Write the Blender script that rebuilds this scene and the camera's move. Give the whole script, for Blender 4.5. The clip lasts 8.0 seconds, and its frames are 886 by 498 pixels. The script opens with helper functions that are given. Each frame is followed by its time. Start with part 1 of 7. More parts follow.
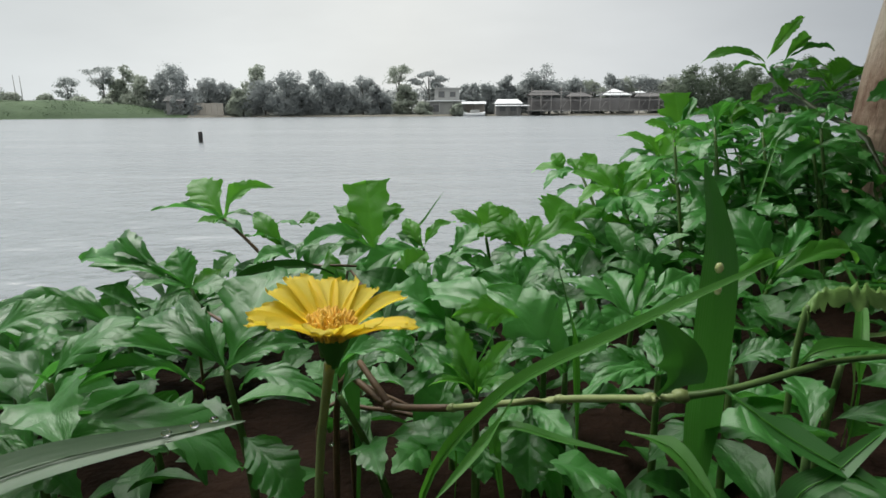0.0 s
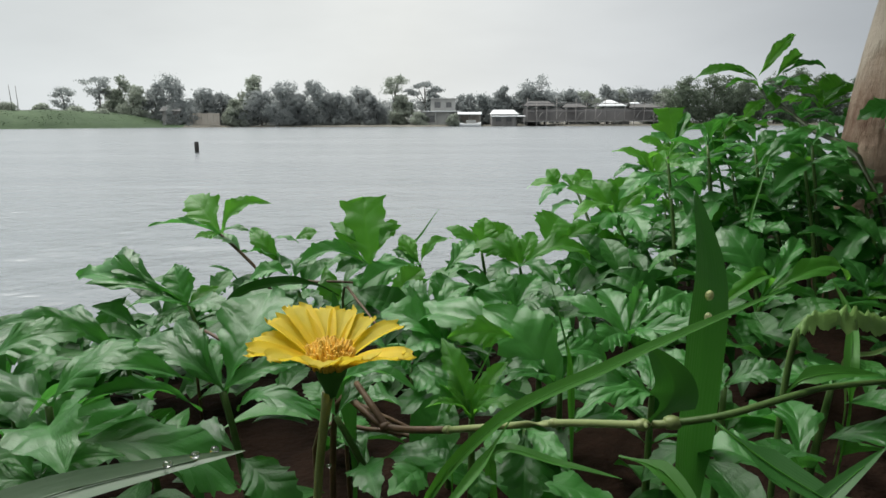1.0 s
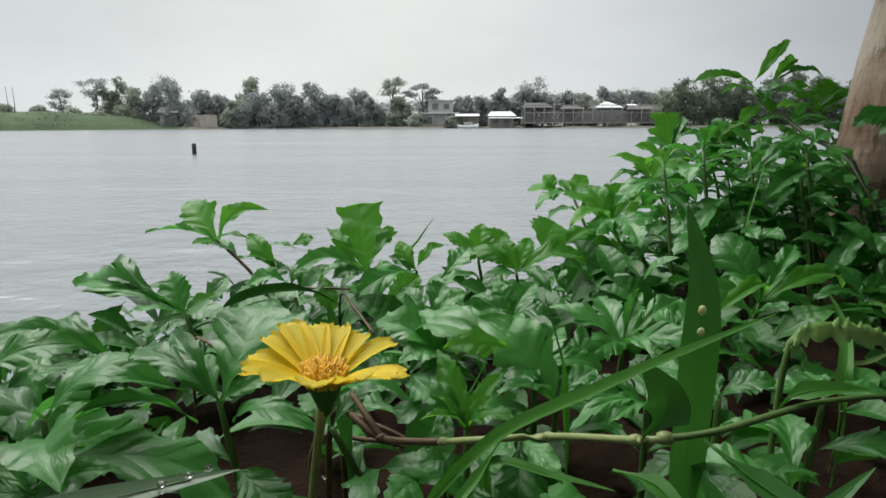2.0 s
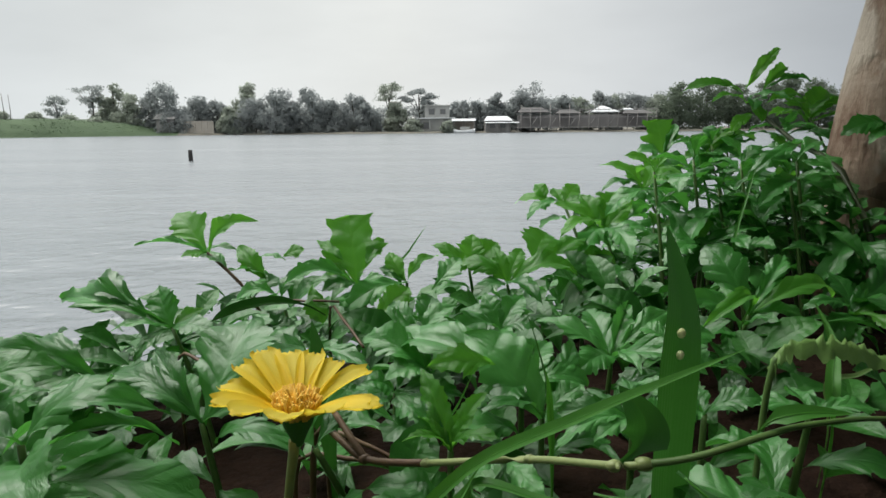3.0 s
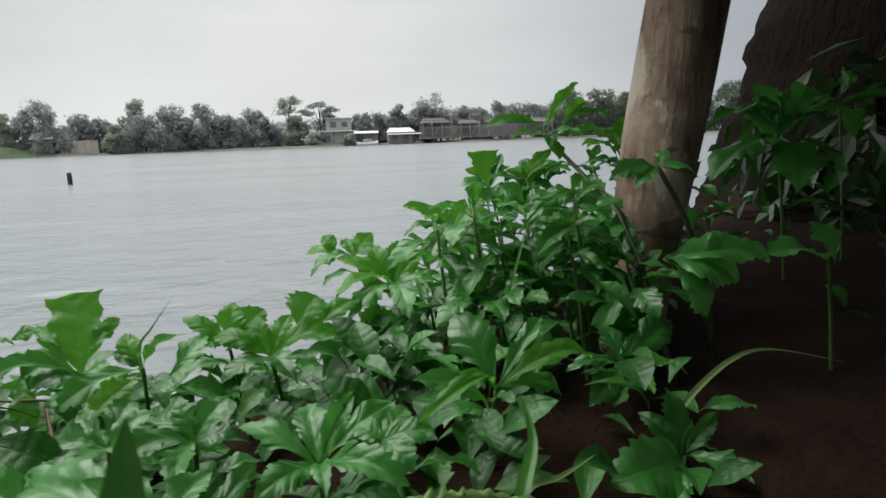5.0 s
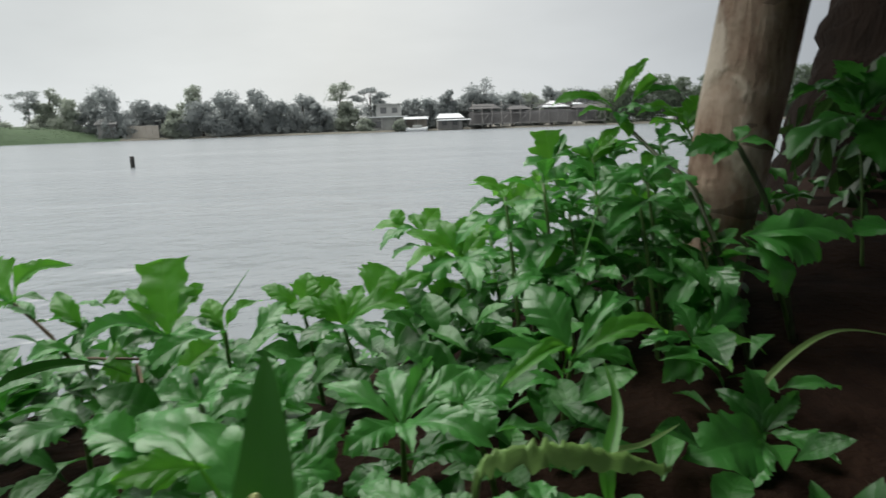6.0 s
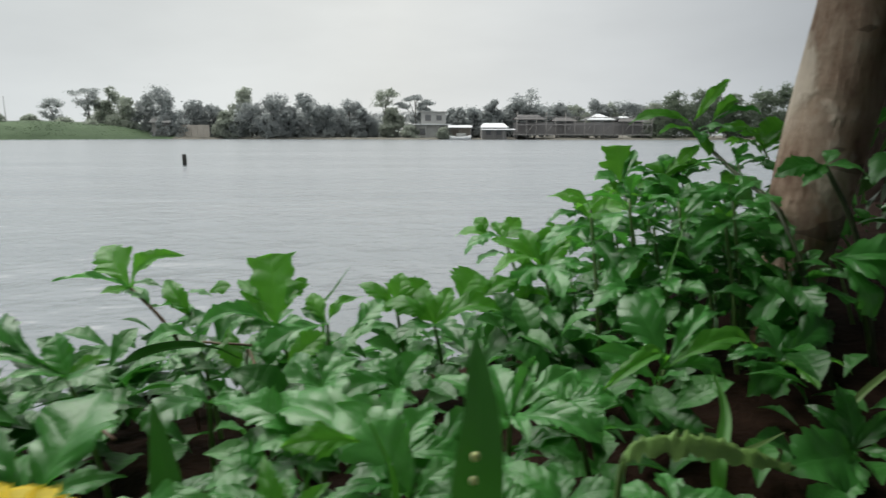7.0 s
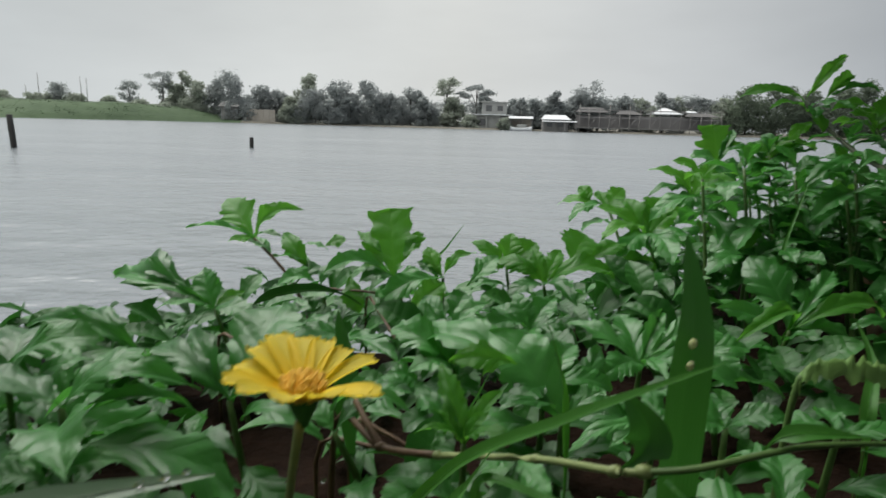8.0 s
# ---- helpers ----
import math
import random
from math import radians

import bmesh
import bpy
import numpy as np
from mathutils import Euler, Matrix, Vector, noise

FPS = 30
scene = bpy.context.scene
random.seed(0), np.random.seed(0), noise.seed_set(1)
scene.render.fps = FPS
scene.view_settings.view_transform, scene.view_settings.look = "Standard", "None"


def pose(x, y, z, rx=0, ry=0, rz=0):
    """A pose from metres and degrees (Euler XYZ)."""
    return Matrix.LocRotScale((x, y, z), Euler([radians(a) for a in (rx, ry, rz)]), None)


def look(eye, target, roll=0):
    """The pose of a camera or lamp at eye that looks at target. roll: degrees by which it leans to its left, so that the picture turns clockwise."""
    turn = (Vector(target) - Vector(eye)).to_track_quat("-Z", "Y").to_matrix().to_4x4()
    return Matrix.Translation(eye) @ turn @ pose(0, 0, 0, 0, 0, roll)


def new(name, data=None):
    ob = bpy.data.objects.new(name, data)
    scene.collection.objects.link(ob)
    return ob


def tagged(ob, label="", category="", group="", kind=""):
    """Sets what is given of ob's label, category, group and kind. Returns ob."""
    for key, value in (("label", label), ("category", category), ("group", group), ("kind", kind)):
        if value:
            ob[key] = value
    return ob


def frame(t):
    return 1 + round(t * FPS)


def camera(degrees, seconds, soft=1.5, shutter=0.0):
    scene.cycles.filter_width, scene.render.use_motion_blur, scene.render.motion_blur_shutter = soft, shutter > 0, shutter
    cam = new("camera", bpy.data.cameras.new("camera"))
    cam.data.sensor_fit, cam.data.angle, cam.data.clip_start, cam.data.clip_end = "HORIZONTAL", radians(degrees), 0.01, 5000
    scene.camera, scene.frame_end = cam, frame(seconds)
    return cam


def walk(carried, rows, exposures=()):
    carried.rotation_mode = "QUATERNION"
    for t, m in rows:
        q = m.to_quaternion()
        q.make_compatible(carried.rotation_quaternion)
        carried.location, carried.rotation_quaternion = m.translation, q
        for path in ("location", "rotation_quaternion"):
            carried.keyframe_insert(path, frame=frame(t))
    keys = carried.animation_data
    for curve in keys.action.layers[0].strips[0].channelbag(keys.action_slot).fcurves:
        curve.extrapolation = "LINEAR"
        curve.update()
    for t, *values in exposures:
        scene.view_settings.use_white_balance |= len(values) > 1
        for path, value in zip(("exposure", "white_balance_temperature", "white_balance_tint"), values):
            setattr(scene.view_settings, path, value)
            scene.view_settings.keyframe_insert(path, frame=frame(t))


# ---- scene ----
cam = camera(70.8, 8.0, 1.5, 0.6)
PATH = [
    (0, (0.009, -0.004, 0.903), (0.003, 1.949, 0.473), -0.3),
    (0.5, (0.01, -0.006, 0.907), (0.018, 1.951, 0.494), -0.3),
    (1, (0.009, -0.006, 0.908), (0.016, 1.954, 0.509), -0.2),
    (2.5, (0.012, -0.006, 0.914), (0.032, 1.955, 0.525), -0.3),
    (3, (0.015, -0.004, 0.916), (0.038, 1.96, 0.537), -0.5),
    (3.5, (0.018, -0.004, 0.921), (0.029, 1.96, 0.545), -1.0),
    (4, (0.039, 0.008, 0.935), (0.154, 1.974, 0.583), -1.2),
    (4.2, (0.0545, 0.0152, 0.9357), (0.2202, 1.9762, 0.5837), -1.27),
    (4.3, (0.0575, 0.0166, 0.9359), (0.2331, 1.9766, 0.5839), -1.29),
    (4.4, (0.0678, 0.0214, 0.9363), (0.2773, 1.978, 0.5843), -1.33),
    (4.5, (0.082, 0.028, 0.937), (0.338, 1.98, 0.585), -1.4),
    (4.6, (0.099, 0.0294, 0.9411), (0.3883, 1.978, 0.5966), -1.67),
    (4.7, (0.107, 0.03, 0.943), (0.412, 1.977, 0.602), -1.8),
    (5.25, (0.128, 0.037, 0.941), (0.436, 1.983, 0.572), -2.2),
    (5.8, (0.115, 0.034, 0.935), (0.317, 1.985, 0.541), -2.5),
    (6, (0.105, 0.032, 0.935), (0.264, 1.988, 0.547), -1.9),
    (6.5, (0.089, 0.023, 0.931), (0.18, 1.984, 0.55), 0.2),
    (7, (0.066, 0.012, 0.938), (0.104, 1.979, 0.578), 0.1),
    (7.5, (0.04, 0.004, 0.935), (-0.017, 1.97, 0.57), 0.4),
    (7.7, (0.0381, 0.0027, 0.9328), (-0.0285, 1.9676, 0.5645), 0.54),
    (7.8, (0.0336, -0.0004, 0.9278), (-0.0554, 1.962, 0.5516), 0.88),
    (7.9, (0.0274, -0.0047, 0.9208), (-0.0928, 1.9542, 0.5337), 1.35),
    (8, (0.024, -0.007, 0.917), (-0.113, 1.95, 0.524), 1.6),
]
walk(cam, [(t, look(eye, target, roll)) for t, eye, target, roll in PATH], [(0, 0.0), (3.5, 0.0), (4.5, -0.05), (7, -0.08), (8, -0.24)])

# ---- sky and light: a bright overcast afternoon ----
world = bpy.data.worlds.new("overcast_sky")
scene.world = world
world.use_nodes = True
wn, wl = world.node_tree.nodes, world.node_tree.links
wn.clear()


def wnode(kind, **values):
    n = wn.new(kind)
    for key, value in values.items():
        if key == "op":
            n.operation = value
        else:
            n.inputs[key].default_value = value
    return n


wcoord = wnode("ShaderNodeTexCoord")
wsep = wnode("ShaderNodeSeparateXYZ")
wl.new(wcoord.outputs["Generated"], wsep.inputs[0])
across = wn.new("ShaderNodeValToRGB")
across.color_ramp.elements.new(0.47)
across.color_ramp.elements.new(0.62)
for stop, (p, c) in zip(across.color_ramp.elements, [(0.15, (0.68, 0.725, 0.74)), (0.47, (0.84, 0.86, 0.84)), (0.62, (0.72, 0.75, 0.76)), (0.80, (0.42, 0.455, 0.49))]):
    stop.position, stop.color = p, (*c, 1)
xmap = wnode("ShaderNodeMapRange", **{"From Min": -1.0, "From Max": 1.0})
wl.new(wsep.outputs["X"], xmap.inputs["Value"])
wl.new(xmap.outputs[0], across.inputs[0])
upward = wn.new("ShaderNodeValToRGB")
upward.color_ramp.elements.new(0.22)
for stop, (p, v) in zip(upward.color_ramp.elements, [(0.02, 1.0), (0.22, 0.94), (1.0, 2.0)]):
    stop.position, stop.color = p, (v, v, v, 1)
wl.new(wsep.outputs["Z"], upward.inputs[0])
wmap = wnode("ShaderNodeMapping", Scale=(1.2, 1.2, 4.0))
wl.new(wcoord.outputs["Generated"], wmap.inputs[0])
cloud = wnode("ShaderNodeTexNoise", Scale=2.2, Detail=5.0, Roughness=0.5)
wl.new(wmap.outputs[0], cloud.inputs["Vector"])
cmap = wnode("ShaderNodeMapRange", **{"From Min": 0.3, "From Max": 0.7, "To Min": 0.93, "To Max": 1.06})
wl.new(cloud.outputs["Fac"], cmap.inputs["Value"])
m1 = wn.new("ShaderNodeVectorMath")
m1.operation = "MULTIPLY"
m2 = wn.new("ShaderNodeVectorMath")
m2.operation = "MULTIPLY"
wl.new(across.outputs[0], m1.inputs[0])
wl.new(upward.outputs[0], m1.inputs[1])
wl.new(m1.outputs[0], m2.inputs[0])
wl.new(cmap.outputs[0], m2.inputs[1])
wbg = wnode("ShaderNodeBackground", Strength=1.0)
wout = wnode("ShaderNodeOutputWorld")
wl.new(m2.outputs[0], wbg.inputs[0])
wl.new(wbg.outputs[0], wout.inputs[0])

sun_data = bpy.data.lights.new("sun", "SUN")
sun_data.energy, sun_data.angle, sun_data.color = 4.15, radians(55), (1.0, 0.97, 0.92)
sun = new("sun", sun_data)
sun.matrix_world = look((-3.2, 2.2, 8.0), (0, 0.3, 0.8))


# ---- materials ----
class Mat:
    """A small builder round one node material."""

    def __init__(self, name):
        self.m = bpy.data.materials.new(name)
        self.m.use_nodes = True
        self.t = self.m.node_tree
        self.b = self.t.nodes["Principled BSDF"]
        self.out = self.t.nodes["Material Output"]

    def node(self, kind, **values):
        n = self.t.nodes.new(kind)
        for key, value in values.items():
            n.inputs[key.replace("_", " ")].default_value = value
        return n

    def link(self, a, b):
        self.t.links.new(a, b)

    def math(self, op, a, b=0.0, c=0.0):
        n = self.t.nodes.new("ShaderNodeMath")
        n.operation = op
        for i, v in enumerate((a, b, c)):
            if isinstance(v, (int, float)):
                n.inputs[i].default_value = v
            else:
                self.link(v, n.inputs[i])
        return n.outputs[0]

    def coords(self, scale=(1, 1, 1), kind="Object"):
        c = self.t.nodes.new("ShaderNodeTexCoord")
        m = self.node("ShaderNodeMapping", Scale=scale)
        self.link(c.outputs[kind], m.inputs[0])
        return m.outputs[0]

    def noise(self, vec, scale, detail=4.0, rough=0.55):
        n = self.node("ShaderNodeTexNoise", Scale=scale, Detail=detail, Roughness=rough)
        self.link(vec, n.inputs["Vector"])
        return n.outputs["Fac"]

    def ramp(self, fac, stops):
        n = self.t.nodes.new("ShaderNodeValToRGB")
        e = n.color_ramp.elements
        while len(e) < len(stops):
            e.new(0.5)
        for stop, (p, c) in zip(e, stops):
            stop.position, stop.color = p, (*c, 1)
        self.link(fac, n.inputs[0])
        return n.outputs[0]

    def mix(self, fac, a, b, blend="MIX"):
        n = self.t.nodes.new("ShaderNodeMix")
        n.data_type, n.blend_type = "RGBA", blend
        for sock, v in ((n.inputs[0], fac), (n.inputs[6], a), (n.inputs[7], b)):
            if isinstance(v, (int, float)):
                sock.default_value = v
            elif isinstance(v, tuple):
                sock.default_value = (*v, 1)
            else:
                self.link(v, sock)
        return n.outputs[2]

    def bump(self, height, strength, distance):
        n = self.node("ShaderNodeBump", Strength=strength, Distance=distance)
        self.link(height, n.inputs["Height"])
        self.link(n.outputs[0], self.b.inputs["Normal"])
        return n

    def set(self, color=None, rough=None, metal=None, spec=None):
        for key, v in (("Base Color", color), ("Roughness", rough), ("Metallic", metal), ("Specular IOR Level", spec)):
            if v is None:
                continue
            if isinstance(v, tuple):
                self.b.inputs[key].default_value = (*v, 1)
            elif isinstance(v, (int, float)):
                self.b.inputs[key].default_value = v
            else:
                self.link(v, self.b.inputs[key])
        return self.m


def leaf_material(name, dark, mid, light, glow, rough=0.36, per="object", see=0.3, veins=5.5, gloss=0.42):
    """Glossy leaf: vein relief along the leaf, two scales of tint, light that shines through."""
    k = Mat(name)
    uv = k.t.nodes.new("ShaderNodeTexCoord")
    sep = k.t.nodes.new("ShaderNodeSeparateXYZ")
    k.link(uv.outputs["UV"], sep.inputs[0])
    side = k.math("MULTIPLY", k.math("ABSOLUTE", k.math("SUBTRACT", sep.outputs[0], 0.5)), 2.0)
    phase = k.math("FRACT", k.math("MULTIPLY", sep.outputs[1], veins))
    if veins > 1.0:
        quilt = k.math("SINE", k.math("MULTIPLY", phase, math.pi))
    else:
        quilt = k.math("ABSOLUTE", k.math("SINE", k.math("MULTIPLY", side, math.pi * (6 if veins > 0.5 else 1.4))))
    rib = k.math("SMOOTH_MIN", k.math("MULTIPLY", side, 9.0), 1.0, 0.2)
    if per == "object":
        rnd = k.t.nodes.new("ShaderNodeObjectInfo").outputs["Random"]
    else:
        rnd = k.t.nodes.new("ShaderNodeNewGeometry").outputs["Random Per Island"]
    shift = k.t.nodes.new("ShaderNodeVectorMath")
    shift.operation = "ADD"
    k.link(k.coords((1, 1, 1), "UV"), shift.inputs[0])
    k.link(k.math("MULTIPLY", rnd, 37.0), shift.inputs[1])
    vec = shift.outputs[0]
    blotch = k.noise(vec, 2.2, 3.0)
    pucker = k.noise(vec, 5.0, 2.5)
    grain = k.noise(vec, 45.0, 4.0)
    tone = k.math("ADD", k.math("MULTIPLY", rnd, 0.65), k.math("MULTIPLY", blotch, 0.4))
    col = k.ramp(tone, [(0.1, dark), (0.55, mid), (0.95, light)])
    vein = k.math("MULTIPLY", k.math("LESS_THAN", quilt, 0.18), 0.10)
    col = k.mix(vein, col, light)
    col = k.mix(k.math("MULTIPLY", k.math("SUBTRACT", 1.0, rib), 0.35), col, light)
    col = k.mix(k.math("MULTIPLY", k.math("GREATER_THAN", grain, 0.66), 0.2), col, dark)
    height = k.math("ADD", k.math("MULTIPLY", k.math("MULTIPLY", quilt, rib), 0.30), k.math("ADD", k.math("MULTIPLY", pucker, 0.85), k.math("MULTIPLY", grain, 0.18)))
    k.bump(height, 0.50 if veins > 1.0 else 0.10, 0.0018)
    k.set(col, k.math("ADD", rough - 0.08, k.math("MULTIPLY", grain, 0.16)), 0.0, gloss)
    tr = k.node("ShaderNodeBsdfTranslucent")
    k.link(k.mix(0.55, col, glow), tr.inputs["Color"])
    ms = k.node("ShaderNodeMixShader", Fac=see)
    k.link(k.b.outputs[0], ms.inputs[1])
    k.link(tr.outputs[0], ms.inputs[2])
    k.link(ms.outputs[0], k.out.inputs[0])
    return k.m


LEAF = leaf_material("daisy_leaf", (0.026, 0.130, 0.022), (0.052, 0.232, 0.040), (0.100, 0.34, 0.080), (0.12, 0.47, 0.045), 0.33, see=0.38, gloss=0.9)
YOUNG = leaf_material("young_leaf", (0.052, 0.21, 0.024), (0.085, 0.31, 0.036), (0.135, 0.41, 0.05), (0.19, 0.56, 0.04), 0.36, see=0.55, gloss=0.7)
# darker copy of the daisy leaf: shade low among stems is in its colour
SHADED_LEAF = leaf_material("shaded_daisy_leaf", (0.014, 0.075, 0.012), (0.030, 0.145, 0.020), (0.055, 0.22, 0.034), (0.05, 0.28, 0.02), 0.40, "island", 0.24, gloss=0.6)
GRASS = leaf_material("grass_leaf", (0.036, 0.140, 0.022), (0.056, 0.200, 0.030), (0.085, 0.26, 0.045), (0.12, 0.46, 0.03), 0.42, see=0.32, veins=1.0)
# leaf green darkened to paint the shade on an arched leaf's underside
SHADED_UNDERSIDE = leaf_material("shaded_underside", (0.016, 0.07, 0.014), (0.028, 0.10, 0.020), (0.040, 0.13, 0.028), (0.03, 0.14, 0.012), 0.45, see=0.10, veins=1.0)
STRAP = leaf_material("strap_leaf", (0.025, 0.104, 0.023), (0.036, 0.136, 0.029), (0.052, 0.172, 0.038), (0.085, 0.35, 0.03), 0.40, see=0.24, veins=1.0)
FRESH = leaf_material("fresh_grass", (0.06, 0.22, 0.03), (0.085, 0.28, 0.04), (0.12, 0.34, 0.055), (0.16, 0.55, 0.04), 0.42, see=0.45, veins=1.0)
PALE_BLADE = leaf_material("pale_blade", (0.085, 0.165, 0.085), (0.115, 0.20, 0.11), (0.15, 0.24, 0.14), (0.12, 0.36, 0.08), 0.42, see=0.25, veins=0.4, gloss=0.8)
PALE = leaf_material("pale_grass", (0.09, 0.17, 0.05), (0.15, 0.24, 0.08), (0.22, 0.30, 0.12), (0.2, 0.4, 0.08), 0.5, veins=1.0)
# next two: leaf colours paled and greyed to paint in the distance haze
HAZED_LEAF = leaf_material("hazed_far_leaf", (0.33, 0.352, 0.355), (0.35, 0.374, 0.375), (0.37, 0.396, 0.392), (0.37, 0.40, 0.39), 0.95, "island", 0.75, gloss=0.0)
HAZED_LIGHT = leaf_material("hazed_light_leaf", (0.32, 0.35, 0.305), (0.36, 0.39, 0.34), (0.39, 0.42, 0.36), (0.36, 0.41, 0.33), 0.95, "island", 0.65, gloss=0.0)
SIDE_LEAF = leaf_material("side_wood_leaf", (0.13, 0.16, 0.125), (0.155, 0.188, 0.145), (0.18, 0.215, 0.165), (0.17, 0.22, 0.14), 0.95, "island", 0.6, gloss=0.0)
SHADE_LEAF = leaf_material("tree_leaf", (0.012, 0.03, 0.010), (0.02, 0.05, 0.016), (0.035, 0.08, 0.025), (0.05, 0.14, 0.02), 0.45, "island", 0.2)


def plain(name, a, b, scale, rough=0.7, bump=0.3, dist=0.01, stretch=(1, 1, 1), spec=0.4, metal=0.0):
    """Two tints over coarse and fine noise, with relief."""
    k = Mat(name)
    vec = k.coords(stretch)
    n1, n2 = k.noise(vec, scale, 6.0), k.noise(vec, scale * 7.3, 5.0)
    col = k.ramp(k.math("ADD", k.math("MULTIPLY", n1, 0.7), k.math("MULTIPLY", n2, 0.3)), [(0.32, a), (0.68, b)])
    k.bump(k.math("ADD", n1, k.math("MULTIPLY", n2, 0.5)), bump, dist)
    return k.set(col, k.math("ADD", rough - 0.1, k.math("MULTIPLY", n2, 0.2)), metal, spec)


STEM_GREEN = plain("green_stem", (0.05, 0.11, 0.025), (0.11, 0.19, 0.05), 60, 0.45, 0.3, 0.0005)
STEM_DARK = plain("dark_green_stem", (0.022, 0.034, 0.014), (0.048, 0.068, 0.026), 60, 0.5, 0.3, 0.0005)
STEM_PALE = plain("pale_green_stem", (0.16, 0.22, 0.07), (0.27, 0.32, 0.13), 60, 0.42, 0.3, 0.0005)
STEM_BROWN = plain("brown_stem", (0.06, 0.03, 0.018), (0.16, 0.10, 0.05), 60, 0.55, 0.4, 0.0006)
SOIL = plain("wet_soil", (0.009, 0.0052, 0.0038), (0.029, 0.016, 0.0105), 18, 0.95, 0.8, 0.012, spec=0.08)
MUD = plain("far_mud", (0.09, 0.085, 0.07), (0.15, 0.14, 0.11), 0.4, 0.85, 0.5, 0.1)
TURF = plain("far_turf", (0.036, 0.064, 0.028), (0.066, 0.105, 0.050), 0.25, 0.9, 0.6, 0.2)
# cream greyed in its colour for the haze over the far houses
WALL = plain("hazy_cream_plaster", (0.29, 0.295, 0.285), (0.38, 0.382, 0.365), 0.9, 0.85, 0.2, 0.02)
TIN = plain("white_tin_roof", (0.52, 0.54, 0.55), (0.68, 0.69, 0.70), 1.3, 0.45, 0.2, 0.02, (1, 6, 1))
RUST = plain("weathered_tan_sheet", (0.30, 0.27, 0.23), (0.40, 0.365, 0.32), 0.8, 0.7, 0.3, 0.03)
GREY_WOOD = plain("grey_timber", (0.17, 0.165, 0.16), (0.26, 0.252, 0.243), 1.5, 0.85, 0.5, 0.02, (1, 1, 0.2))
POST = plain("wet_dark_timber", (0.012, 0.011, 0.010), (0.045, 0.042, 0.038), 9, 0.6, 0.6, 0.01, (1, 1, 0.25))
# dark panes, lightened in colour for the same distance haze
HAZY_GLASS = plain("hazy_window", (0.10, 0.103, 0.106), (0.14, 0.143, 0.146), 2, 0.2, 0.05, 0.01)
STONE = plain("dark_wet_stone", (0.02, 0.018, 0.015), (0.06, 0.052, 0.045), 7, 0.5, 0.7, 0.02)
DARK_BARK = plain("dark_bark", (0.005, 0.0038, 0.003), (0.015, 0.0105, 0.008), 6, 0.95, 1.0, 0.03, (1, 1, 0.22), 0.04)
FAR_BARK = plain("far_bark", (0.06, 0.055, 0.05), (0.11, 0.10, 0.09), 2, 0.9, 0.5, 0.03)
DROP = bpy.data.materials.new("water_drop")
DROP.use_nodes = True
DROP.node_tree.nodes["Principled BSDF"].inputs["Roughness"].default_value = 0.02
DROP.node_tree.nodes["Principled BSDF"].inputs["Transmission Weight"].default_value = 1.0
DROP.node_tree.nodes["Principled BSDF"].inputs["IOR"].default_value = 1.33


def bark_material():
    """Smooth pale palm-like bark with peeled lighter patches, brown streaks and ring scars."""
    k = Mat("pale_bark")
    vec = k.coords((1, 1, 0.6))
    big, fine = k.noise(vec, 26, 6.0, 0.65), k.noise(k.coords((1, 1, 0.2)), 120, 6.0, 0.7)
    rings = k.noise(k.coords((0.25, 0.25, 1)), 34, 3.0)
    col = k.ramp(k.math("ADD", k.math("MULTIPLY", big, 0.7), k.math("MULTIPLY", fine, 0.3)),
                 [(0.37, (0.165, 0.102, 0.072)), (0.48, (0.295, 0.218, 0.162)), (0.60, (0.405, 0.322, 0.252))])
    lichen = k.noise(vec, 11, 5.0, 0.6)
    patch = k.math("SMOOTH_MAX", 0.0, k.math("SMOOTH_MIN", 1.0, k.math("MULTIPLY", k.math("SUBTRACT", lichen, 0.51), 18.0), 0.1), 0.1)
    col = k.mix(k.math("MULTIPLY", patch, 0.7), col, (0.60, 0.53, 0.44))
    rust = k.noise(k.coords((1, 1, 0.45)), 19, 6.0, 0.7)
    peel = k.math("SMOOTH_MAX", 0.0, k.math("SMOOTH_MIN", 1.0, k.math("MULTIPLY", k.math("SUBTRACT", rust, 0.54), 11.0), 0.1), 0.1)
    col = k.mix(k.math("MULTIPLY", peel, 0.75), col, (0.27, 0.15, 0.10))
    scar = k.math("GREATER_THAN", rings, 0.64)
    col = k.mix(k.math("MULTIPLY", scar, 0.5), col, (0.06, 0.04, 0.03))
    k.bump(k.math("ADD", k.math("MULTIPLY", fine, 0.8), k.math("ADD", k.math("MULTIPLY", patch, 0.4), rings)), 0.9, 0.005)
    return k.set(col, 0.85, 0.0, 0.2)


BARK = bark_material()


def petal_material():
    k = Mat("yellow_petal")
    streak = k.noise(k.coords((26, 1.2, 1), "UV"), 1.0, 3.0)
    col = k.ramp(streak, [(0.3, (0.99, 0.75, 0.06)), (0.65, (0.99, 0.82, 0.10))])
    k.bump(streak, 0.3, 0.0005)
    k.set(col, 0.5, 0.0, 0.3)
    tr = k.node("ShaderNodeBsdfTranslucent")
    k.link(k.mix(0.4, col, (0.98, 0.76, 0.05)), tr.inputs["Color"])
    ms = k.node("ShaderNodeMixShader", Fac=0.5)
    k.link(k.b.outputs[0], ms.inputs[1])
    k.link(tr.outputs[0], ms.inputs[2])
    k.link(ms.outputs[0], k.out.inputs[0])
    return k.m


PETAL = petal_material()
DISC = plain("orange_disc", (0.72, 0.42, 0.05), (0.86, 0.56, 0.08), 300, 0.6, 0.3, 0.0005)


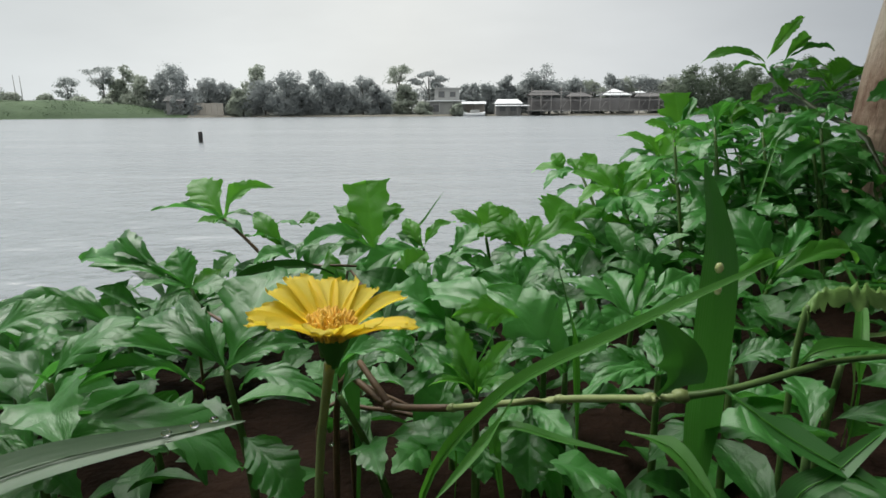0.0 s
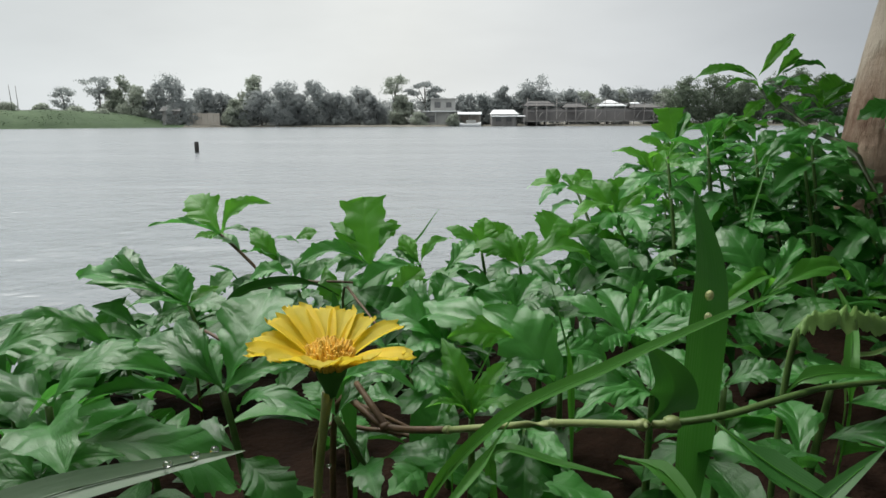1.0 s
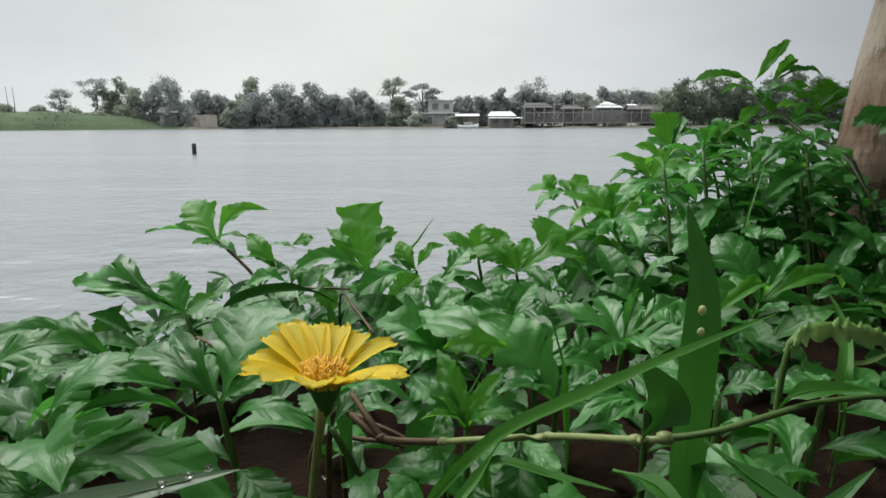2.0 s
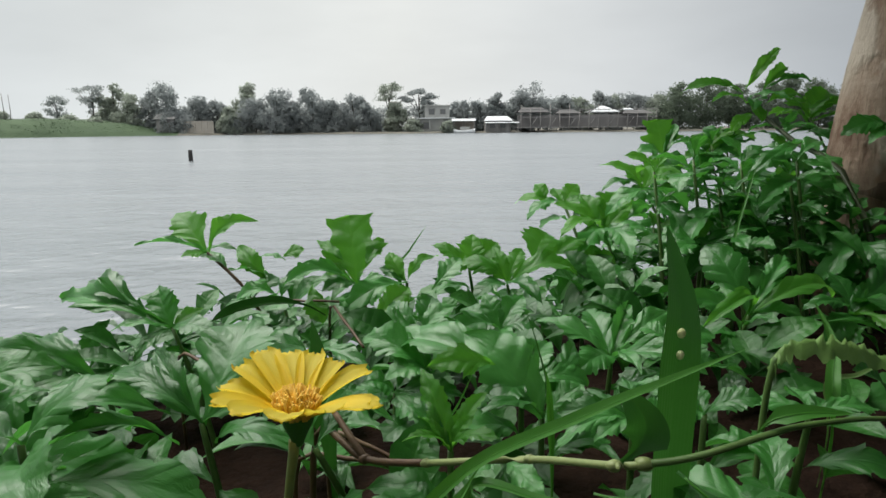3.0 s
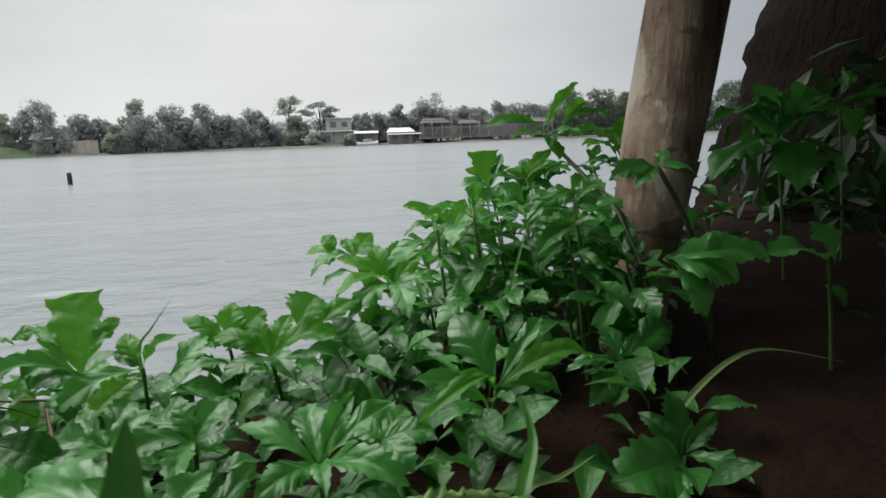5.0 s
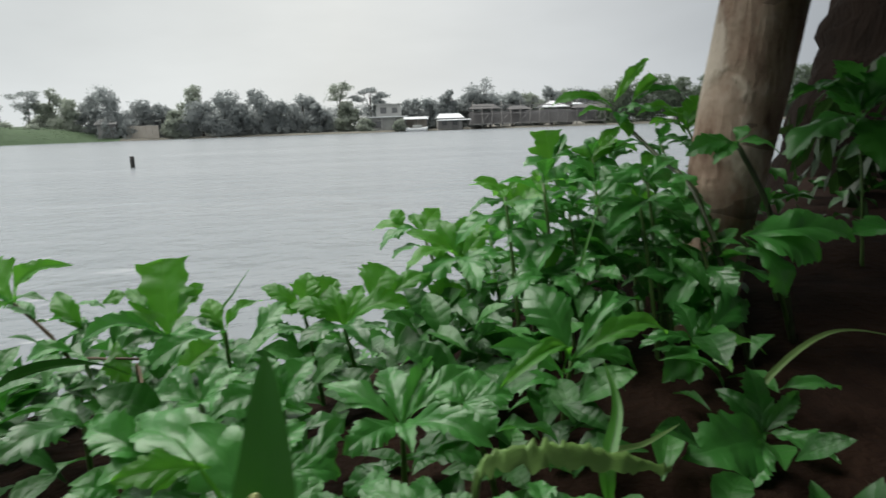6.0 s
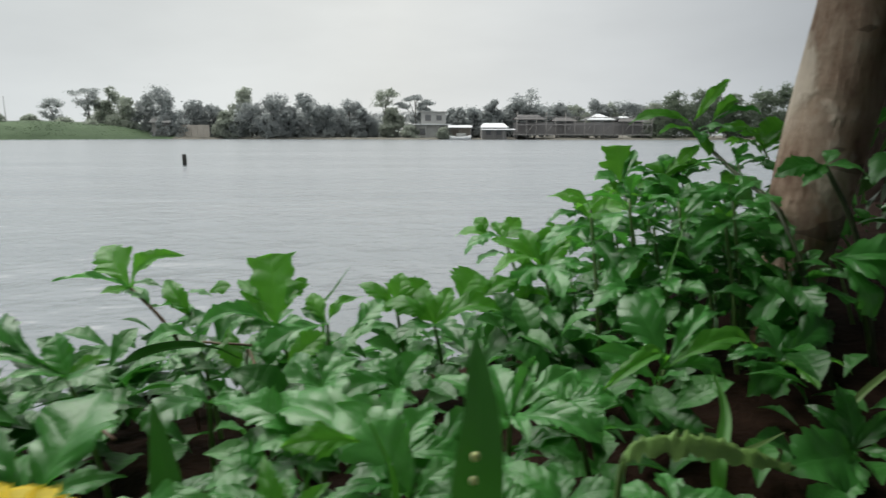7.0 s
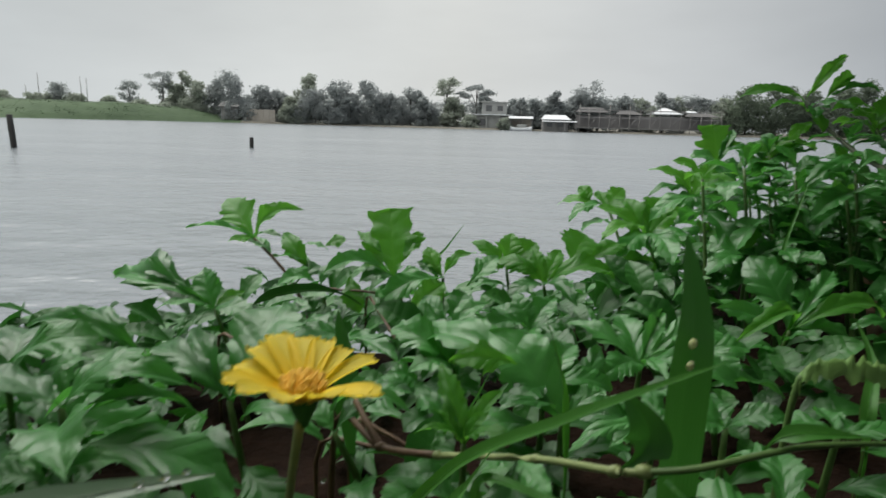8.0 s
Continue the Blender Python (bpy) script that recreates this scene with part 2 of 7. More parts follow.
def water_material():
    k = Mat("river_water")
    n1 = k.noise(k.coords((1.0, 1.25, 1)), 1.5, 3.0, 0.55)
    n2 = k.noise(k.coords((1.0, 1.3, 1)), 5.0, 4.0, 0.6)
    n3 = k.noise(k.coords((0.10, 0.26, 1)), 1.0, 3.0, 0.5)
    silt = k.noise(k.coords((0.06, 0.22, 1)), 1.0, 5.0)
    k.bump(k.math("ADD", k.math("MULTIPLY", n1, 1.0), k.math("ADD", k.math("MULTIPLY", n2, 0.18), k.math("MULTIPLY", n3, 2.5))), 0.62, 0.16)
    col = k.ramp(silt, [(0.3, (0.13, 0.148, 0.16)), (0.7, (0.19, 0.208, 0.22))])
    return k.set(col, 0.26, 0.0, 0.65)


WATER = water_material()


# ---- mesh helpers ----
def mesh_object(name, bm, material, parent=None, label="", smooth=True):
    me = bpy.data.meshes.new(name)
    bm.to_mesh(me)
    bm.free()
    for mat in (material if isinstance(material, (list, tuple)) else [material]):
        me.materials.append(mat)
    if smooth:
        for p in me.polygons:
            p.use_smooth = True
    ob = new(name, me)
    if parent:
        ob.parent = parent
    if label:
        ob["label"] = label
    return ob


def part(name, bm, material, parent, label="", smooth=True):
    """One mesh object under a thing; its vertices are in world metres."""
    ob = mesh_object(name, bm, material, parent, label, smooth)
    if parent.parent is None:
        ob.matrix_basis = Matrix.Translation(-parent.location)
    return ob


def thing(name, at, label, category, group="", kind=""):
    ob = new(name)
    ob.empty_display_size = 0.02
    ob.location = at
    return tagged(ob, label, category, group, kind)


def tube(bm, points, radii, sides=8, wobble=0.0, seed=0, cap=True):
    """A round limb through points, with a radius at each."""
    rnd = random.Random(seed)
    pts = [Vector(p) for p in points]
    rings = []
    for i, p in enumerate(pts):
        d = (pts[min(i + 1, len(pts) - 1)] - pts[max(i - 1, 0)]).normalized()
        a = d.orthogonal().normalized() if abs(d.z) < 0.95 else (Vector((1, 0, 0)) - d * d.x).normalized()
        b = d.cross(a)
        ring = []
        for j in range(sides):
            w = 2 * math.pi * j / sides
            r = radii[i] * (1 + rnd.uniform(-wobble, wobble))
            ring.append(bm.verts.new(p + (a * math.cos(w) + b * math.sin(w)) * r))
        rings.append(ring)
    for r0, r1 in zip(rings, rings[1:]):
        for j in range(sides):
            bm.faces.new((r0[j], r0[(j + 1) % sides], r1[(j + 1) % sides], r1[j]))
    if cap:
        bm.faces.new(rings[-1])
        bm.faces.new(list(reversed(rings[0])))
    return bm


def glide(points, n):
    """n points on a smooth line through the given ones."""
    pts = [Vector(p) for p in points]
    out = []
    for i in range(n):
        u = i / (n - 1) * (len(pts) - 1)
        k = min(int(u), len(pts) - 2)
        f = u - k
        a, b, c, d = pts[max(k - 1, 0)], pts[k], pts[k + 1], pts[min(k + 2, len(pts) - 1)]
        out.append(0.5 * ((2 * b) + (c - a) * f + (2 * a - 5 * b + 4 * c - d) * f ** 2 + (3 * b - a - 3 * c + d) * f ** 3))
    return out


def box(bm, x0, y0, z0, x1, y1, z1, bevel=0.0):
    made = bmesh.ops.create_cube(bm, size=1, matrix=Matrix.LocRotScale(((x0 + x1) / 2, (y0 + y1) / 2, (z0 + z1) / 2), None, (x1 - x0, y1 - y0, z1 - z0)))
    if bevel:
        edges = list({e for v in made["verts"] for e in v.link_edges})
        bmesh.ops.bevel(bm, geom=edges, offset=bevel, segments=2, profile=0.5, affect="EDGES")
    return bm


# ---- ground, river, far bank ----
def shore(x):
    return 0.53 + 0.8 * x + 0.6 * max(0.0, x - 0.9) + 0.07 * math.exp(-((x + 0.13) / 0.09) ** 2)


def lip(x):
    """Bare soil that reaches out past the mat of leaves."""
    return 0.15 * math.exp(-((x + 0.23) / 0.13) ** 2)


def ground(x, y):
    """Height of the near bank above the river."""
    d = (shore(x) + lip(x) - y) / 1.28
    h = 0.735 + 0.05 * min(1.0, max(0.0, (x - 0.12) / 0.5)) + 0.012 * noise.noise((x * 9, y * 9, 0)) + 0.02 * noise.noise((x * 2.3, y * 2.3, 4))
    if d < 0.05:
        h -= (0.05 - d) * 1.5
    return max(h, -0.6)


def spaced(n, reach, fine):
    return [math.sinh(u * math.asinh(reach / fine)) * fine for u in np.linspace(-1, 1, n)]


bm = bmesh.new()
grid = [[bm.verts.new((x, y + 0.35, ground(x, y + 0.35))) for x in spaced(150, 60, 0.35)] for y in spaced(150, 60, 0.35)]
for r0, r1 in zip(grid, grid[1:]):
    for j in range(len(r0) - 1):
        bm.faces.new((r0[j], r0[j + 1], r1[j + 1], r1[j]))
tagged(mesh_object("ground", bm, SOIL), "dark wet brown soil of the near river bank", "ground", kind="structure")

bm = bmesh.new()
for p in ((-3000, -60, 0), (3000, -60, 0), (3000, 400, 0), (-3000, 400, 0)):
    bm.verts.new(p)
bm.faces.new(bm.verts)
tagged(mesh_object("water", bm, WATER), "wide grey river rippled by a light wind", "river", kind="structure")


def far_line(x):
    """Where the far bank meets the water: it comes nearer on the open grassy side."""
    if x > -58:
        return 130.4 + 1.2 * math.sin(x * 0.13) + 0.6 * math.sin(x * 0.41)
    return 130.4 - 30 * min(1.0, (-58 - x) / 22) + 0.8 * math.sin(x * 0.21)


def mound(x, y):
    """The grassy rise of the far bank."""
    d = y - far_line(x)
    rise = 0.35 * min(1, max(d, -1) / 1.2)
    if x < -46:
        k = min(1.0, (-46 - x) / 26)
        rise += k * (3.0 * min(1, max(0, d) / 9) + 0.5 * noise.noise((x * 0.12, y * 0.12, 1)) * min(1, max(0, d) / 4))
    return rise + 0.15 * noise.noise((x * 0.5, y * 0.5, 2)) * min(1, max(d, 0))


bm = bmesh.new()
xs = [-900, -500, -300] + [-200 + 2.5 * i for i in range(161)] + [300, 500, 900]
ds = [-1, 0, 1.2, 3, 5, 8, 12, 18, 30, 60, 200, 900, 2800]
grid = [[bm.verts.new((x, far_line(x) + d, mound(x, far_line(x) + d))) for x in xs] for d in ds]
for r0, r1 in zip(grid, grid[1:]):
    for j in range(len(r0) - 1):
        bm.faces.new((r0[j], r0[j + 1], r1[j + 1], r1[j]))
for f in bm.faces:
    f.material_index = 1 if f.calc_center_median().x < -52 else 0
tagged(mesh_object("far_bank", bm, [MUD, TURF]), "far river bank, muddy with a grassy rise", "river bank", kind="structure")


# ---- leaves ----
# one side of each outline, from foot to tip: (part of the width, part of the length)
OUTLINES = {
    "three_lobed": [(0.03, 0.0), (0.04, 0.08), (0.10, 0.20), (0.20, 0.32), (0.33, 0.44), (0.43, 0.53), (0.50, 0.64), (0.38, 0.63), (0.345, 0.67), (0.37, 0.75), (0.285, 0.76), (0.255, 0.82), (0.24, 0.88), (0.16, 0.90), (0.08, 0.96), (0.004, 1.0)],
    "square_tip": [(0.03, 0.0), (0.06, 0.10), (0.13, 0.21), (0.24, 0.32), (0.35, 0.41), (0.50, 0.50), (0.40, 0.53), (0.30, 0.57), (0.285, 0.67), (0.30, 0.82), (0.335, 0.975), (0.24, 0.955), (0.12, 0.98), (0.004, 1.0)],
    "toothed": [(0.03, 0.0), (0.045, 0.07), (0.12, 0.15), (0.23, 0.24), (0.34, 0.34), (0.42, 0.44), (0.465, 0.53), (0.425, 0.55), (0.465, 0.62), (0.50, 0.70), (0.42, 0.71), (0.40, 0.77), (0.395, 0.83), (0.305, 0.835), (0.27, 0.89), (0.24, 0.94), (0.15, 0.945), (0.06, 0.985), (0.004, 1.0)],
    "spoon": [(0.03, 0.0), (0.045, 0.08), (0.09, 0.17), (0.18, 0.27), (0.29, 0.37), (0.39, 0.47), (0.46, 0.57), (0.50, 0.66), (0.455, 0.68), (0.455, 0.75), (0.38, 0.79), (0.36, 0.86), (0.25, 0.89), (0.20, 0.95), (0.09, 0.97), (0.004, 1.0)],
    "oval": [(0.03, 0.0), (0.05, 0.06), (0.16, 0.13), (0.30, 0.22), (0.41, 0.32), (0.475, 0.42), (0.50, 0.50), (0.455, 0.52), (0.47, 0.60), (0.44, 0.67), (0.385, 0.69), (0.37, 0.76), (0.29, 0.79), (0.25, 0.86), (0.15, 0.91), (0.07, 0.97), (0.004, 1.0)],
}
KINDS = {0: ("three_lobed", "square_tip", "three_lobed", "toothed", "three_lobed"), 1: ("toothed", "oval", "spoon", "toothed", "oval"),
         2: ("square_tip",) * 5, 3: ("three_lobed",) * 5, 4: ("spoon",) * 5, 5: ("oval",) * 5}
LEAVES = {}


def edge_points(outline, cuts):
    """The outline's corners, with each stretch between them cut into short steps."""
    pts = OUTLINES[outline]
    out = []
    for (w0, s0), (w1, s1) in zip(pts, pts[1:]):
        out += [(w0 + (w1 - w0) * k / cuts, s0 + (s1 - s0) * k / cuts) for k in range(cuts)]
    return out + [pts[-1]]


def leaf_mesh(shape, arch, var, columns=8):
    """A leaf one unit long and wide: rows run from the midrib forward to the edge, as its veins do."""
    key = (shape, round(arch, 2), var)
    if key in LEAVES:
        return LEAVES[key]
    rnd = random.Random(shape * 7001 + round(arch * 100) * 131 + var * 17 + 5)
    fold, wave, turn, ph = rnd.uniform(0.25, 0.85), rnd.uniform(0.02, 0.055), rnd.uniform(-0.16, 0.16), rnd.uniform(0, 6)
    droop, twist, curl = rnd.uniform(0.1, 1.1), rnd.uniform(-0.5, 0.5), rnd.uniform(0.1, 0.6)
    if shape == 2:
        fold, turn, twist, curl, droop = 0.3, 0.0, 0.0, 0.1, 0.1
    left, right = (edge_points(KINDS[shape][var], 2) for _ in range(2))
    bm = bmesh.new()
    uv = bm.loops.layers.uv.new("UVMap")
    rows = []
    n = len(left) - 1
    for i in range(n + 1):
        row = []
        for j in range(columns + 1):
            u = 2 * j / columns - 1
            w, s = (left if u < 0 else right)[i]
            w *= 1 + 0.10 * math.sin(ph + 1.7 * i + (2 if u < 0 else 0)) * (1 if 0.25 < s < 0.98 else 0)
            a = abs(u)
            root = min(s, i / n * 0.98 + 0.02) if i < n else 1.0
            foot = root - 0.16 * w * 2 * (1 - root)
            x, y = u * w, foot + (s - foot) * a ** 0.85
            ribs = math.sin(math.pi * ((i / n * 5.5) % 1.0)) * a * (1 - 0.55 * a)
            z = 4 * arch * y * (1 - y) + fold * 0.45 * abs(x) - curl * x * x + 0.012 * ribs * min(1, w * 3)
            z += wave * math.sin(y * 15 + ph + (2 if u > 0 else 0)) * u * u - droop * 0.5 * max(0.0, y - 0.5) ** 2 + twist * x * (y - 0.3)
            x += turn * 4 * y * (1 - y) * 0.4
            row.append((bm.verts.new((x, y, z)), (u * 0.5 + 0.5, i / n)))
        rows.append(row)
    for r0, r1 in zip(rows, rows[1:]):
        for j in range(columns):
            quad = (r0[j], r0[j + 1], r1[j + 1], r1[j])
            f = bm.faces.new([q[0] for q in quad])
            f.smooth = True
            for loop, q in zip(f.loops, quad):
                loop[uv].uv = q[1]
    me = bpy.data.meshes.new("leaf")
    bm.to_mesh(me)
    bm.free()
    LEAVES[key] = me
    return me


def leaf_pose(base, tip, width, roll, face=None):
    """face: how far the upper side turns from the sky (0) towards the near bank's open side (1)."""
    b, t = Vector(base), Vector(tip)
    d = t - b
    size = d.length
    d.normalize()
    want = Vector((0.0, -0.06 - 1.1 * max(0.0, d.z - 0.35), 0.97))
    if face is not None:
        want = Vector((0.0, -face, 1.0 - 0.85 * face))
    n = (want - d * want.dot(d)).normalized()
    x = d.cross(n)
    turn = Matrix((x, d, n)).transposed().to_4x4()
    return Matrix.Translation(b) @ turn @ Matrix.Rotation(radians(roll), 4, "Y") @ Matrix.Diagonal((width, size, size * 0.75 + width * 0.25, 1))


count = [0]


def leaf(s, base, tip, width, roll=0, arch=0.12, shape=1, young=0, face=None):
    """One leaf of a shoot from its base to its tip."""
    count[0] += 1
    me = leaf_mesh(shape, arch, count[0] % 5)
    key = "young" if young else "grown"
    if (me.name, key) not in MATED:
        m = me if not me.materials else me.copy()
        if not m.materials:
            m.materials.append(None)
        m.materials[0] = YOUNG if young else LEAF
        MATED[(me.name, key)] = m
    ob = new("leaf", MATED[(me.name, key)])
    ob.parent = s
    ob.matrix_basis = Matrix.Translation(-s.location) @ leaf_pose(base, tip, width, roll, face)
    return ob


MATED = {}


def crown(s, at, size, n, lift, turn, young=0):
    """Pairs of leaves round the top of a shoot: small and upright inside, larger and flatter outside."""
    if at[1] > 0.36:
        lift += 0.1
    rnd = random.Random(int(at[0] * 7919 + at[1] * 104729 + turn))
    for k in range(n):
        ring = k // 2
        az = radians(turn + 90 * ring + 180 * (k % 2) + rnd.uniform(-24, 24))
        size_k = size * 1.3 * (0.60 + 0.20 * ring) * rnd.uniform(0.85, 1.15)
        el = radians(max(-25, lift * 100 - 24 * ring + rnd.uniform(-14, 14)))
        base = Vector(at) + Vector((0, 0, -0.007 * ring))
        way = Vector((math.cos(az) * math.cos(el), math.sin(az) * math.cos(el), math.sin(el)))
        leaf(s, base, base + way * size_k, size_k * rnd.uniform(0.40, 0.56), rnd.uniform(-18, 18), rnd.choice((0.06, 0.12, 0.2)), rnd.choice((0, 0, 1)), 1 if young and ring < 2 else 0)


LABELS = ("creeping daisy shoot with glossy toothed green leaves", "low daisy shoot with dark glossy green leaves", "leafy daisy shoot rooted in dark soil")


def shoot(top, dx=0.0, dy=0.0, label="", via=()):
    """A daisy shoot: its bent stem from the soil to the top; leaves are added to it."""
    x, y = top[0] + dx, top[1] + dy
    y = min(y, shore(x) + 0.0)
    z = ground(x, y)
    s = thing("daisy_shoot", (x, y, z), label or LABELS[int(abs(x) * 1000) % 3], "plant", "creeping daisy shoots on the bank")
    reach = math.hypot(top[0] - x, top[1] - y)
    mid = (x + (top[0] - x) * 0.45, y + (top[1] - y) * 0.45, z + (top[2] - z) * (0.62 if reach > 0.04 else 0.5) )
    line = glide([(x, y, z - 0.01)] + (list(via) or [mid]) + [top], 9)
    bm = tube(bmesh.new(), line, [(0.0026 if "dark stem" in label else 0.0019) - 0.0008 * i / 8 for i in range(9)], 7)
    part("stem", bm, STEM_DARK if "dark stem" in label else STEM_BROWN if "twig" in label else STEM_GREEN, s)
    rnd = random.Random(int(x * 9973 + y * 7919))
    for f in () if top[0] > 0.33 else (6, 4) if top[1] > 0.36 else (5,):
        p, turn = line[f], rnd.uniform(0, 360)
        for half in (0, 180):
            az, el = radians(turn + half + rnd.uniform(-30, 30)), radians(rnd.uniform(-28, 22))
            size = rnd.uniform(0.026, 0.038) * (1 if top[1] > 0.16 else 0.7)
            way = Vector((math.cos(az) * math.cos(el), math.sin(az) * math.cos(el), math.sin(el)))
            leaf(s, p, p + way * size, size * rnd.uniform(0.42, 0.58), rnd.uniform(-20, 20), rnd.choice((0.12, 0.2)), rnd.choice((0, 0, 1)))
    return s


s = shoot((-0.1686, 0.4900, 0.8197), 0.07, -0.03, 'long twig of toothed green leaves reaching over the water')
leaf(s, (-0.1686, 0.4900, 0.8197), (-0.2163, 0.4700, 0.8317), 0.0085, 0, 0.12, 5, 0, 0.26)
leaf(s, (-0.1686, 0.4900, 0.8197), (-0.2003, 0.5109, 0.8513), 0.0340, 0, 0.05, 3, 1, 0.56)
leaf(s, (-0.1671, 0.4900, 0.8206), (-0.1297, 0.5000, 0.8447), 0.0155, 0, 0.42, 5, 1, 0.56)
leaf(s, (-0.1770, 0.4900, 0.8161), (-0.1398, 0.4800, 0.8249), 0.0073, 0, 0.15, 5, 0, 0.11)
leaf(s, (-0.1228, 0.4900, 0.7953), (-0.1503, 0.5087, 0.8231), 0.0172, 0, 0.15, 1, 1, 0.56)
leaf(s, (-0.1261, 0.4900, 0.8158), (-0.1062, 0.4900, 0.8129), 0.0088, 0, 0.2, 5, 0, 0.11)
leaf(s, (-0.1088, 0.4900, 0.8148), (-0.0912, 0.4900, 0.8221), 0.0128, 0, 0.1, 4, 1, 0.56)
leaf(s, (-0.1686, 0.4900, 0.8197), (-0.1816, 0.4700, 0.8214), 0.0119, 0, 0.1, 3, 1, 0.52)
s = shoot((-0.0961, 0.4300, 0.7967), 0.02, -0.02)
leaf(s, (-0.0961, 0.4300, 0.7967), (-0.1261, 0.4200, 0.7997), 0.0130, 0, 0.4, 1, 0, 0.38)
leaf(s, (-0.0961, 0.4300, 0.7967), (-0.0906, 0.4400, 0.8124), 0.0121, 0, 0.2, 4, 0, 0.45)
leaf(s, (-0.0737, 0.4300, 0.8082), (-0.0641, 0.4100, 0.7846), 0.0170, 0, 0.1, 4, 1, 0.56)
leaf(s, (-0.0745, 0.4300, 0.8082), (-0.0471, 0.4300, 0.8081), 0.0161, 0, 0.2, 1, 0, 0.22)
leaf(s, (-0.0961, 0.4300, 0.7967), (-0.0927, 0.4000, 0.7896), 0.0174, 0, 0.15, 1, 0, 0.38)
s = shoot((-0.0415, 0.4300, 0.8060), 0.02, 0, 'daisy shoot with one broad upright leaf')
leaf(s, (-0.0415, 0.4300, 0.8060), (-0.0487, 0.4545, 0.8538), 0.0500, 0, 0.03, 2, 1, 0.56)
leaf(s, (-0.0415, 0.4300, 0.8060), (-0.0707, 0.4400, 0.8244), 0.0132, 0, 0.1, 3, 1, 0.52)
leaf(s, (-0.0498, 0.4300, 0.8245), (-0.0731, 0.4500, 0.8370), 0.0090, 0, 0.1, 5, 1, 0.52)
leaf(s, (-0.0355, 0.4300, 0.8204), (-0.0233, 0.4500, 0.8376), 0.0109, 0, 0.1, 5, 1, 0.52)
leaf(s, (-0.0415, 0.4300, 0.8060), (-0.0915, 0.4200, 0.8109), 0.0124, 0, 0.35, 1, 0, 0.38)
leaf(s, (-0.0415, 0.4300, 0.8060), (-0.0632, 0.4100, 0.8078), 0.0152, 0, 0.2, 1, 0, 0.3)
leaf(s, (-0.0415, 0.4300, 0.8060), (-0.0195, 0.4200, 0.8102), 0.0147, 0, 0.2, 1, 0, 0.45)
leaf(s, (-0.0415, 0.4300, 0.8060), (-0.0413, 0.4000, 0.7914), 0.0174, 0, 0.12, 1, 0, 0.45)
s = shoot((-0.0060, 0.4300, 0.8079), 0, 0)
leaf(s, (-0.0060, 0.4300, 0.8079), (-0.0193, 0.4426, 0.8287), 0.0143, 0, 0.08, 4, 1, 0.56)
leaf(s, (-0.0060, 0.4300, 0.8079), (0.0167, 0.4400, 0.8261), 0.0090, 0, 0.35, 5, 1, 0.41)
leaf(s, (-0.0260, 0.3850, 0.7943), (-0.0028, 0.4000, 0.8122), 0.0181, 0, 0.1, 1, 1, 0.56)
leaf(s, (0.0120, 0.4200, 0.8052), (0.0328, 0.4347, 0.8257), 0.0195, 0, 0.1, 3, 0, 0.56)
leaf(s, (-0.0060, 0.4300, 0.8079), (-0.0267, 0.4400, 0.8184), 0.0102, 0, 0.1, 5, 0, 0.52)
leaf(s, (-0.0060, 0.4300, 0.8079), (-0.0468, 0.4000, 0.7992), 0.0173, 0, 0.15, 1, 0, 0.38)
s = shoot((0.0402, 0.4600, 0.8099), 0.01, 0)
leaf(s, (0.0402, 0.4600, 0.8099), (0.0124, 0.4600, 0.8300), 0.0145, 0, 0.2, 1, 1, 0.52)
leaf(s, (0.0402, 0.4600, 0.8099), (0.0435, 0.4736, 0.8360), 0.0228, 0, 0.08, 3, 1, 0.56)
leaf(s, (0.0402, 0.4600, 0.8099), (0.0635, 0.4800, 0.8275), 0.0207, 0, 0.1, 1, 1, 0.56)
leaf(s, (0.0402, 0.4600, 0.8099), (0.0194, 0.4500, 0.8141), 0.0151, 0, 0.2, 1, 1, 0.38)
leaf(s, (0.0402, 0.4600, 0.8099), (0.0584, 0.4500, 0.8118), 0.0163, 0, 0.2, 4, 1, 0.45)
s = shoot((0.0683, 0.4500, 0.8006), 0.01, 0)
leaf(s, (0.0683, 0.4500, 0.8006), (0.0589, 0.4652, 0.8281), 0.0120, 0, 0.15, 5, 1, 0.56)
leaf(s, (0.0683, 0.4500, 0.8006), (0.0332, 0.4500, 0.8205), 0.0174, 0, 0.25, 1, 1, 0.45)
leaf(s, (0.0876, 0.4500, 0.8160), (0.1010, 0.4700, 0.8384), 0.0329, 0, 0.08, 4, 1, 0.56)
leaf(s, (0.0683, 0.4500, 0.8006), (0.1227, 0.4500, 0.8098), 0.0230, 0, 0.35, 1, 1, 0.41)
leaf(s, (0.1000, 0.4500, 0.8201), (0.1307, 0.4800, 0.8289), 0.0172, 0, 0.2, 1, 1, 0.52)
leaf(s, (0.0683, 0.4500, 0.8006), (0.0820, 0.4700, 0.8254), 0.0190, 0, 0.1, 3, 1, 0.56)
leaf(s, (0.0683, 0.4500, 0.8006), (0.0417, 0.4200, 0.7977), 0.0182, 0, 0.2, 1, 0, 0.38)
leaf(s, (0.0683, 0.4500, 0.8006), (0.0873, 0.4100, 0.8000), 0.0197, 0, 0.2, 1, 0, 0.38)
s = shoot((0.1289, 0.4700, 0.7985), 0, -0.01)
leaf(s, (0.1289, 0.4700, 0.7985), (0.1571, 0.4800, 0.8167), 0.0196, 0, 0.15, 4, 1, 0.52)
leaf(s, (0.1289, 0.4700, 0.7985), (0.1064, 0.4700, 0.8120), 0.0175, 0, 0.2, 1, 1, 0.38)
leaf(s, (0.1289, 0.4700, 0.7985), (0.1438, 0.4900, 0.8242), 0.0198, 0, 0.1, 3, 1, 0.56)
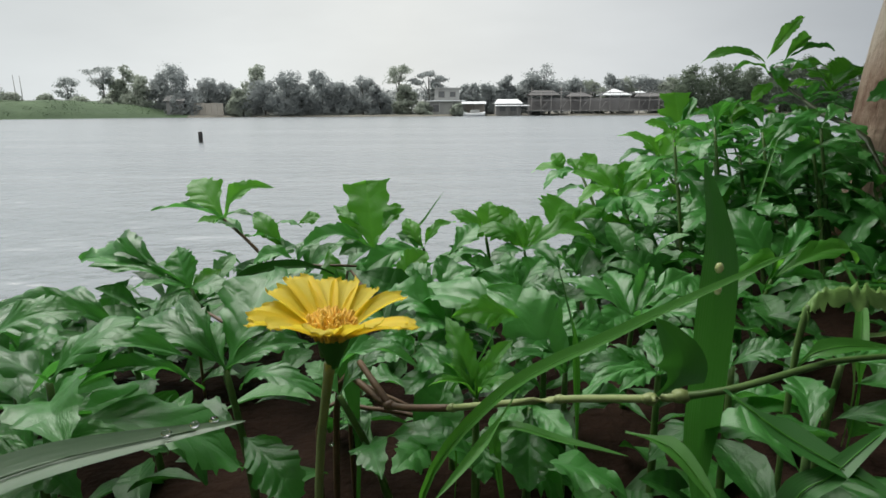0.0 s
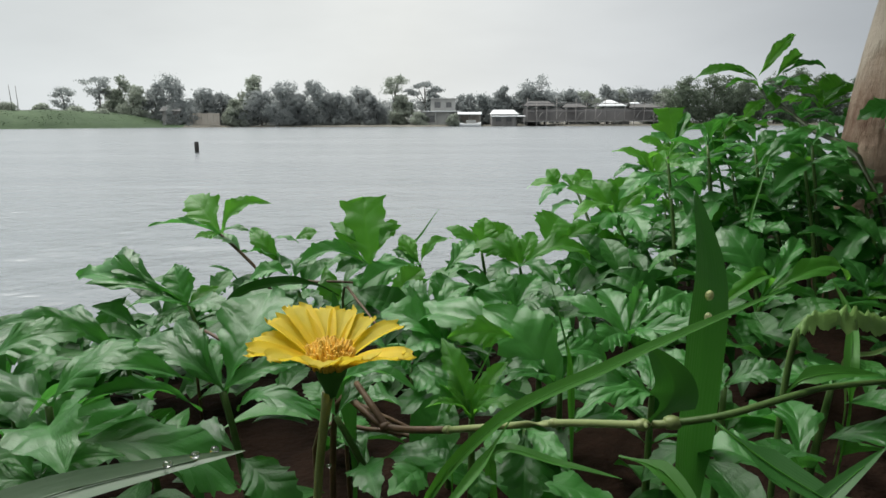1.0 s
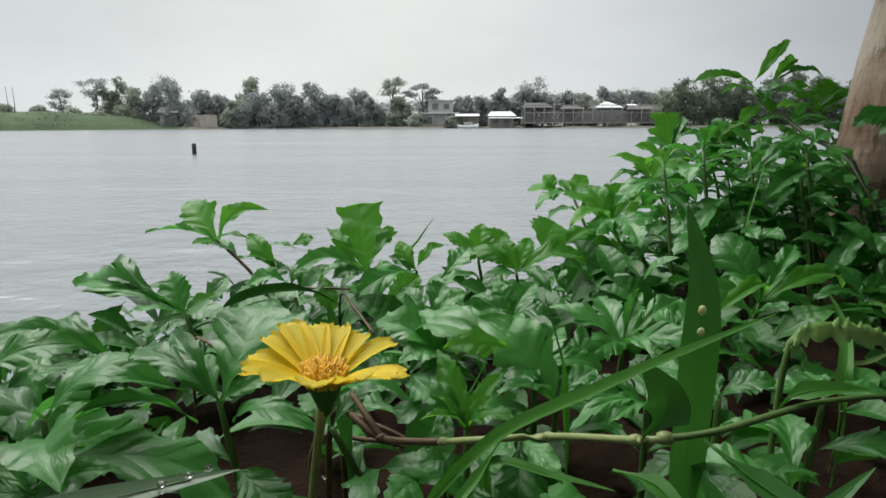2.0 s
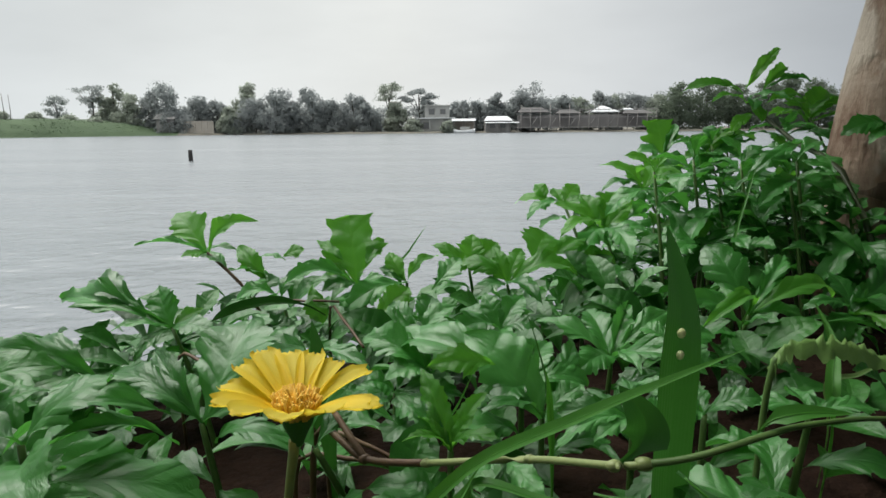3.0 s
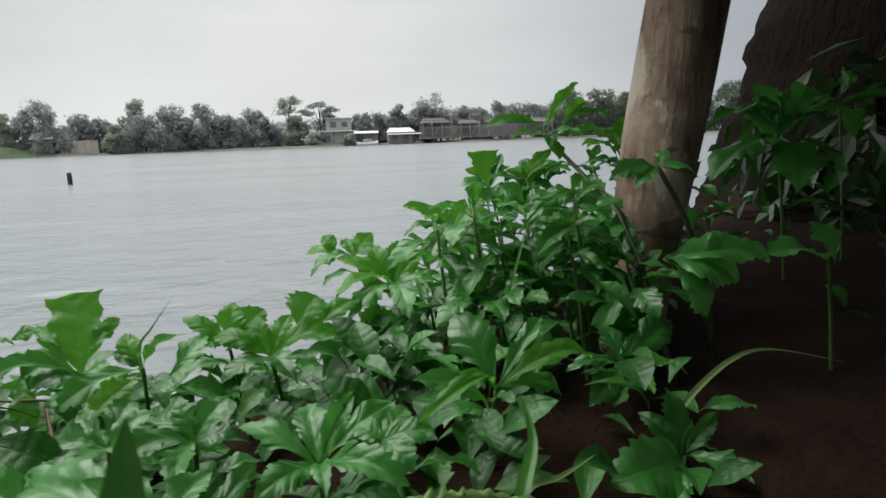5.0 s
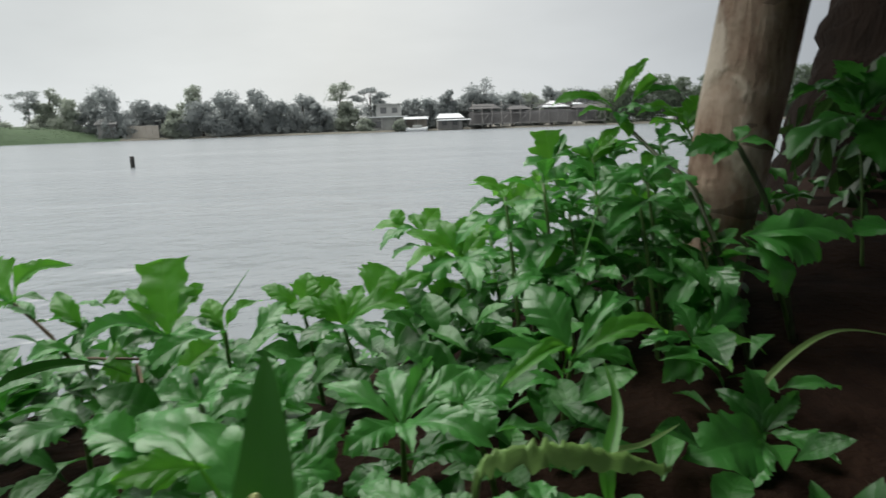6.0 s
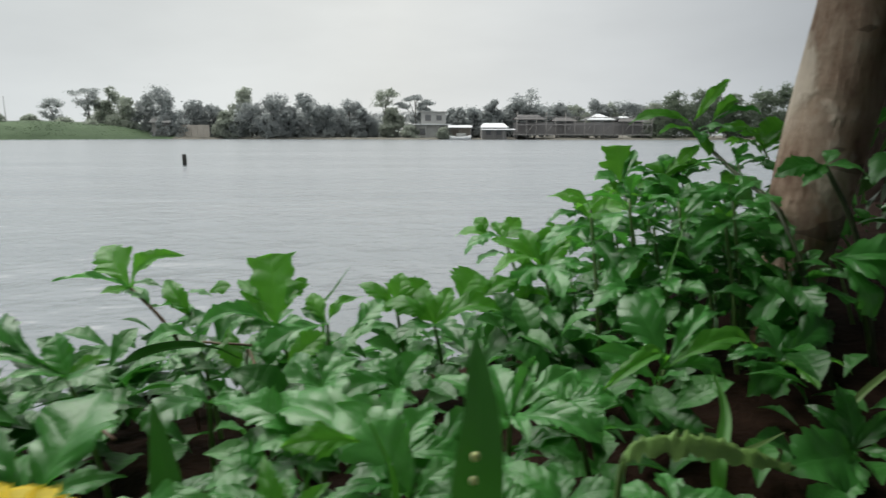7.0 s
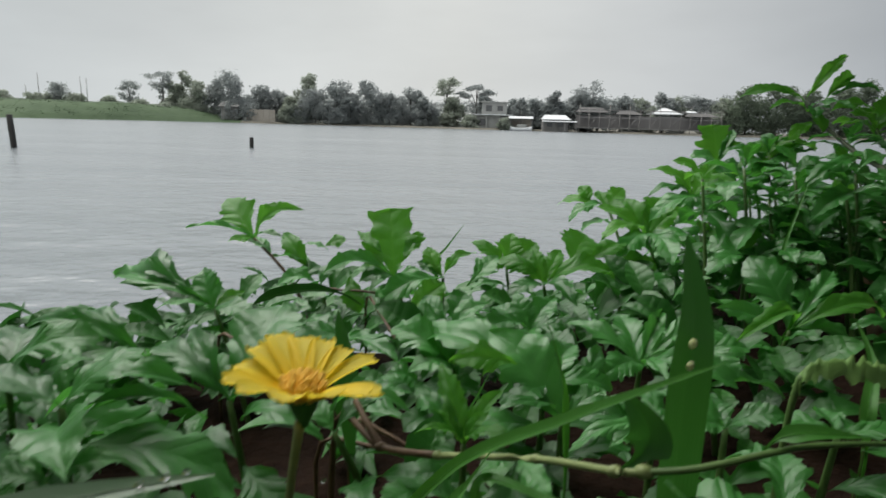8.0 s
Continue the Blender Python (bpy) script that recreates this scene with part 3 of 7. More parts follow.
leaf(s, (0.1289, 0.4700, 0.7985), (0.1648, 0.4600, 0.8049), 0.0193, 0, 0.2, 1, 0, 0.38)
leaf(s, (0.1289, 0.4700, 0.7985), (0.1356, 0.4300, 0.7948), 0.0206, 0, 0.2, 1, 0, 0.3)
leaf(s, (0.1289, 0.4700, 0.7985), (0.1032, 0.4300, 0.7950), 0.0188, 0, 0.2, 1, 0, 0.3)
s = shoot((0.0066, 0.3300, 0.8040), 0, 0)
leaf(s, (0.0066, 0.3300, 0.8040), (0.0132, 0.3500, 0.8203), 0.0157, 0, 0.12, 1, 0, 0.45)
leaf(s, (0.0066, 0.3300, 0.8040), (-0.0185, 0.3300, 0.8090), 0.0172, 0, 0.15, 0, 0, 0.3)
leaf(s, (0.0066, 0.3300, 0.8040), (0.0259, 0.3400, 0.8176), 0.0137, 0, 0.15, 1, 0, 0.34)
leaf(s, (0.0066, 0.3300, 0.8040), (0.0334, 0.3100, 0.8067), 0.0158, 0, 0.2, 1, 0, 0.3)
leaf(s, (0.0066, 0.3300, 0.8040), (-0.0044, 0.2900, 0.8043), 0.0154, 0, 0.15, 1, 0, 0.34)
leaf(s, (0.0066, 0.3300, 0.8040), (-0.0133, 0.3500, 0.8153), 0.0134, 0, 0.1, 1, 0, 0.45)
s = shoot((0.0488, 0.3150, 0.8098), 0, 0)
leaf(s, (0.0488, 0.3150, 0.8098), (0.0413, 0.3256, 0.8287), 0.0128, 0, 0.06, 5, 0, 0.56)
leaf(s, (0.0488, 0.3150, 0.8098), (0.0632, 0.3300, 0.8257), 0.0149, 0, 0.12, 1, 0, 0.45)
leaf(s, (0.0488, 0.3150, 0.8098), (0.0285, 0.3300, 0.8188), 0.0131, 0, 0.15, 0, 0, 0.3)
leaf(s, (0.0488, 0.3150, 0.8098), (0.0673, 0.3100, 0.8142), 0.0132, 0, 0.2, 1, 0, 0.26)
leaf(s, (0.0488, 0.3150, 0.8098), (0.0207, 0.2900, 0.8143), 0.0137, 0, 0.2, 1, 0, 0.26)
leaf(s, (0.0488, 0.3150, 0.8098), (0.0474, 0.2800, 0.8074), 0.0139, 0, 0.15, 4, 0, 0.38)
s = shoot((0.0120, 0.2600, 0.8077), 0, 0)
leaf(s, (0.0120, 0.2600, 0.8077), (-0.0183, 0.2700, 0.8240), 0.0174, 0, 0.15, 0, 0, 0.32)
leaf(s, (0.0120, 0.2600, 0.8077), (-0.0075, 0.2500, 0.8114), 0.0147, 0, 0.2, 1, 0, 0.26)
leaf(s, (0.0120, 0.2600, 0.8077), (0.0014, 0.2900, 0.8216), 0.0145, 0, 0.1, 1, 0, 0.45)
leaf(s, (0.0120, 0.2600, 0.8077), (0.0257, 0.2800, 0.8201), 0.0135, 0, 0.12, 4, 0, 0.45)
s = shoot((0.0581, 0.2350, 0.7981), 0, 0, 'daisy shoot with one long glossy leaf')
leaf(s, (0.0581, 0.2350, 0.7981), (0.0277, 0.2500, 0.8316), 0.0278, 0, 0.14, 1, 0, 0.45)
leaf(s, (0.0386, 0.2350, 0.8221), (0.0124, 0.2200, 0.8286), 0.0150, 0, 0.12, 3, 1, 0.56)
leaf(s, (0.0581, 0.2350, 0.7981), (0.0646, 0.2600, 0.8180), 0.0125, 0, 0.1, 4, 0, 0.56)
leaf(s, (0.0581, 0.2350, 0.7981), (0.0761, 0.2400, 0.8109), 0.0114, 0, 0.15, 1, 0, 0.38)
leaf(s, (0.0581, 0.2350, 0.7981), (0.0321, 0.2100, 0.8136), 0.0114, 0, 0.2, 1, 0, 0.3)
leaf(s, (0.0581, 0.2350, 0.7981), (0.0819, 0.2800, 0.8185), 0.0122, 0, 0.1, 0, 0, 0.56)
s = shoot((0.0192, 0.1900, 0.8089), 0, 0, 'daisy rosette of narrow pale leaves')
leaf(s, (0.0192, 0.1900, 0.8089), (0.0094, 0.2050, 0.8336), 0.0089, 0, 0.1, 5, 1, 0.56)
leaf(s, (0.0192, 0.1900, 0.8089), (0.0319, 0.2000, 0.8266), 0.0066, 0, 0.12, 5, 1, 0.22)
leaf(s, (0.0192, 0.1900, 0.8089), (0.0006, 0.2000, 0.8263), 0.0083, 0, 0.15, 1, 0, 0.3)
leaf(s, (0.0192, 0.1900, 0.8089), (0.0335, 0.1800, 0.8200), 0.0074, 0, 0.2, 1, 1, 0.19)
leaf(s, (0.0192, 0.1900, 0.8089), (0.0039, 0.1800, 0.8186), 0.0063, 0, 0.2, 5, 1, 0.19)
leaf(s, (0.0192, 0.1900, 0.8089), (0.0259, 0.2050, 0.8205), 0.0058, 0, 0.1, 5, 1, 0.38)
leaf(s, (0.0192, 0.1900, 0.8089), (0.0156, 0.2100, 0.8225), 0.0064, 0, 0.1, 5, 1, 0.38)
leaf(s, (0.0192, 0.1900, 0.8089), (0.0262, 0.1900, 0.8220), 0.0061, 0, 0.1, 5, 1, 0.22)
leaf(s, (0.0192, 0.1900, 0.8089), (0.0093, 0.1900, 0.8221), 0.0061, 0, 0.1, 5, 1, 0.22)
s = shoot((0.0909, 0.2200, 0.8034), 0, 0)
leaf(s, (0.0909, 0.2200, 0.8034), (0.0613, 0.2200, 0.8093), 0.0100, 0, 0.12, 1, 0, 0.22)
leaf(s, (0.0909, 0.2200, 0.8034), (0.0745, 0.2300, 0.8132), 0.0088, 0, 0.15, 0, 0, 0.3)
leaf(s, (0.0909, 0.2200, 0.8034), (0.0572, 0.2000, 0.8060), 0.0086, 0, 0.2, 1, 0, 0.22)
leaf(s, (0.0909, 0.2200, 0.8034), (0.0968, 0.2500, 0.8109), 0.0102, 0, 0.1, 1, 0, 0.52)
leaf(s, (0.0909, 0.2200, 0.8034), (0.0710, 0.2000, 0.8070), 0.0080, 0, 0.2, 1, 0, 0.3)
leaf(s, (0.0909, 0.2200, 0.8034), (0.1088, 0.2300, 0.8050), 0.0098, 0, 0.2, 1, 0, 0.38)
s = shoot((0.0371, 0.1850, 0.8078), 0, 0.01, 'daisy shoot with a hanging three-lobed leaf')
leaf(s, (0.0371, 0.1850, 0.8078), (0.0342, 0.1630, 0.7924), 0.0199, 0, 0.05, 3, 0, 0.56)
leaf(s, (0.0195, 0.1750, 0.8036), (0.0208, 0.1650, 0.7931), 0.0095, 0, 0.06, 3, 0, 0.56)
leaf(s, (0.0371, 0.1850, 0.8078), (0.0247, 0.1700, 0.8111), 0.0074, 0, 0.2, 1, 0, 0.3)
leaf(s, (0.0371, 0.1850, 0.8078), (0.0471, 0.1650, 0.8054), 0.0087, 0, 0.12, 1, 0, 0.45)
leaf(s, (0.0128, 0.1750, 0.7998), (0.0038, 0.1800, 0.8029), 0.0080, 0, 0.15, 5, 0, 0.22)
leaf(s, (0.0034, 0.1900, 0.7911), (-0.0066, 0.1700, 0.7950), 0.0131, 0, 0.1, 1, 0, 0.56)
s = shoot((-0.1430, 0.3550, 0.8008), 0.03, -0.02, 'daisy shoot leaning out over the water')
leaf(s, (-0.1430, 0.3550, 0.8008), (-0.2204, 0.3750, 0.8152), 0.0251, 0, 0.16, 3, 0, 0.52)
leaf(s, (-0.1430, 0.3550, 0.8008), (-0.1549, 0.3676, 0.8237), 0.0198, 0, 0.05, 5, 0, 0.56)
leaf(s, (-0.1430, 0.3550, 0.8008), (-0.1724, 0.3400, 0.8045), 0.0127, 0, 0.15, 1, 0, 0.19)
leaf(s, (-0.1552, 0.3550, 0.8078), (-0.2025, 0.3850, 0.8246), 0.0206, 0, 0.2, 1, 0, 0.52)
leaf(s, (-0.1797, 0.3600, 0.8066), (-0.1894, 0.3400, 0.7883), 0.0109, 0, 0.15, 1, 0, 0.52)
leaf(s, (-0.1430, 0.3550, 0.8008), (-0.1294, 0.3700, 0.8080), 0.0092, 0, 0.1, 1, 1, 0.52)
leaf(s, (-0.1430, 0.3550, 0.8008), (-0.1557, 0.3300, 0.7908), 0.0112, 0, 0.12, 3, 0, 0.38)
leaf(s, (-0.1430, 0.3550, 0.8008), (-0.1104, 0.3400, 0.8016), 0.0157, 0, 0.15, 1, 0, 0.3)
s = shoot((-0.0697, 0.2050, 0.8129), 0.01, 0, 'large pale green daisy rosette under the flower')
leaf(s, (-0.0697, 0.2050, 0.8129), (-0.0598, 0.2400, 0.8419), 0.0323, 0, 0.1, 4, 0, 0.22)
leaf(s, (-0.0697, 0.2050, 0.8129), (-0.0939, 0.2250, 0.8351), 0.0130, 0, 0.15, 0, 0, 0.38)
leaf(s, (-0.0806, 0.2050, 0.8162), (-0.1247, 0.1800, 0.8168), 0.0130, 0, 0.3, 1, 0, 0.34)
leaf(s, (-0.0743, 0.1950, 0.8100), (-0.1028, 0.1700, 0.8258), 0.0081, 0, 0.2, 0, 0, 0.3)
leaf(s, (-0.0652, 0.2050, 0.8052), (-0.0310, 0.1900, 0.8101), 0.0114, 0, 0.32, 1, 0, 0.34)
leaf(s, (-0.0697, 0.2050, 0.8129), (-0.0420, 0.2150, 0.8208), 0.0101, 0, 0.15, 1, 0, 0.41)
leaf(s, (-0.0697, 0.2050, 0.8129), (-0.1078, 0.2200, 0.8282), 0.0139, 0, 0.2, 1, 0, 0.38)
leaf(s, (-0.0697, 0.2050, 0.8129), (-0.0802, 0.2200, 0.8259), 0.0114, 0, 0.1, 4, 0, 0.56)
s = shoot((-0.0286, 0.2000, 0.8053), 0.022, 0.01)
leaf(s, (-0.0299, 0.2000, 0.8138), (0.0008, 0.1950, 0.8176), 0.0090, 0, 0.38, 1, 0, 0.32)
leaf(s, (-0.0286, 0.2000, 0.8053), (-0.0121, 0.2200, 0.8188), 0.0107, 0, 0.15, 1, 0, 0.38)
leaf(s, (-0.0286, 0.2000, 0.8053), (-0.0424, 0.2100, 0.8140), 0.0090, 0, 0.15, 1, 0, 0.38)
s = shoot((-0.1335, 0.2600, 0.8056), 0.01, 0, 'daisy shoot with drooping leaves at the bank edge')
leaf(s, (-0.1335, 0.2600, 0.8056), (-0.1914, 0.2600, 0.8191), 0.0116, 0, 0.28, 1, 0, 0.38)
leaf(s, (-0.1335, 0.2600, 0.8056), (-0.1749, 0.2800, 0.8230), 0.0116, 0, 0.2, 4, 0, 0.45)
leaf(s, (-0.1650, 0.2700, 0.8131), (-0.1493, 0.2200, 0.7986), 0.0131, 0, 0.2, 1, 0, 0.52)
leaf(s, (-0.1335, 0.2600, 0.8056), (-0.1069, 0.2500, 0.8143), 0.0110, 0, 0.15, 1, 0, 0.3)
leaf(s, (-0.1335, 0.2600, 0.8056), (-0.1396, 0.2300, 0.8096), 0.0142, 0, 0.2, 1, 0, 0.3)
s = shoot((-0.1576, 0.2200, 0.8103), 0, 0)
leaf(s, (-0.1576, 0.2200, 0.8103), (-0.1388, 0.2300, 0.8156), 0.0131, 0, 0.2, 1, 0, 0.3)
leaf(s, (-0.1576, 0.2200, 0.8103), (-0.1815, 0.2300, 0.8158), 0.0147, 0, 0.2, 1, 0, 0.38)
leaf(s, (-0.1576, 0.2200, 0.8103), (-0.1301, 0.1900, 0.8064), 0.0136, 0, 0.15, 1, 0, 0.38)
leaf(s, (-0.1576, 0.2200, 0.8103), (-0.1587, 0.2000, 0.8058), 0.0139, 0, 0.2, 1, 0, 0.38)
s = shoot((-0.1057, 0.1550, 0.8082), 0, 0)
leaf(s, (-0.1057, 0.1550, 0.8082), (-0.0979, 0.1700, 0.8218), 0.0102, 0, 0.12, 0, 0, 0.45)
leaf(s, (-0.1057, 0.1550, 0.8082), (-0.1208, 0.1650, 0.8171), 0.0109, 0, 0.12, 1, 0, 0.52)
leaf(s, (-0.1057, 0.1550, 0.8082), (-0.0836, 0.1600, 0.8142), 0.0095, 0, 0.15, 1, 0, 0.38)
leaf(s, (-0.1057, 0.1550, 0.8082), (-0.1225, 0.1500, 0.8096), 0.0105, 0, 0.15, 1, 0, 0.38)
leaf(s, (-0.1057, 0.1550, 0.8082), (-0.0862, 0.1400, 0.8058), 0.0109, 0, 0.12, 1, 0, 0.45)
s = shoot((0.1299, 0.5500, 0.8489), 0.02, -0.05, 'thin side shoot with small toothed leaves')
leaf(s, (0.1197, 0.5500, 0.8525), (0.0871, 0.5600, 0.8501), 0.0151, 0, 0.15, 1, 1, 0.38)
leaf(s, (0.1131, 0.5500, 0.8525), (0.1057, 0.5600, 0.8674), 0.0136, 0, 0.1, 5, 1, 0.52)
leaf(s, (0.1299, 0.5500, 0.8489), (0.1232, 0.5700, 0.8623), 0.0137, 0, 0.1, 5, 1, 0.52)
leaf(s, (0.1299, 0.5500, 0.8489), (0.1467, 0.5700, 0.8643), 0.0168, 0, 0.1, 1, 1, 0.52)
leaf(s, (0.1299, 0.5500, 0.8489), (0.0941, 0.5300, 0.8416), 0.0162, 0, 0.2, 1, 0, 0.22)
leaf(s, (0.1299, 0.5500, 0.8489), (0.1578, 0.5500, 0.8497), 0.0188, 0, 0.2, 1, 1, 0.3)
s = shoot((0.1051, 0.3000, 0.7986), 0, 0.01, 'open daisy rosette with upturned leaves')
leaf(s, (0.1051, 0.3000, 0.7986), (0.0688, 0.3150, 0.8175), 0.0170, 0, 0.12, 0, 0, 0.38)
leaf(s, (0.1051, 0.3000, 0.7986), (0.0987, 0.3300, 0.8186), 0.0167, 0, 0.08, 1, 0, 0.56)
leaf(s, (0.1051, 0.3000, 0.7986), (0.1222, 0.3300, 0.8214), 0.0108, 0, 0.08, 5, 0, 0.56)
leaf(s, (0.1051, 0.3000, 0.7986), (0.1418, 0.3200, 0.8187), 0.0132, 0, 0.15, 1, 0, 0.38)
leaf(s, (0.1051, 0.3000, 0.7986), (0.1407, 0.2700, 0.8057), 0.0167, 0, 0.16, 0, 0, 0.38)
leaf(s, (0.1051, 0.3000, 0.7986), (0.1086, 0.2650, 0.8068), 0.0098, 0, 0.15, 1, 0, 0.38)
leaf(s, (0.1051, 0.3000, 0.7986), (0.0805, 0.2700, 0.8048), 0.0159, 0, 0.15, 1, 0, 0.38)
s = shoot((0.1982, 0.3450, 0.8072), 0, 0.02, 'upright daisy shoot on a bare stem')
leaf(s, (0.1982, 0.3450, 0.8072), (0.1822, 0.3691, 0.8464), 0.0270, 0, 0.06, 4, 0, 0.56)
leaf(s, (0.1982, 0.3450, 0.8072), (0.2641, 0.3700, 0.8124), 0.0158, 0, 0.28, 1, 1, 0.38)
leaf(s, (0.1982, 0.3450, 0.8072), (0.2356, 0.3800, 0.8360), 0.0125, 0, 0.12, 1, 0, 0.38)
leaf(s, (0.1933, 0.3450, 0.7974), (0.1527, 0.3350, 0.8223), 0.0150, 0, 0.2, 1, 0, 0.38)
leaf(s, (0.1932, 0.3450, 0.8007), (0.1516, 0.3000, 0.8159), 0.0108, 0, 0.42, 1, 1, 0.45)
leaf(s, (0.1944, 0.3450, 0.8007), (0.2023, 0.3200, 0.8124), 0.0089, 0, 0.1, 5, 0, 0.38)
leaf(s, (0.1843, 0.3450, 0.7998), (0.1815, 0.3300, 0.7845), 0.0100, 0, 0.1, 1, 0, 0.56)
leaf(s, (0.1982, 0.3450, 0.8072), (0.2418, 0.3600, 0.7981), 0.0166, 0, 0.2, 1, 0, 0.38)
s = shoot((0.2942, 0.3950, 0.7907), 0, 0.02)
leaf(s, (0.2942, 0.3950, 0.7907), (0.3424, 0.4200, 0.8155), 0.0232, 0, 0.1, 4, 0, 0.56)
leaf(s, (0.2942, 0.3950, 0.7907), (0.3323, 0.3800, 0.7920), 0.0153, 0, 0.26, 1, 1, 0.32)
leaf(s, (0.2942, 0.3950, 0.7907), (0.2987, 0.3600, 0.7896), 0.0108, 0, 0.16, 1, 1, 0.38)
leaf(s, (0.2942, 0.3950, 0.7907), (0.3130, 0.4100, 0.8109), 0.0115, 0, 0.1, 5, 0, 0.56)
leaf(s, (0.2942, 0.3950, 0.7907), (0.2914, 0.4200, 0.8168), 0.0220, 0, 0.1, 0, 0, 0.56)
leaf(s, (0.2942, 0.3950, 0.7907), (0.2527, 0.3800, 0.8026), 0.0137, 0, 0.2, 1, 0, 0.32)
leaf(s, (0.2942, 0.3950, 0.7907), (0.2663, 0.3800, 0.7752), 0.0185, 0, 0.2, 1, 0, 0.45)
s = shoot((0.3210, 0.4500, 0.8076), 0, 0)
leaf(s, (0.3210, 0.4500, 0.8076), (0.3188, 0.4715, 0.8466), 0.0234, 0, 0.1, 1, 0, 0.56)
leaf(s, (0.3210, 0.4500, 0.8076), (0.2693, 0.4400, 0.8285), 0.0155, 0, 0.2, 1, 0, 0.3)
leaf(s, (0.3210, 0.4500, 0.8076), (0.3536, 0.4600, 0.8325), 0.0202, 0, 0.15, 1, 0, 0.52)
leaf(s, (0.3210, 0.4500, 0.8076), (0.3354, 0.4400, 0.8165), 0.0180, 0, 0.2, 1, 0, 0.38)
leaf(s, (0.3210, 0.4500, 0.8076), (0.2988, 0.4700, 0.8306), 0.0197, 0, 0.2, 1, 0, 0.38)
s = shoot((0.2943, 0.3200, 0.7701), 0.01, 0.03, 'broad shaded daisy rosette low on the soil')
leaf(s, (0.2943, 0.3200, 0.7701), (0.2439, 0.3000, 0.7741), 0.0354, 0, 0.1, 5, 0, 0.56)
leaf(s, (0.2943, 0.3200, 0.7701), (0.2952, 0.3400, 0.8012), 0.0172, 0, 0.08, 1, 0, 0.56)
leaf(s, (0.2943, 0.3200, 0.7701), (0.3152, 0.2900, 0.7685), 0.0187, 0, 0.16, 0, 0, 0.38)
leaf(s, (0.3156, 0.3400, 0.7848), (0.3519, 0.3400, 0.7825), 0.0132, 0, 0.2, 1, 0, 0.3)
leaf(s, (0.2943, 0.3200, 0.7701), (0.2697, 0.2900, 0.7588), 0.0132, 0, 0.12, 1, 0, 0.52)
leaf(s, (0.2943, 0.3200, 0.7701), (0.3204, 0.3300, 0.7892), 0.0103, 0, 0.12, 5, 0, 0.52)
leaf(s, (0.2943, 0.3200, 0.7701), (0.2789, 0.3400, 0.7888), 0.0159, 0, 0.15, 1, 0, 0.45)
s = shoot((0.3362, 0.4200, 0.8568), 0.07, 0.04, 'broad dark daisy leaves in deep shade')
leaf(s, (0.3362, 0.4200, 0.8568), (0.3868, 0.4100, 0.8418), 0.0389, 0, 0.15, 5, 0, 0.56)
leaf(s, (0.3362, 0.4200, 0.8568), (0.4178, 0.4200, 0.8526), 0.0252, 0, 0.15, 1, 0, 0.45)
leaf(s, (0.3362, 0.4200, 0.8568), (0.3576, 0.4000, 0.8195), 0.0230, 0, 0.15, 1, 0, 0.38)
s = shoot((-0.0632, 0.3550, 0.7845), 0, 0)
leaf(s, (-0.0632, 0.3550, 0.7845), (-0.0816, 0.3100, 0.7911), 0.0208, 0, 0.15, 1, 0, 0.38)
leaf(s, (-0.0632, 0.3550, 0.7845), (-0.0437, 0.3500, 0.7897), 0.0134, 0, 0.12, 0, 0, 0.3)
leaf(s, (-0.0632, 0.3550, 0.7845), (-0.0878, 0.3700, 0.7938), 0.0180, 0, 0.15, 1, 0, 0.38)
leaf(s, (-0.0632, 0.3550, 0.7845), (-0.0219, 0.3200, 0.7868), 0.0146, 0, 0.12, 1, 0, 0.3)
leaf(s, (-0.0632, 0.3550, 0.7845), (-0.0797, 0.3400, 0.7915), 0.0159, 0, 0.2, 1, 0, 0.3)
s = shoot((-0.0041, 0.2600, 0.7992), 0, 0)
leaf(s, (-0.0041, 0.2600, 0.7992), (-0.0158, 0.2500, 0.8099), 0.0153, 0, 0.15, 0, 0, 0.38)
leaf(s, (-0.0041, 0.2600, 0.7992), (0.0279, 0.2500, 0.8013), 0.0110, 0, 0.12, 1, 0, 0.34)
leaf(s, (-0.0041, 0.2600, 0.7992), (0.0123, 0.2300, 0.7958), 0.0148, 0, 0.12, 1, 0, 0.45)
leaf(s, (-0.0041, 0.2600, 0.7992), (0.0091, 0.2800, 0.8104), 0.0158, 0, 0.1, 1, 0, 0.45)
leaf(s, (-0.0041, 0.2600, 0.7992), (-0.0239, 0.2400, 0.7995), 0.0157, 0, 0.15, 1, 0, 0.38)
s = shoot((0.0509, 0.2450, 0.8088), 0, 0)
leaf(s, (0.0509, 0.2450, 0.8088), (-0.0096, 0.2800, 0.8199), 0.0239, 0, 0.15, 1, 0, 0.34)
leaf(s, (0.0509, 0.2450, 0.8088), (0.0313, 0.2800, 0.8166), 0.0158, 0, 0.1, 4, 0, 0.45)
leaf(s, (0.0509, 0.2450, 0.8088), (0.0664, 0.2700, 0.8205), 0.0135, 0, 0.12, 1, 0, 0.45)
leaf(s, (0.0509, 0.2450, 0.8088), (0.0375, 0.2200, 0.8103), 0.0137, 0, 0.15, 1, 0, 0.38)
leaf(s, (0.0509, 0.2450, 0.8088), (0.0811, 0.2500, 0.8078), 0.0130, 0, 0.2, 1, 0, 0.3)
s = shoot((0.1116, 0.2050, 0.8137), 0, 0)
leaf(s, (0.1116, 0.2050, 0.8137), (0.0902, 0.2200, 0.8205), 0.0117, 0, 0.15, 1, 0, 0.38)
leaf(s, (0.1116, 0.2050, 0.8137), (0.0931, 0.1950, 0.8187), 0.0110, 0, 0.15, 1, 0, 0.38)
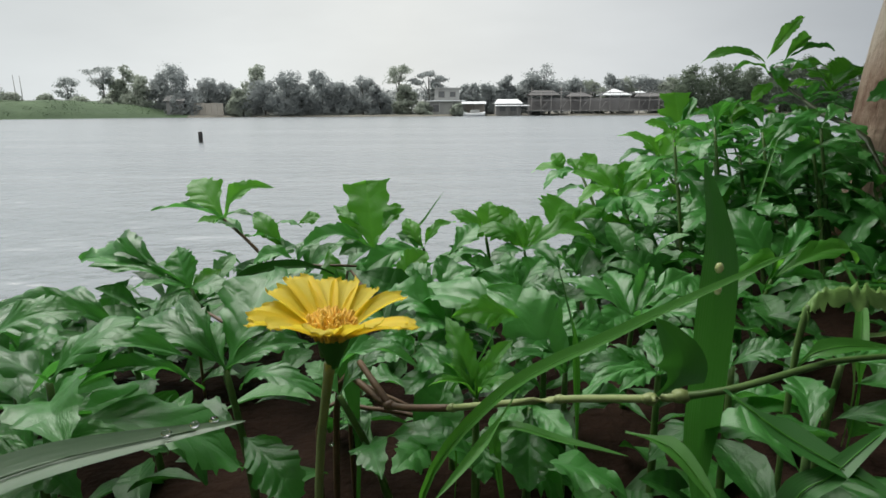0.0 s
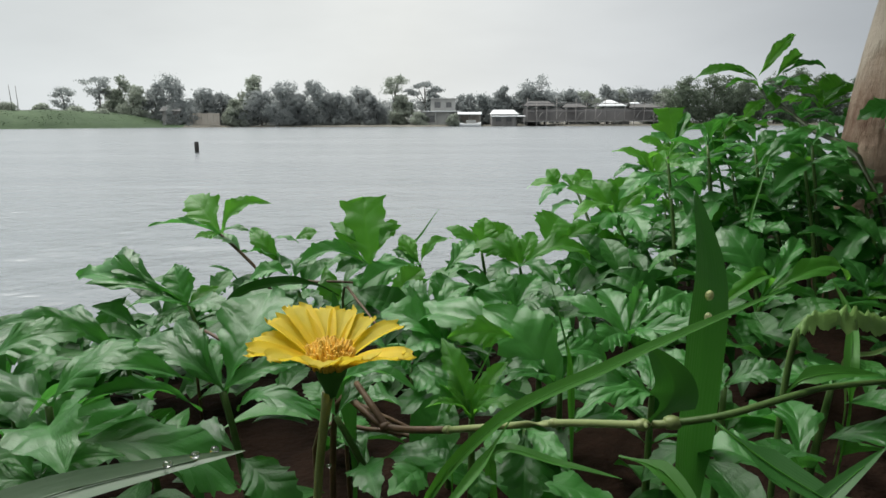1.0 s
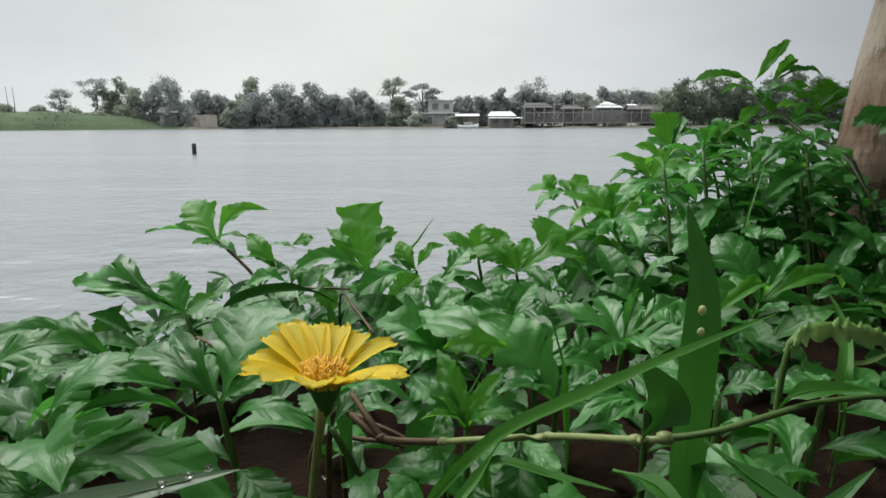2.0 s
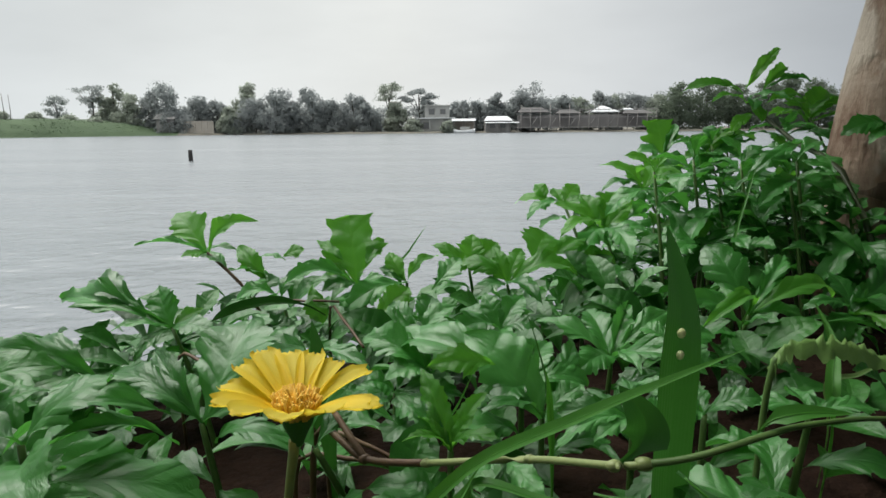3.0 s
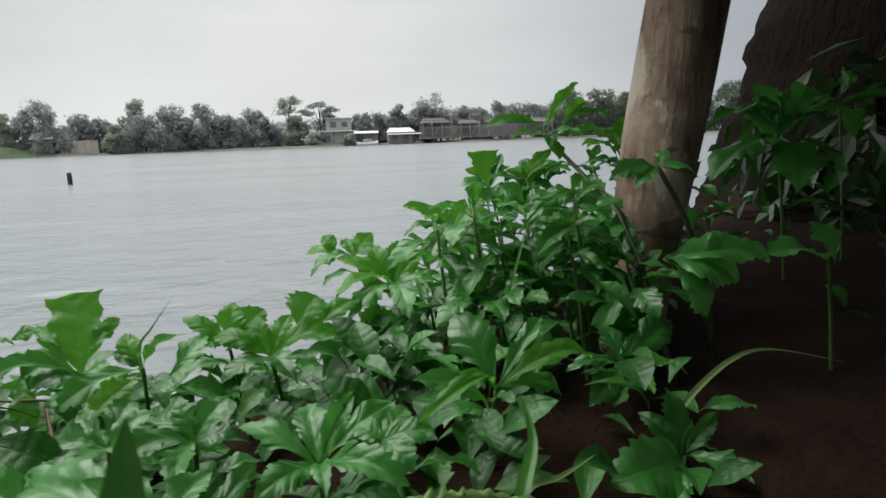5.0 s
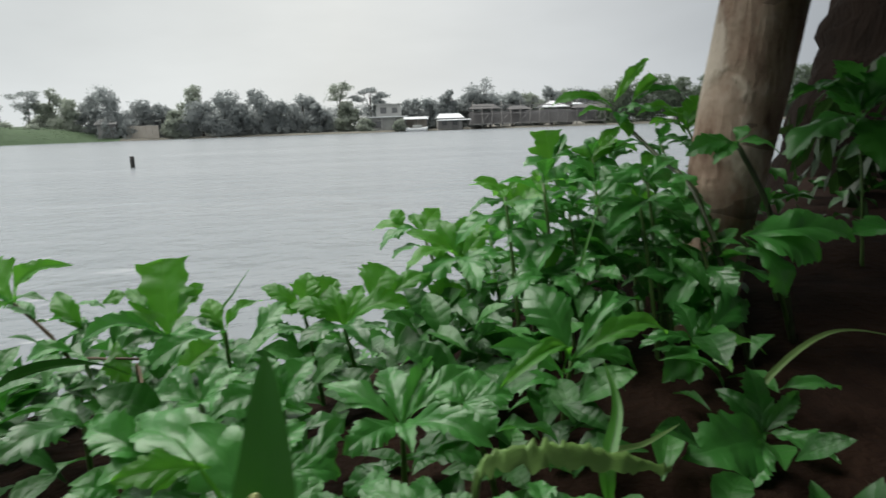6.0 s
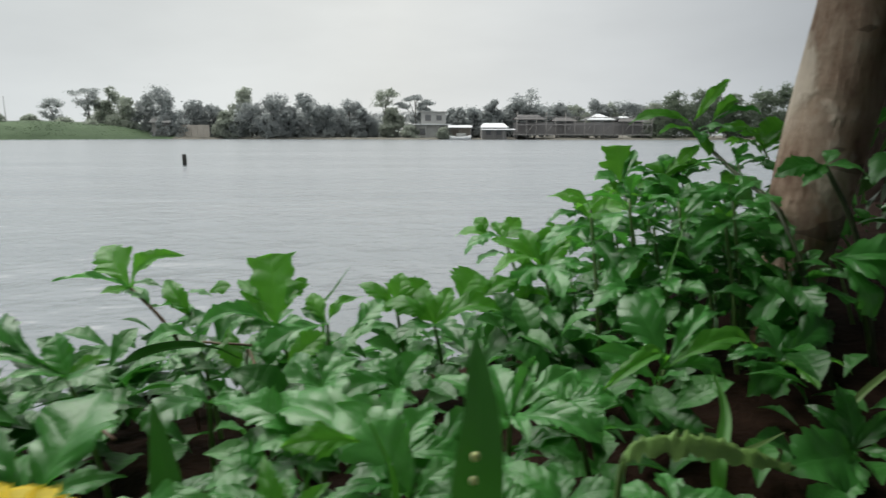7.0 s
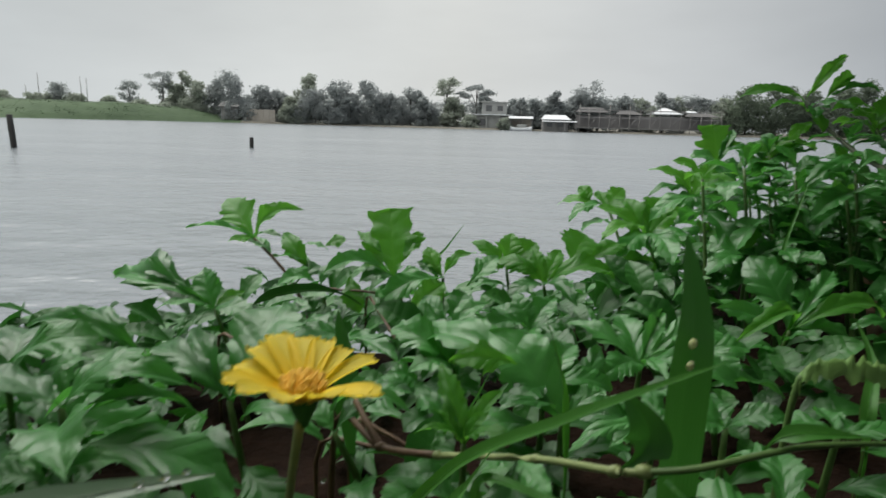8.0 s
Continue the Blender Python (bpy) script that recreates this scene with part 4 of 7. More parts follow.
leaf(s, (0.1116, 0.2050, 0.8137), (0.1288, 0.2000, 0.8224), 0.0107, 0, 0.2, 1, 0, 0.3)
leaf(s, (0.1116, 0.2050, 0.8137), (0.1118, 0.2250, 0.8186), 0.0108, 0, 0.1, 1, 0, 0.52)
s = shoot((0.1471, 0.2000, 0.8160), 0, 0.01)
leaf(s, (0.1471, 0.2000, 0.8160), (0.1291, 0.2100, 0.8163), 0.0103, 0, 0.15, 1, 0, 0.3)
leaf(s, (0.1471, 0.2000, 0.8160), (0.1606, 0.2100, 0.8155), 0.0104, 0, 0.15, 1, 0, 0.26)
leaf(s, (0.1471, 0.2000, 0.8160), (0.1490, 0.2200, 0.8162), 0.0092, 0, 0.12, 5, 0, 0.3)
leaf(s, (0.1471, 0.2000, 0.8160), (0.1708, 0.2000, 0.8174), 0.0107, 0, 0.15, 1, 0, 0.3)
s = shoot((0.1333, 0.3000, 0.8087), 0.02, 0.01)
leaf(s, (0.1333, 0.3000, 0.8087), (0.1457, 0.2800, 0.8038), 0.0155, 0, 0.2, 1, 0, 0.38)
leaf(s, (0.1333, 0.3000, 0.8087), (0.1208, 0.3100, 0.8134), 0.0133, 0, 0.15, 1, 0, 0.38)
leaf(s, (0.1333, 0.3000, 0.8087), (0.1577, 0.3000, 0.8112), 0.0148, 0, 0.15, 1, 0, 0.45)
leaf(s, (0.1333, 0.3000, 0.8087), (0.1477, 0.3200, 0.8150), 0.0123, 0, 0.15, 1, 0, 0.45)
s = shoot((0.1589, 0.5200, 0.8276), 0.01, -0.04, 'upright bright green daisy shoot on the bank edge')
leaf(s, (0.1589, 0.5200, 0.8276), (0.1432, 0.5397, 0.8599), 0.0255, 0, 0.06, 3, 1, 0.56)
leaf(s, (0.1589, 0.5200, 0.8276), (0.1166, 0.5200, 0.8544), 0.0170, 0, 0.16, 1, 1, 0.45)
leaf(s, (0.1589, 0.5200, 0.8276), (0.1718, 0.5398, 0.8627), 0.0256, 0, 0.06, 0, 1, 0.56)
leaf(s, (0.1589, 0.5200, 0.8276), (0.1865, 0.5300, 0.8545), 0.0158, 0, 0.12, 1, 1, 0.52)
leaf(s, (0.1589, 0.5200, 0.8276), (0.1153, 0.4800, 0.8374), 0.0190, 0, 0.2, 1, 1, 0.26)
leaf(s, (0.1589, 0.5200, 0.8276), (0.1953, 0.5100, 0.8308), 0.0190, 0, 0.2, 1, 0, 0.38)
leaf(s, (0.1589, 0.5200, 0.8276), (0.1233, 0.4600, 0.8215), 0.0206, 0, 0.2, 1, 0, 0.3)
leaf(s, (0.1589, 0.5200, 0.8276), (0.1653, 0.4600, 0.8211), 0.0213, 0, 0.2, 1, 0, 0.38)
leaf(s, (0.1589, 0.5200, 0.8276), (0.1540, 0.5333, 0.8513), 0.0140, 0, 0.06, 5, 1, 0.56)
s = shoot((0.2244, 0.6200, 0.8531), 0.02, -0.06)
leaf(s, (0.2244, 0.6200, 0.8531), (0.1812, 0.6200, 0.8805), 0.0186, 0, 0.22, 1, 1, 0.41)
leaf(s, (0.2244, 0.6200, 0.8531), (0.1781, 0.6000, 0.8600), 0.0176, 0, 0.2, 1, 0, 0.22)
leaf(s, (0.2244, 0.6200, 0.8531), (0.2090, 0.6357, 0.8769), 0.0222, 0, 0.08, 3, 1, 0.56)
leaf(s, (0.2244, 0.6200, 0.8531), (0.2704, 0.6200, 0.8673), 0.0325, 0, 0.26, 1, 1, 0.38)
leaf(s, (0.2244, 0.6200, 0.8531), (0.2613, 0.6000, 0.8448), 0.0265, 0, 0.2, 1, 0, 0.38)
leaf(s, (0.2244, 0.6200, 0.8531), (0.2437, 0.6400, 0.8822), 0.0181, 0, 0.1, 1, 1, 0.52)
leaf(s, (0.2244, 0.6200, 0.8531), (0.1935, 0.5700, 0.8351), 0.0235, 0, 0.2, 1, 0, 0.38)
leaf(s, (0.2244, 0.6200, 0.8531), (0.2296, 0.5700, 0.8298), 0.0235, 0, 0.2, 1, 0, 0.38)
s = shoot((0.3036, 0.7900, 0.8780), 0, -0.1)
leaf(s, (0.3036, 0.7900, 0.8780), (0.3024, 0.8149, 0.9252), 0.0580, 0, 0.03, 2, 1, 0.56)
leaf(s, (0.3036, 0.7900, 0.8780), (0.3289, 0.8160, 0.9239), 0.0136, 0, 0.1, 5, 0, 0.56)
leaf(s, (0.3036, 0.7900, 0.8780), (0.2661, 0.7700, 0.8854), 0.0286, 0, 0.2, 1, 0, 0.45)
leaf(s, (0.3036, 0.7900, 0.8780), (0.3289, 0.7700, 0.8705), 0.0256, 0, 0.2, 1, 0, 0.38)
leaf(s, (0.3036, 0.7900, 0.8780), (0.2746, 0.7500, 0.8575), 0.0283, 0, 0.2, 1, 1, 0.45)
leaf(s, (0.3036, 0.7900, 0.8780), (0.3044, 0.7400, 0.8519), 0.0282, 0, 0.2, 1, 0, 0.45)
s = shoot((0.3223, 0.7000, 0.8842), 0, -0.08)
leaf(s, (0.3223, 0.7000, 0.8842), (0.3186, 0.7200, 0.9099), 0.0306, 0, 0.25, 4, 1, 0.56)
leaf(s, (0.3223, 0.7000, 0.8842), (0.3534, 0.7100, 0.9090), 0.0230, 0, 0.25, 1, 1, 0.45)
leaf(s, (0.3223, 0.7000, 0.8842), (0.2919, 0.6900, 0.8806), 0.0209, 0, 0.2, 1, 1, 0.38)
leaf(s, (0.3223, 0.7000, 0.8842), (0.3497, 0.6800, 0.8850), 0.0299, 0, 0.2, 1, 0, 0.38)
leaf(s, (0.3223, 0.7000, 0.8842), (0.2926, 0.6600, 0.8548), 0.0277, 0, 0.2, 1, 0, 0.38)
leaf(s, (0.3223, 0.7000, 0.8842), (0.3246, 0.6500, 0.8559), 0.0275, 0, 0.2, 1, 0, 0.38)
s = shoot((0.3261, 0.5700, 0.8917), 0.01, -0.06)
leaf(s, (0.3261, 0.5700, 0.8917), (0.2769, 0.5400, 0.8624), 0.0174, 0, 0.16, 1, 0, 0.38)
leaf(s, (0.3261, 0.5700, 0.8917), (0.3469, 0.5500, 0.8776), 0.0242, 0, 0.16, 1, 0, 0.3)
leaf(s, (0.3261, 0.5700, 0.8917), (0.3077, 0.5800, 0.8797), 0.0211, 0, 0.15, 1, 0, 0.3)
leaf(s, (0.3261, 0.5700, 0.8917), (0.3525, 0.5900, 0.8996), 0.0212, 0, 0.15, 1, 1, 0.45)
s = shoot((0.2956, 0.5000, 0.8685), 0.01, -0.03, 'small star-shaped daisy rosette')
leaf(s, (0.2956, 0.5000, 0.8685), (0.2826, 0.5050, 0.8768), 0.0099, 0, 0.1, 5, 1, 0.56)
leaf(s, (0.2956, 0.5000, 0.8685), (0.2947, 0.5050, 0.8848), 0.0099, 0, 0.1, 5, 1, 0.56)
leaf(s, (0.2956, 0.5000, 0.8685), (0.3116, 0.5050, 0.8777), 0.0099, 0, 0.1, 5, 1, 0.56)
leaf(s, (0.2956, 0.5000, 0.8685), (0.3164, 0.5050, 0.8642), 0.0099, 0, 0.1, 5, 1, 0.56)
leaf(s, (0.2956, 0.5000, 0.8685), (0.3063, 0.5050, 0.8533), 0.0099, 0, 0.1, 5, 1, 0.56)
leaf(s, (0.2956, 0.5000, 0.8685), (0.2830, 0.5050, 0.8588), 0.0099, 0, 0.1, 5, 1, 0.56)
s = shoot((0.3448, 0.5000, 0.8760), 0.02, -0.04)
leaf(s, (0.3448, 0.5000, 0.8760), (0.3013, 0.4900, 0.8557), 0.0287, 0, 0.15, 1, 0, 0.45)
leaf(s, (0.3448, 0.5000, 0.8760), (0.2939, 0.4600, 0.8455), 0.0241, 0, 0.15, 1, 0, 0.38)
leaf(s, (0.3448, 0.5000, 0.8760), (0.2764, 0.4800, 0.8505), 0.0194, 0, 0.2, 1, 0, 0.3)
leaf(s, (0.3448, 0.5000, 0.8760), (0.3183, 0.4600, 0.8454), 0.0222, 0, 0.2, 1, 0, 0.38)
s = shoot((0.2170, 0.4600, 0.8249), 0, 0)
leaf(s, (0.2170, 0.4600, 0.8249), (0.2140, 0.4800, 0.8516), 0.0279, 0, 0.1, 4, 1, 0.56)
leaf(s, (0.2170, 0.4600, 0.8249), (0.1891, 0.4500, 0.8325), 0.0192, 0, 0.2, 1, 0, 0.3)
leaf(s, (0.2170, 0.4600, 0.8249), (0.2395, 0.4600, 0.8332), 0.0213, 0, 0.2, 0, 0, 0.3)
leaf(s, (0.2170, 0.4600, 0.8249), (0.2744, 0.4600, 0.8372), 0.0171, 0, 0.2, 1, 0, 0.3)
leaf(s, (0.2170, 0.4600, 0.8249), (0.2264, 0.4300, 0.8202), 0.0195, 0, 0.2, 1, 0, 0.3)
leaf(s, (0.2170, 0.4600, 0.8249), (0.1796, 0.4300, 0.8206), 0.0195, 0, 0.2, 1, 0, 0.3)
s = shoot((0.2664, 0.5000, 0.8334), 0, -0.02)
leaf(s, (0.2664, 0.5000, 0.8334), (0.2535, 0.5200, 0.8530), 0.0222, 0, 0.15, 1, 0, 0.45)
leaf(s, (0.2664, 0.5000, 0.8334), (0.2920, 0.5100, 0.8498), 0.0221, 0, 0.2, 1, 0, 0.38)
leaf(s, (0.2664, 0.5000, 0.8334), (0.2344, 0.5000, 0.8381), 0.0199, 0, 0.2, 1, 0, 0.38)
leaf(s, (0.2664, 0.5000, 0.8334), (0.2610, 0.4600, 0.8246), 0.0211, 0, 0.2, 1, 0, 0.3)
s = shoot((0.3229, 0.6200, 0.9376), 0.022, -0.21, 'tall daisy shoot with an arching dark stem', ((0.331, 0.468, 0.873), (0.338, 0.560, 0.902)))
tall_shoot = s
leaf(s, (0.3124, 0.6200, 0.9492), (0.2608, 0.6300, 0.9534), 0.0138, 0, 0.16, 5, 1, 0.38)
leaf(s, (0.3180, 0.6200, 0.9471), (0.2862, 0.6300, 0.9585), 0.0137, 0, 0.14, 1, 1, 0.38)
leaf(s, (0.3192, 0.6200, 0.9512), (0.3611, 0.6400, 0.9939), 0.0130, 0, 0.16, 5, 1, 0.52)
leaf(s, (0.3357, 0.6200, 0.9491), (0.3706, 0.6400, 0.9749), 0.0122, 0, 0.14, 5, 1, 0.45)
leaf(s, (0.3417, 0.6200, 0.9532), (0.3889, 0.6300, 0.9622), 0.0105, 0, 0.1, 5, 0, 0.15)
leaf(s, (0.3229, 0.6200, 0.9376), (0.3310, 0.6000, 0.9435), 0.0135, 0, 0.1, 1, 0, 0.38)
leaf(s, (0.3229, 0.6200, 0.9376), (0.3229, 0.5900, 0.9208), 0.0158, 0, 0.1, 1, 1, 0.56)
leaf(s, (0.3229, 0.6200, 0.9376), (0.2796, 0.6000, 0.9428), 0.0135, 0, 0.14, 1, 1, 0.22)
leaf(s, (0.3408, 0.6200, 0.9375), (0.3868, 0.6300, 0.9443), 0.0179, 0, 0.15, 1, 1, 0.38)
leaf(s, (0.3295, 0.6200, 0.9270), (0.2984, 0.6000, 0.9120), 0.0136, 0, 0.15, 1, 1, 0.3)

# ---- fuller growth between them ----
for x, y, z, size, n, lift, turn, young in ((0.250, 0.62, 0.838, 0.034, 7, 0.3, 15, 0), (0.300, 0.68, 0.862, 0.036, 7, 0.3, 50, 0), (0.222, 0.58, 0.822, 0.034, 7, 0.3, 80, 1), (0.330, 0.60, 0.872, 0.036, 7, 0.25, 30, 0),
                                            (0.282, 0.53, 0.842, 0.036, 7, 0.25, 65, 0), (0.205, 0.66, 0.826, 0.032, 6, 0.35, 10, 1), (0.352, 0.72, 0.892, 0.036, 6, 0.3, 45, 0), (0.240, 0.52, 0.826, 0.036, 7, 0.25, 25, 0),
                                            (0.310, 0.56, 0.850, 0.036, 7, 0.25, 0, 0), (0.270, 0.72, 0.868, 0.034, 6, 0.3, 70, 1), (0.190, 0.55, 0.812, 0.034, 6, 0.3, 40, 0), (0.160, 0.47, 0.800, 0.034, 6, 0.25, 20, 0)):
    s = shoot((x, y, z), 0.005, -0.03)
    crown(s, (x, y, z), size, n, lift, turn, young)
s = shoot((0.325, 0.7, 0.895), 0.0, -0.08)
leaf(s, (0.319, 0.7, 0.89), (0.355, 0.72, 0.912), 0.0388, 0, 0.15, 0, 1)
leaf(s, (0.319, 0.7, 0.889), (0.298, 0.69, 0.896), 0.0262, 0, 0.2, 1, 0)
leaf(s, (0.329, 0.7, 0.888), (0.382, 0.72, 0.904), 0.0294, 0, 0.16, 1, 1)
crown(s, (0.325, 0.7, 0.895), 0.042, 6, 0.3, 75, 0)
s = shoot((0.341, 0.57, 0.867), 0.02, -0.05)
leaf(s, (0.324, 0.57, 0.873), (0.369, 0.56, 0.863), 0.0351, 0, 0.18, 1, 0)
leaf(s, (0.335, 0.56, 0.867), (0.284, 0.53, 0.861), 0.0288, 0, 0.2, 1, 0)
crown(s, (0.341, 0.57, 0.867), 0.046, 6, 0.2, 66, 0)
s = shoot((0.213, 0.54, 0.81), 0.0, -0.03)
crown(s, (0.213, 0.54, 0.81), 0.044, 7, 0.25, 33, 0)
s = shoot((0.358, 0.55, 0.838), 0.02, -0.04)
crown(s, (0.358, 0.55, 0.838), 0.05, 6, 0.2, 80, 0)
s = shoot((0.421, 0.68, 0.925), 0.03, -0.05)
leaf(s, (0.421, 0.68, 0.922), (0.395, 0.7, 0.929), 0.0325, 0, 0.2, 1, 1)
leaf(s, (0.421, 0.68, 0.922), (0.452, 0.7, 0.956), 0.0364, 0, 0.1, 0, 1)
leaf(s, (0.427, 0.69, 0.922), (0.41, 0.72, 0.951), 0.0345, 0, 0.14, 0, 1)
leaf(s, (0.418, 0.67, 0.922), (0.432, 0.66, 0.931), 0.0251, 0, 0.15, 1, 1)
crown(s, (0.421, 0.68, 0.925), 0.045, 5, 0.35, 22, 1)
s = shoot((0.403, 0.6, 0.902), 0.05, -0.05)
crown(s, (0.403, 0.6, 0.902), 0.036, 7, 0.3, 33, 0)
s = shoot((0.384, 0.66, 0.91), 0.02, -0.04)
crown(s, (0.384, 0.66, 0.91), 0.032, 6, 0.35, 71, 0)
s = shoot((0.567, 0.62, 0.935), 0.02, 0.0, 'dark leafy daisy clump behind the trunk')
leaf(s, (0.567, 0.62, 0.935), (0.482, 0.6, 0.953), 0.0402, 0, 0.16, 1, 0)
leaf(s, (0.567, 0.62, 0.937), (0.547, 0.63, 0.987), 0.0447, 0, 0.1, 0, 0)
leaf(s, (0.57, 0.62, 0.937), (0.599, 0.62, 0.985), 0.0409, 0, 0.14, 0, 0)
leaf(s, (0.558, 0.6, 0.934), (0.59, 0.58, 0.953), 0.0367, 0, 0.2, 1, 0)
leaf(s, (0.537, 0.58, 0.93), (0.45, 0.55, 0.901), 0.0447, 0, 0.14, 0, 0)
leaf(s, (0.543, 0.58, 0.929), (0.531, 0.54, 0.885), 0.0475, 0, 0.14, 1, 0)
leaf(s, (0.552, 0.6, 0.935), (0.489, 0.57, 0.961), 0.0331, 0, 0.2, 1, 0)
leaf(s, (0.561, 0.6, 0.932), (0.606, 0.57, 0.89), 0.0463, 0, 0.15, 0, 0)
crown(s, (0.567, 0.62, 0.935), 0.05, 5, 0.4, 12, 0)
s = shoot((0.672, 0.66, 0.972), 0.02, 0)
crown(s, (0.672, 0.66, 0.972), 0.05, 6, 0.3, 40, 0)
s = shoot((0.462, 0.42, 0.845), 0.01, 0)
leaf(s, (0.465, 0.42, 0.843), (0.413, 0.42, 0.858), 0.0332, 0, 0.12, 1, 0)
leaf(s, (0.476, 0.43, 0.843), (0.472, 0.45, 0.873), 0.0332, 0, 0.1, 0, 0)
s = shoot((0.337, 0.46, 0.833), 0, 0)
crown(s, (0.337, 0.46, 0.833), 0.046, 6, 0.25, 30, 0)
s = shoot((-0.11, 0.17, 0.824), 0.0, 0.0)
crown(s, (-0.11, 0.17, 0.824), 0.045, 8, 0.2, 12, 0)
s = shoot((-0.153, 0.2, 0.822), 0, 0)
crown(s, (-0.153, 0.2, 0.822), 0.05, 7, 0.3, 9, 0)
s = shoot((0.101, 0.14, 0.818), 0, 0)
crown(s, (0.101, 0.14, 0.818), 0.03, 4, 0.25, 55, 0)

# dense narrow-leaved growth before the trunk
for x, y, z, size, n, lift, turn, young in ((0.192, 0.50, 0.880, 0.032, 7, 0.25, 20, 1), (0.219, 0.49, 0.890, 0.034, 7, 0.25, 70, 0), (0.236, 0.48, 0.868, 0.036, 7, 0.2, 35, 0), (0.262, 0.50, 0.886, 0.034, 7, 0.25, 5, 0),
                                            (0.285, 0.47, 0.878, 0.034, 7, 0.2, 50, 0), (0.300, 0.48, 0.850, 0.036, 7, 0.2, 80, 0), (0.238, 0.46, 0.838, 0.036, 7, 0.2, 15, 0), (0.326, 0.455, 0.846, 0.034, 6, 0.2, 60, 0)):
    s = shoot((x, y, z), 0.006, -0.03)
    crown(s, (x, y, z), size, n, lift, turn, young)
tall_leaves = shoot((0.2928, 0.4750, 0.8894), 0.01, -0.02, 'daisy shoot with broad glossy leaves before the trunk')
leaf(tall_leaves, (0.2931, 0.4750, 0.9018), (0.2484, 0.4600, 0.8779), 0.0150, 0, 0.16, 5, 0, 0.45)
leaf(tall_leaves, (0.2928, 0.4750, 0.8894), (0.3157, 0.4600, 0.8736), 0.0165, 0, 0.16, 1, 0, 0.40)
leaf(tall_leaves, (0.2928, 0.4750, 0.8894), (0.2737, 0.4900, 0.9008), 0.0135, 0, 0.16, 1, 0, 0.30)
leaf(tall_leaves, (0.2951, 0.4750, 0.8768), (0.2568, 0.4550, 0.8590), 0.0165, 0, 0.16, 1, 0, 0.45)
leaf(tall_leaves, (0.2974, 0.4750, 0.8747), (0.3193, 0.4550, 0.8526), 0.0180, 0, 0.16, 1, 0, 0.40)
leaf(tall_leaves, (0.2928, 0.4750, 0.8894), (0.3192, 0.4900, 0.9051), 0.0135, 0, 0.16, 1, 0, 0.30)
s = shoot((0.3520, 0.4620, 0.9163), 0.05, -0.01, 'pale daisy leaves on a dark stem before the trunk')
leaf(s, (0.3520, 0.4620, 0.9163), (0.3106, 0.4520, 0.9112), 0.0150, 0, 0.15, 1, 0, 0.45)
leaf(s, (0.3520, 0.4620, 0.9163), (0.3776, 0.4500, 0.9098), 0.0165, 0, 0.15, 5, 0, 0.35)
leaf(s, (0.3520, 0.4620, 0.9163), (0.3617, 0.4700, 0.9282), 0.0120, 0, 0.15, 1, 0, 0.30)
leaf(s, (0.3520, 0.4620, 0.9163), (0.3272, 0.4450, 0.9038), 0.0140, 0, 0.15, 1, 0, 0.40)
leaf(tall_shoot, (0.3229, 0.6200, 0.9376), (0.3120, 0.5850, 0.9330), 0.0140, 0, 0.14, 1, 0, 0.5)
leaf(tall_shoot, (0.3240, 0.6200, 0.9440), (0.3450, 0.5850, 0.9420), 0.0125, 0, 0.14, 5, 0, 0.5)


# ---- under-storey: the mat of smaller leaves that closes the gaps ----
LOW_EDGES = {0: [(0.03, 0.0), (0.16, 0.22), (0.34, 0.45), (0.50, 0.64), (0.35, 0.65), (0.36, 0.76), (0.22, 0.86), (0.0, 1.0)],
             1: [(0.03, 0.0), (0.20, 0.18), (0.42, 0.38), (0.50, 0.55), (0.41, 0.66), (0.38, 0.75), (0.22, 0.88), (0.0, 1.0)]}


def low_leaf(bm, uv, base, tip, width, roll, shape):
    m = leaf_pose(base, tip, width, roll)
    rows = []
    for i, (h, s) in enumerate(LOW_EDGES[shape]):
        row = []
        for u in (-1, -0.5, 0, 0.5, 1):
            y = s - 0.10 * (1 - abs(u)) * h
            row.append((bm.verts.new(m @ Vector((u * h, y, 0.5 * y * (1 - y) + 0.22 * abs(u) * h))), (u * 0.5 + 0.5, i / 7)))
        rows.append(row)
    for r0, r1 in zip(rows, rows[1:]):
        for j in range(4):
            quad = (r0[j], r0[j + 1], r1[j + 1], r1[j])
            f = bm.faces.new([q[0] for q in quad])
            f.smooth = True
            for loop, q in zip(f.loops, quad):
                loop[uv].uv = q[1]


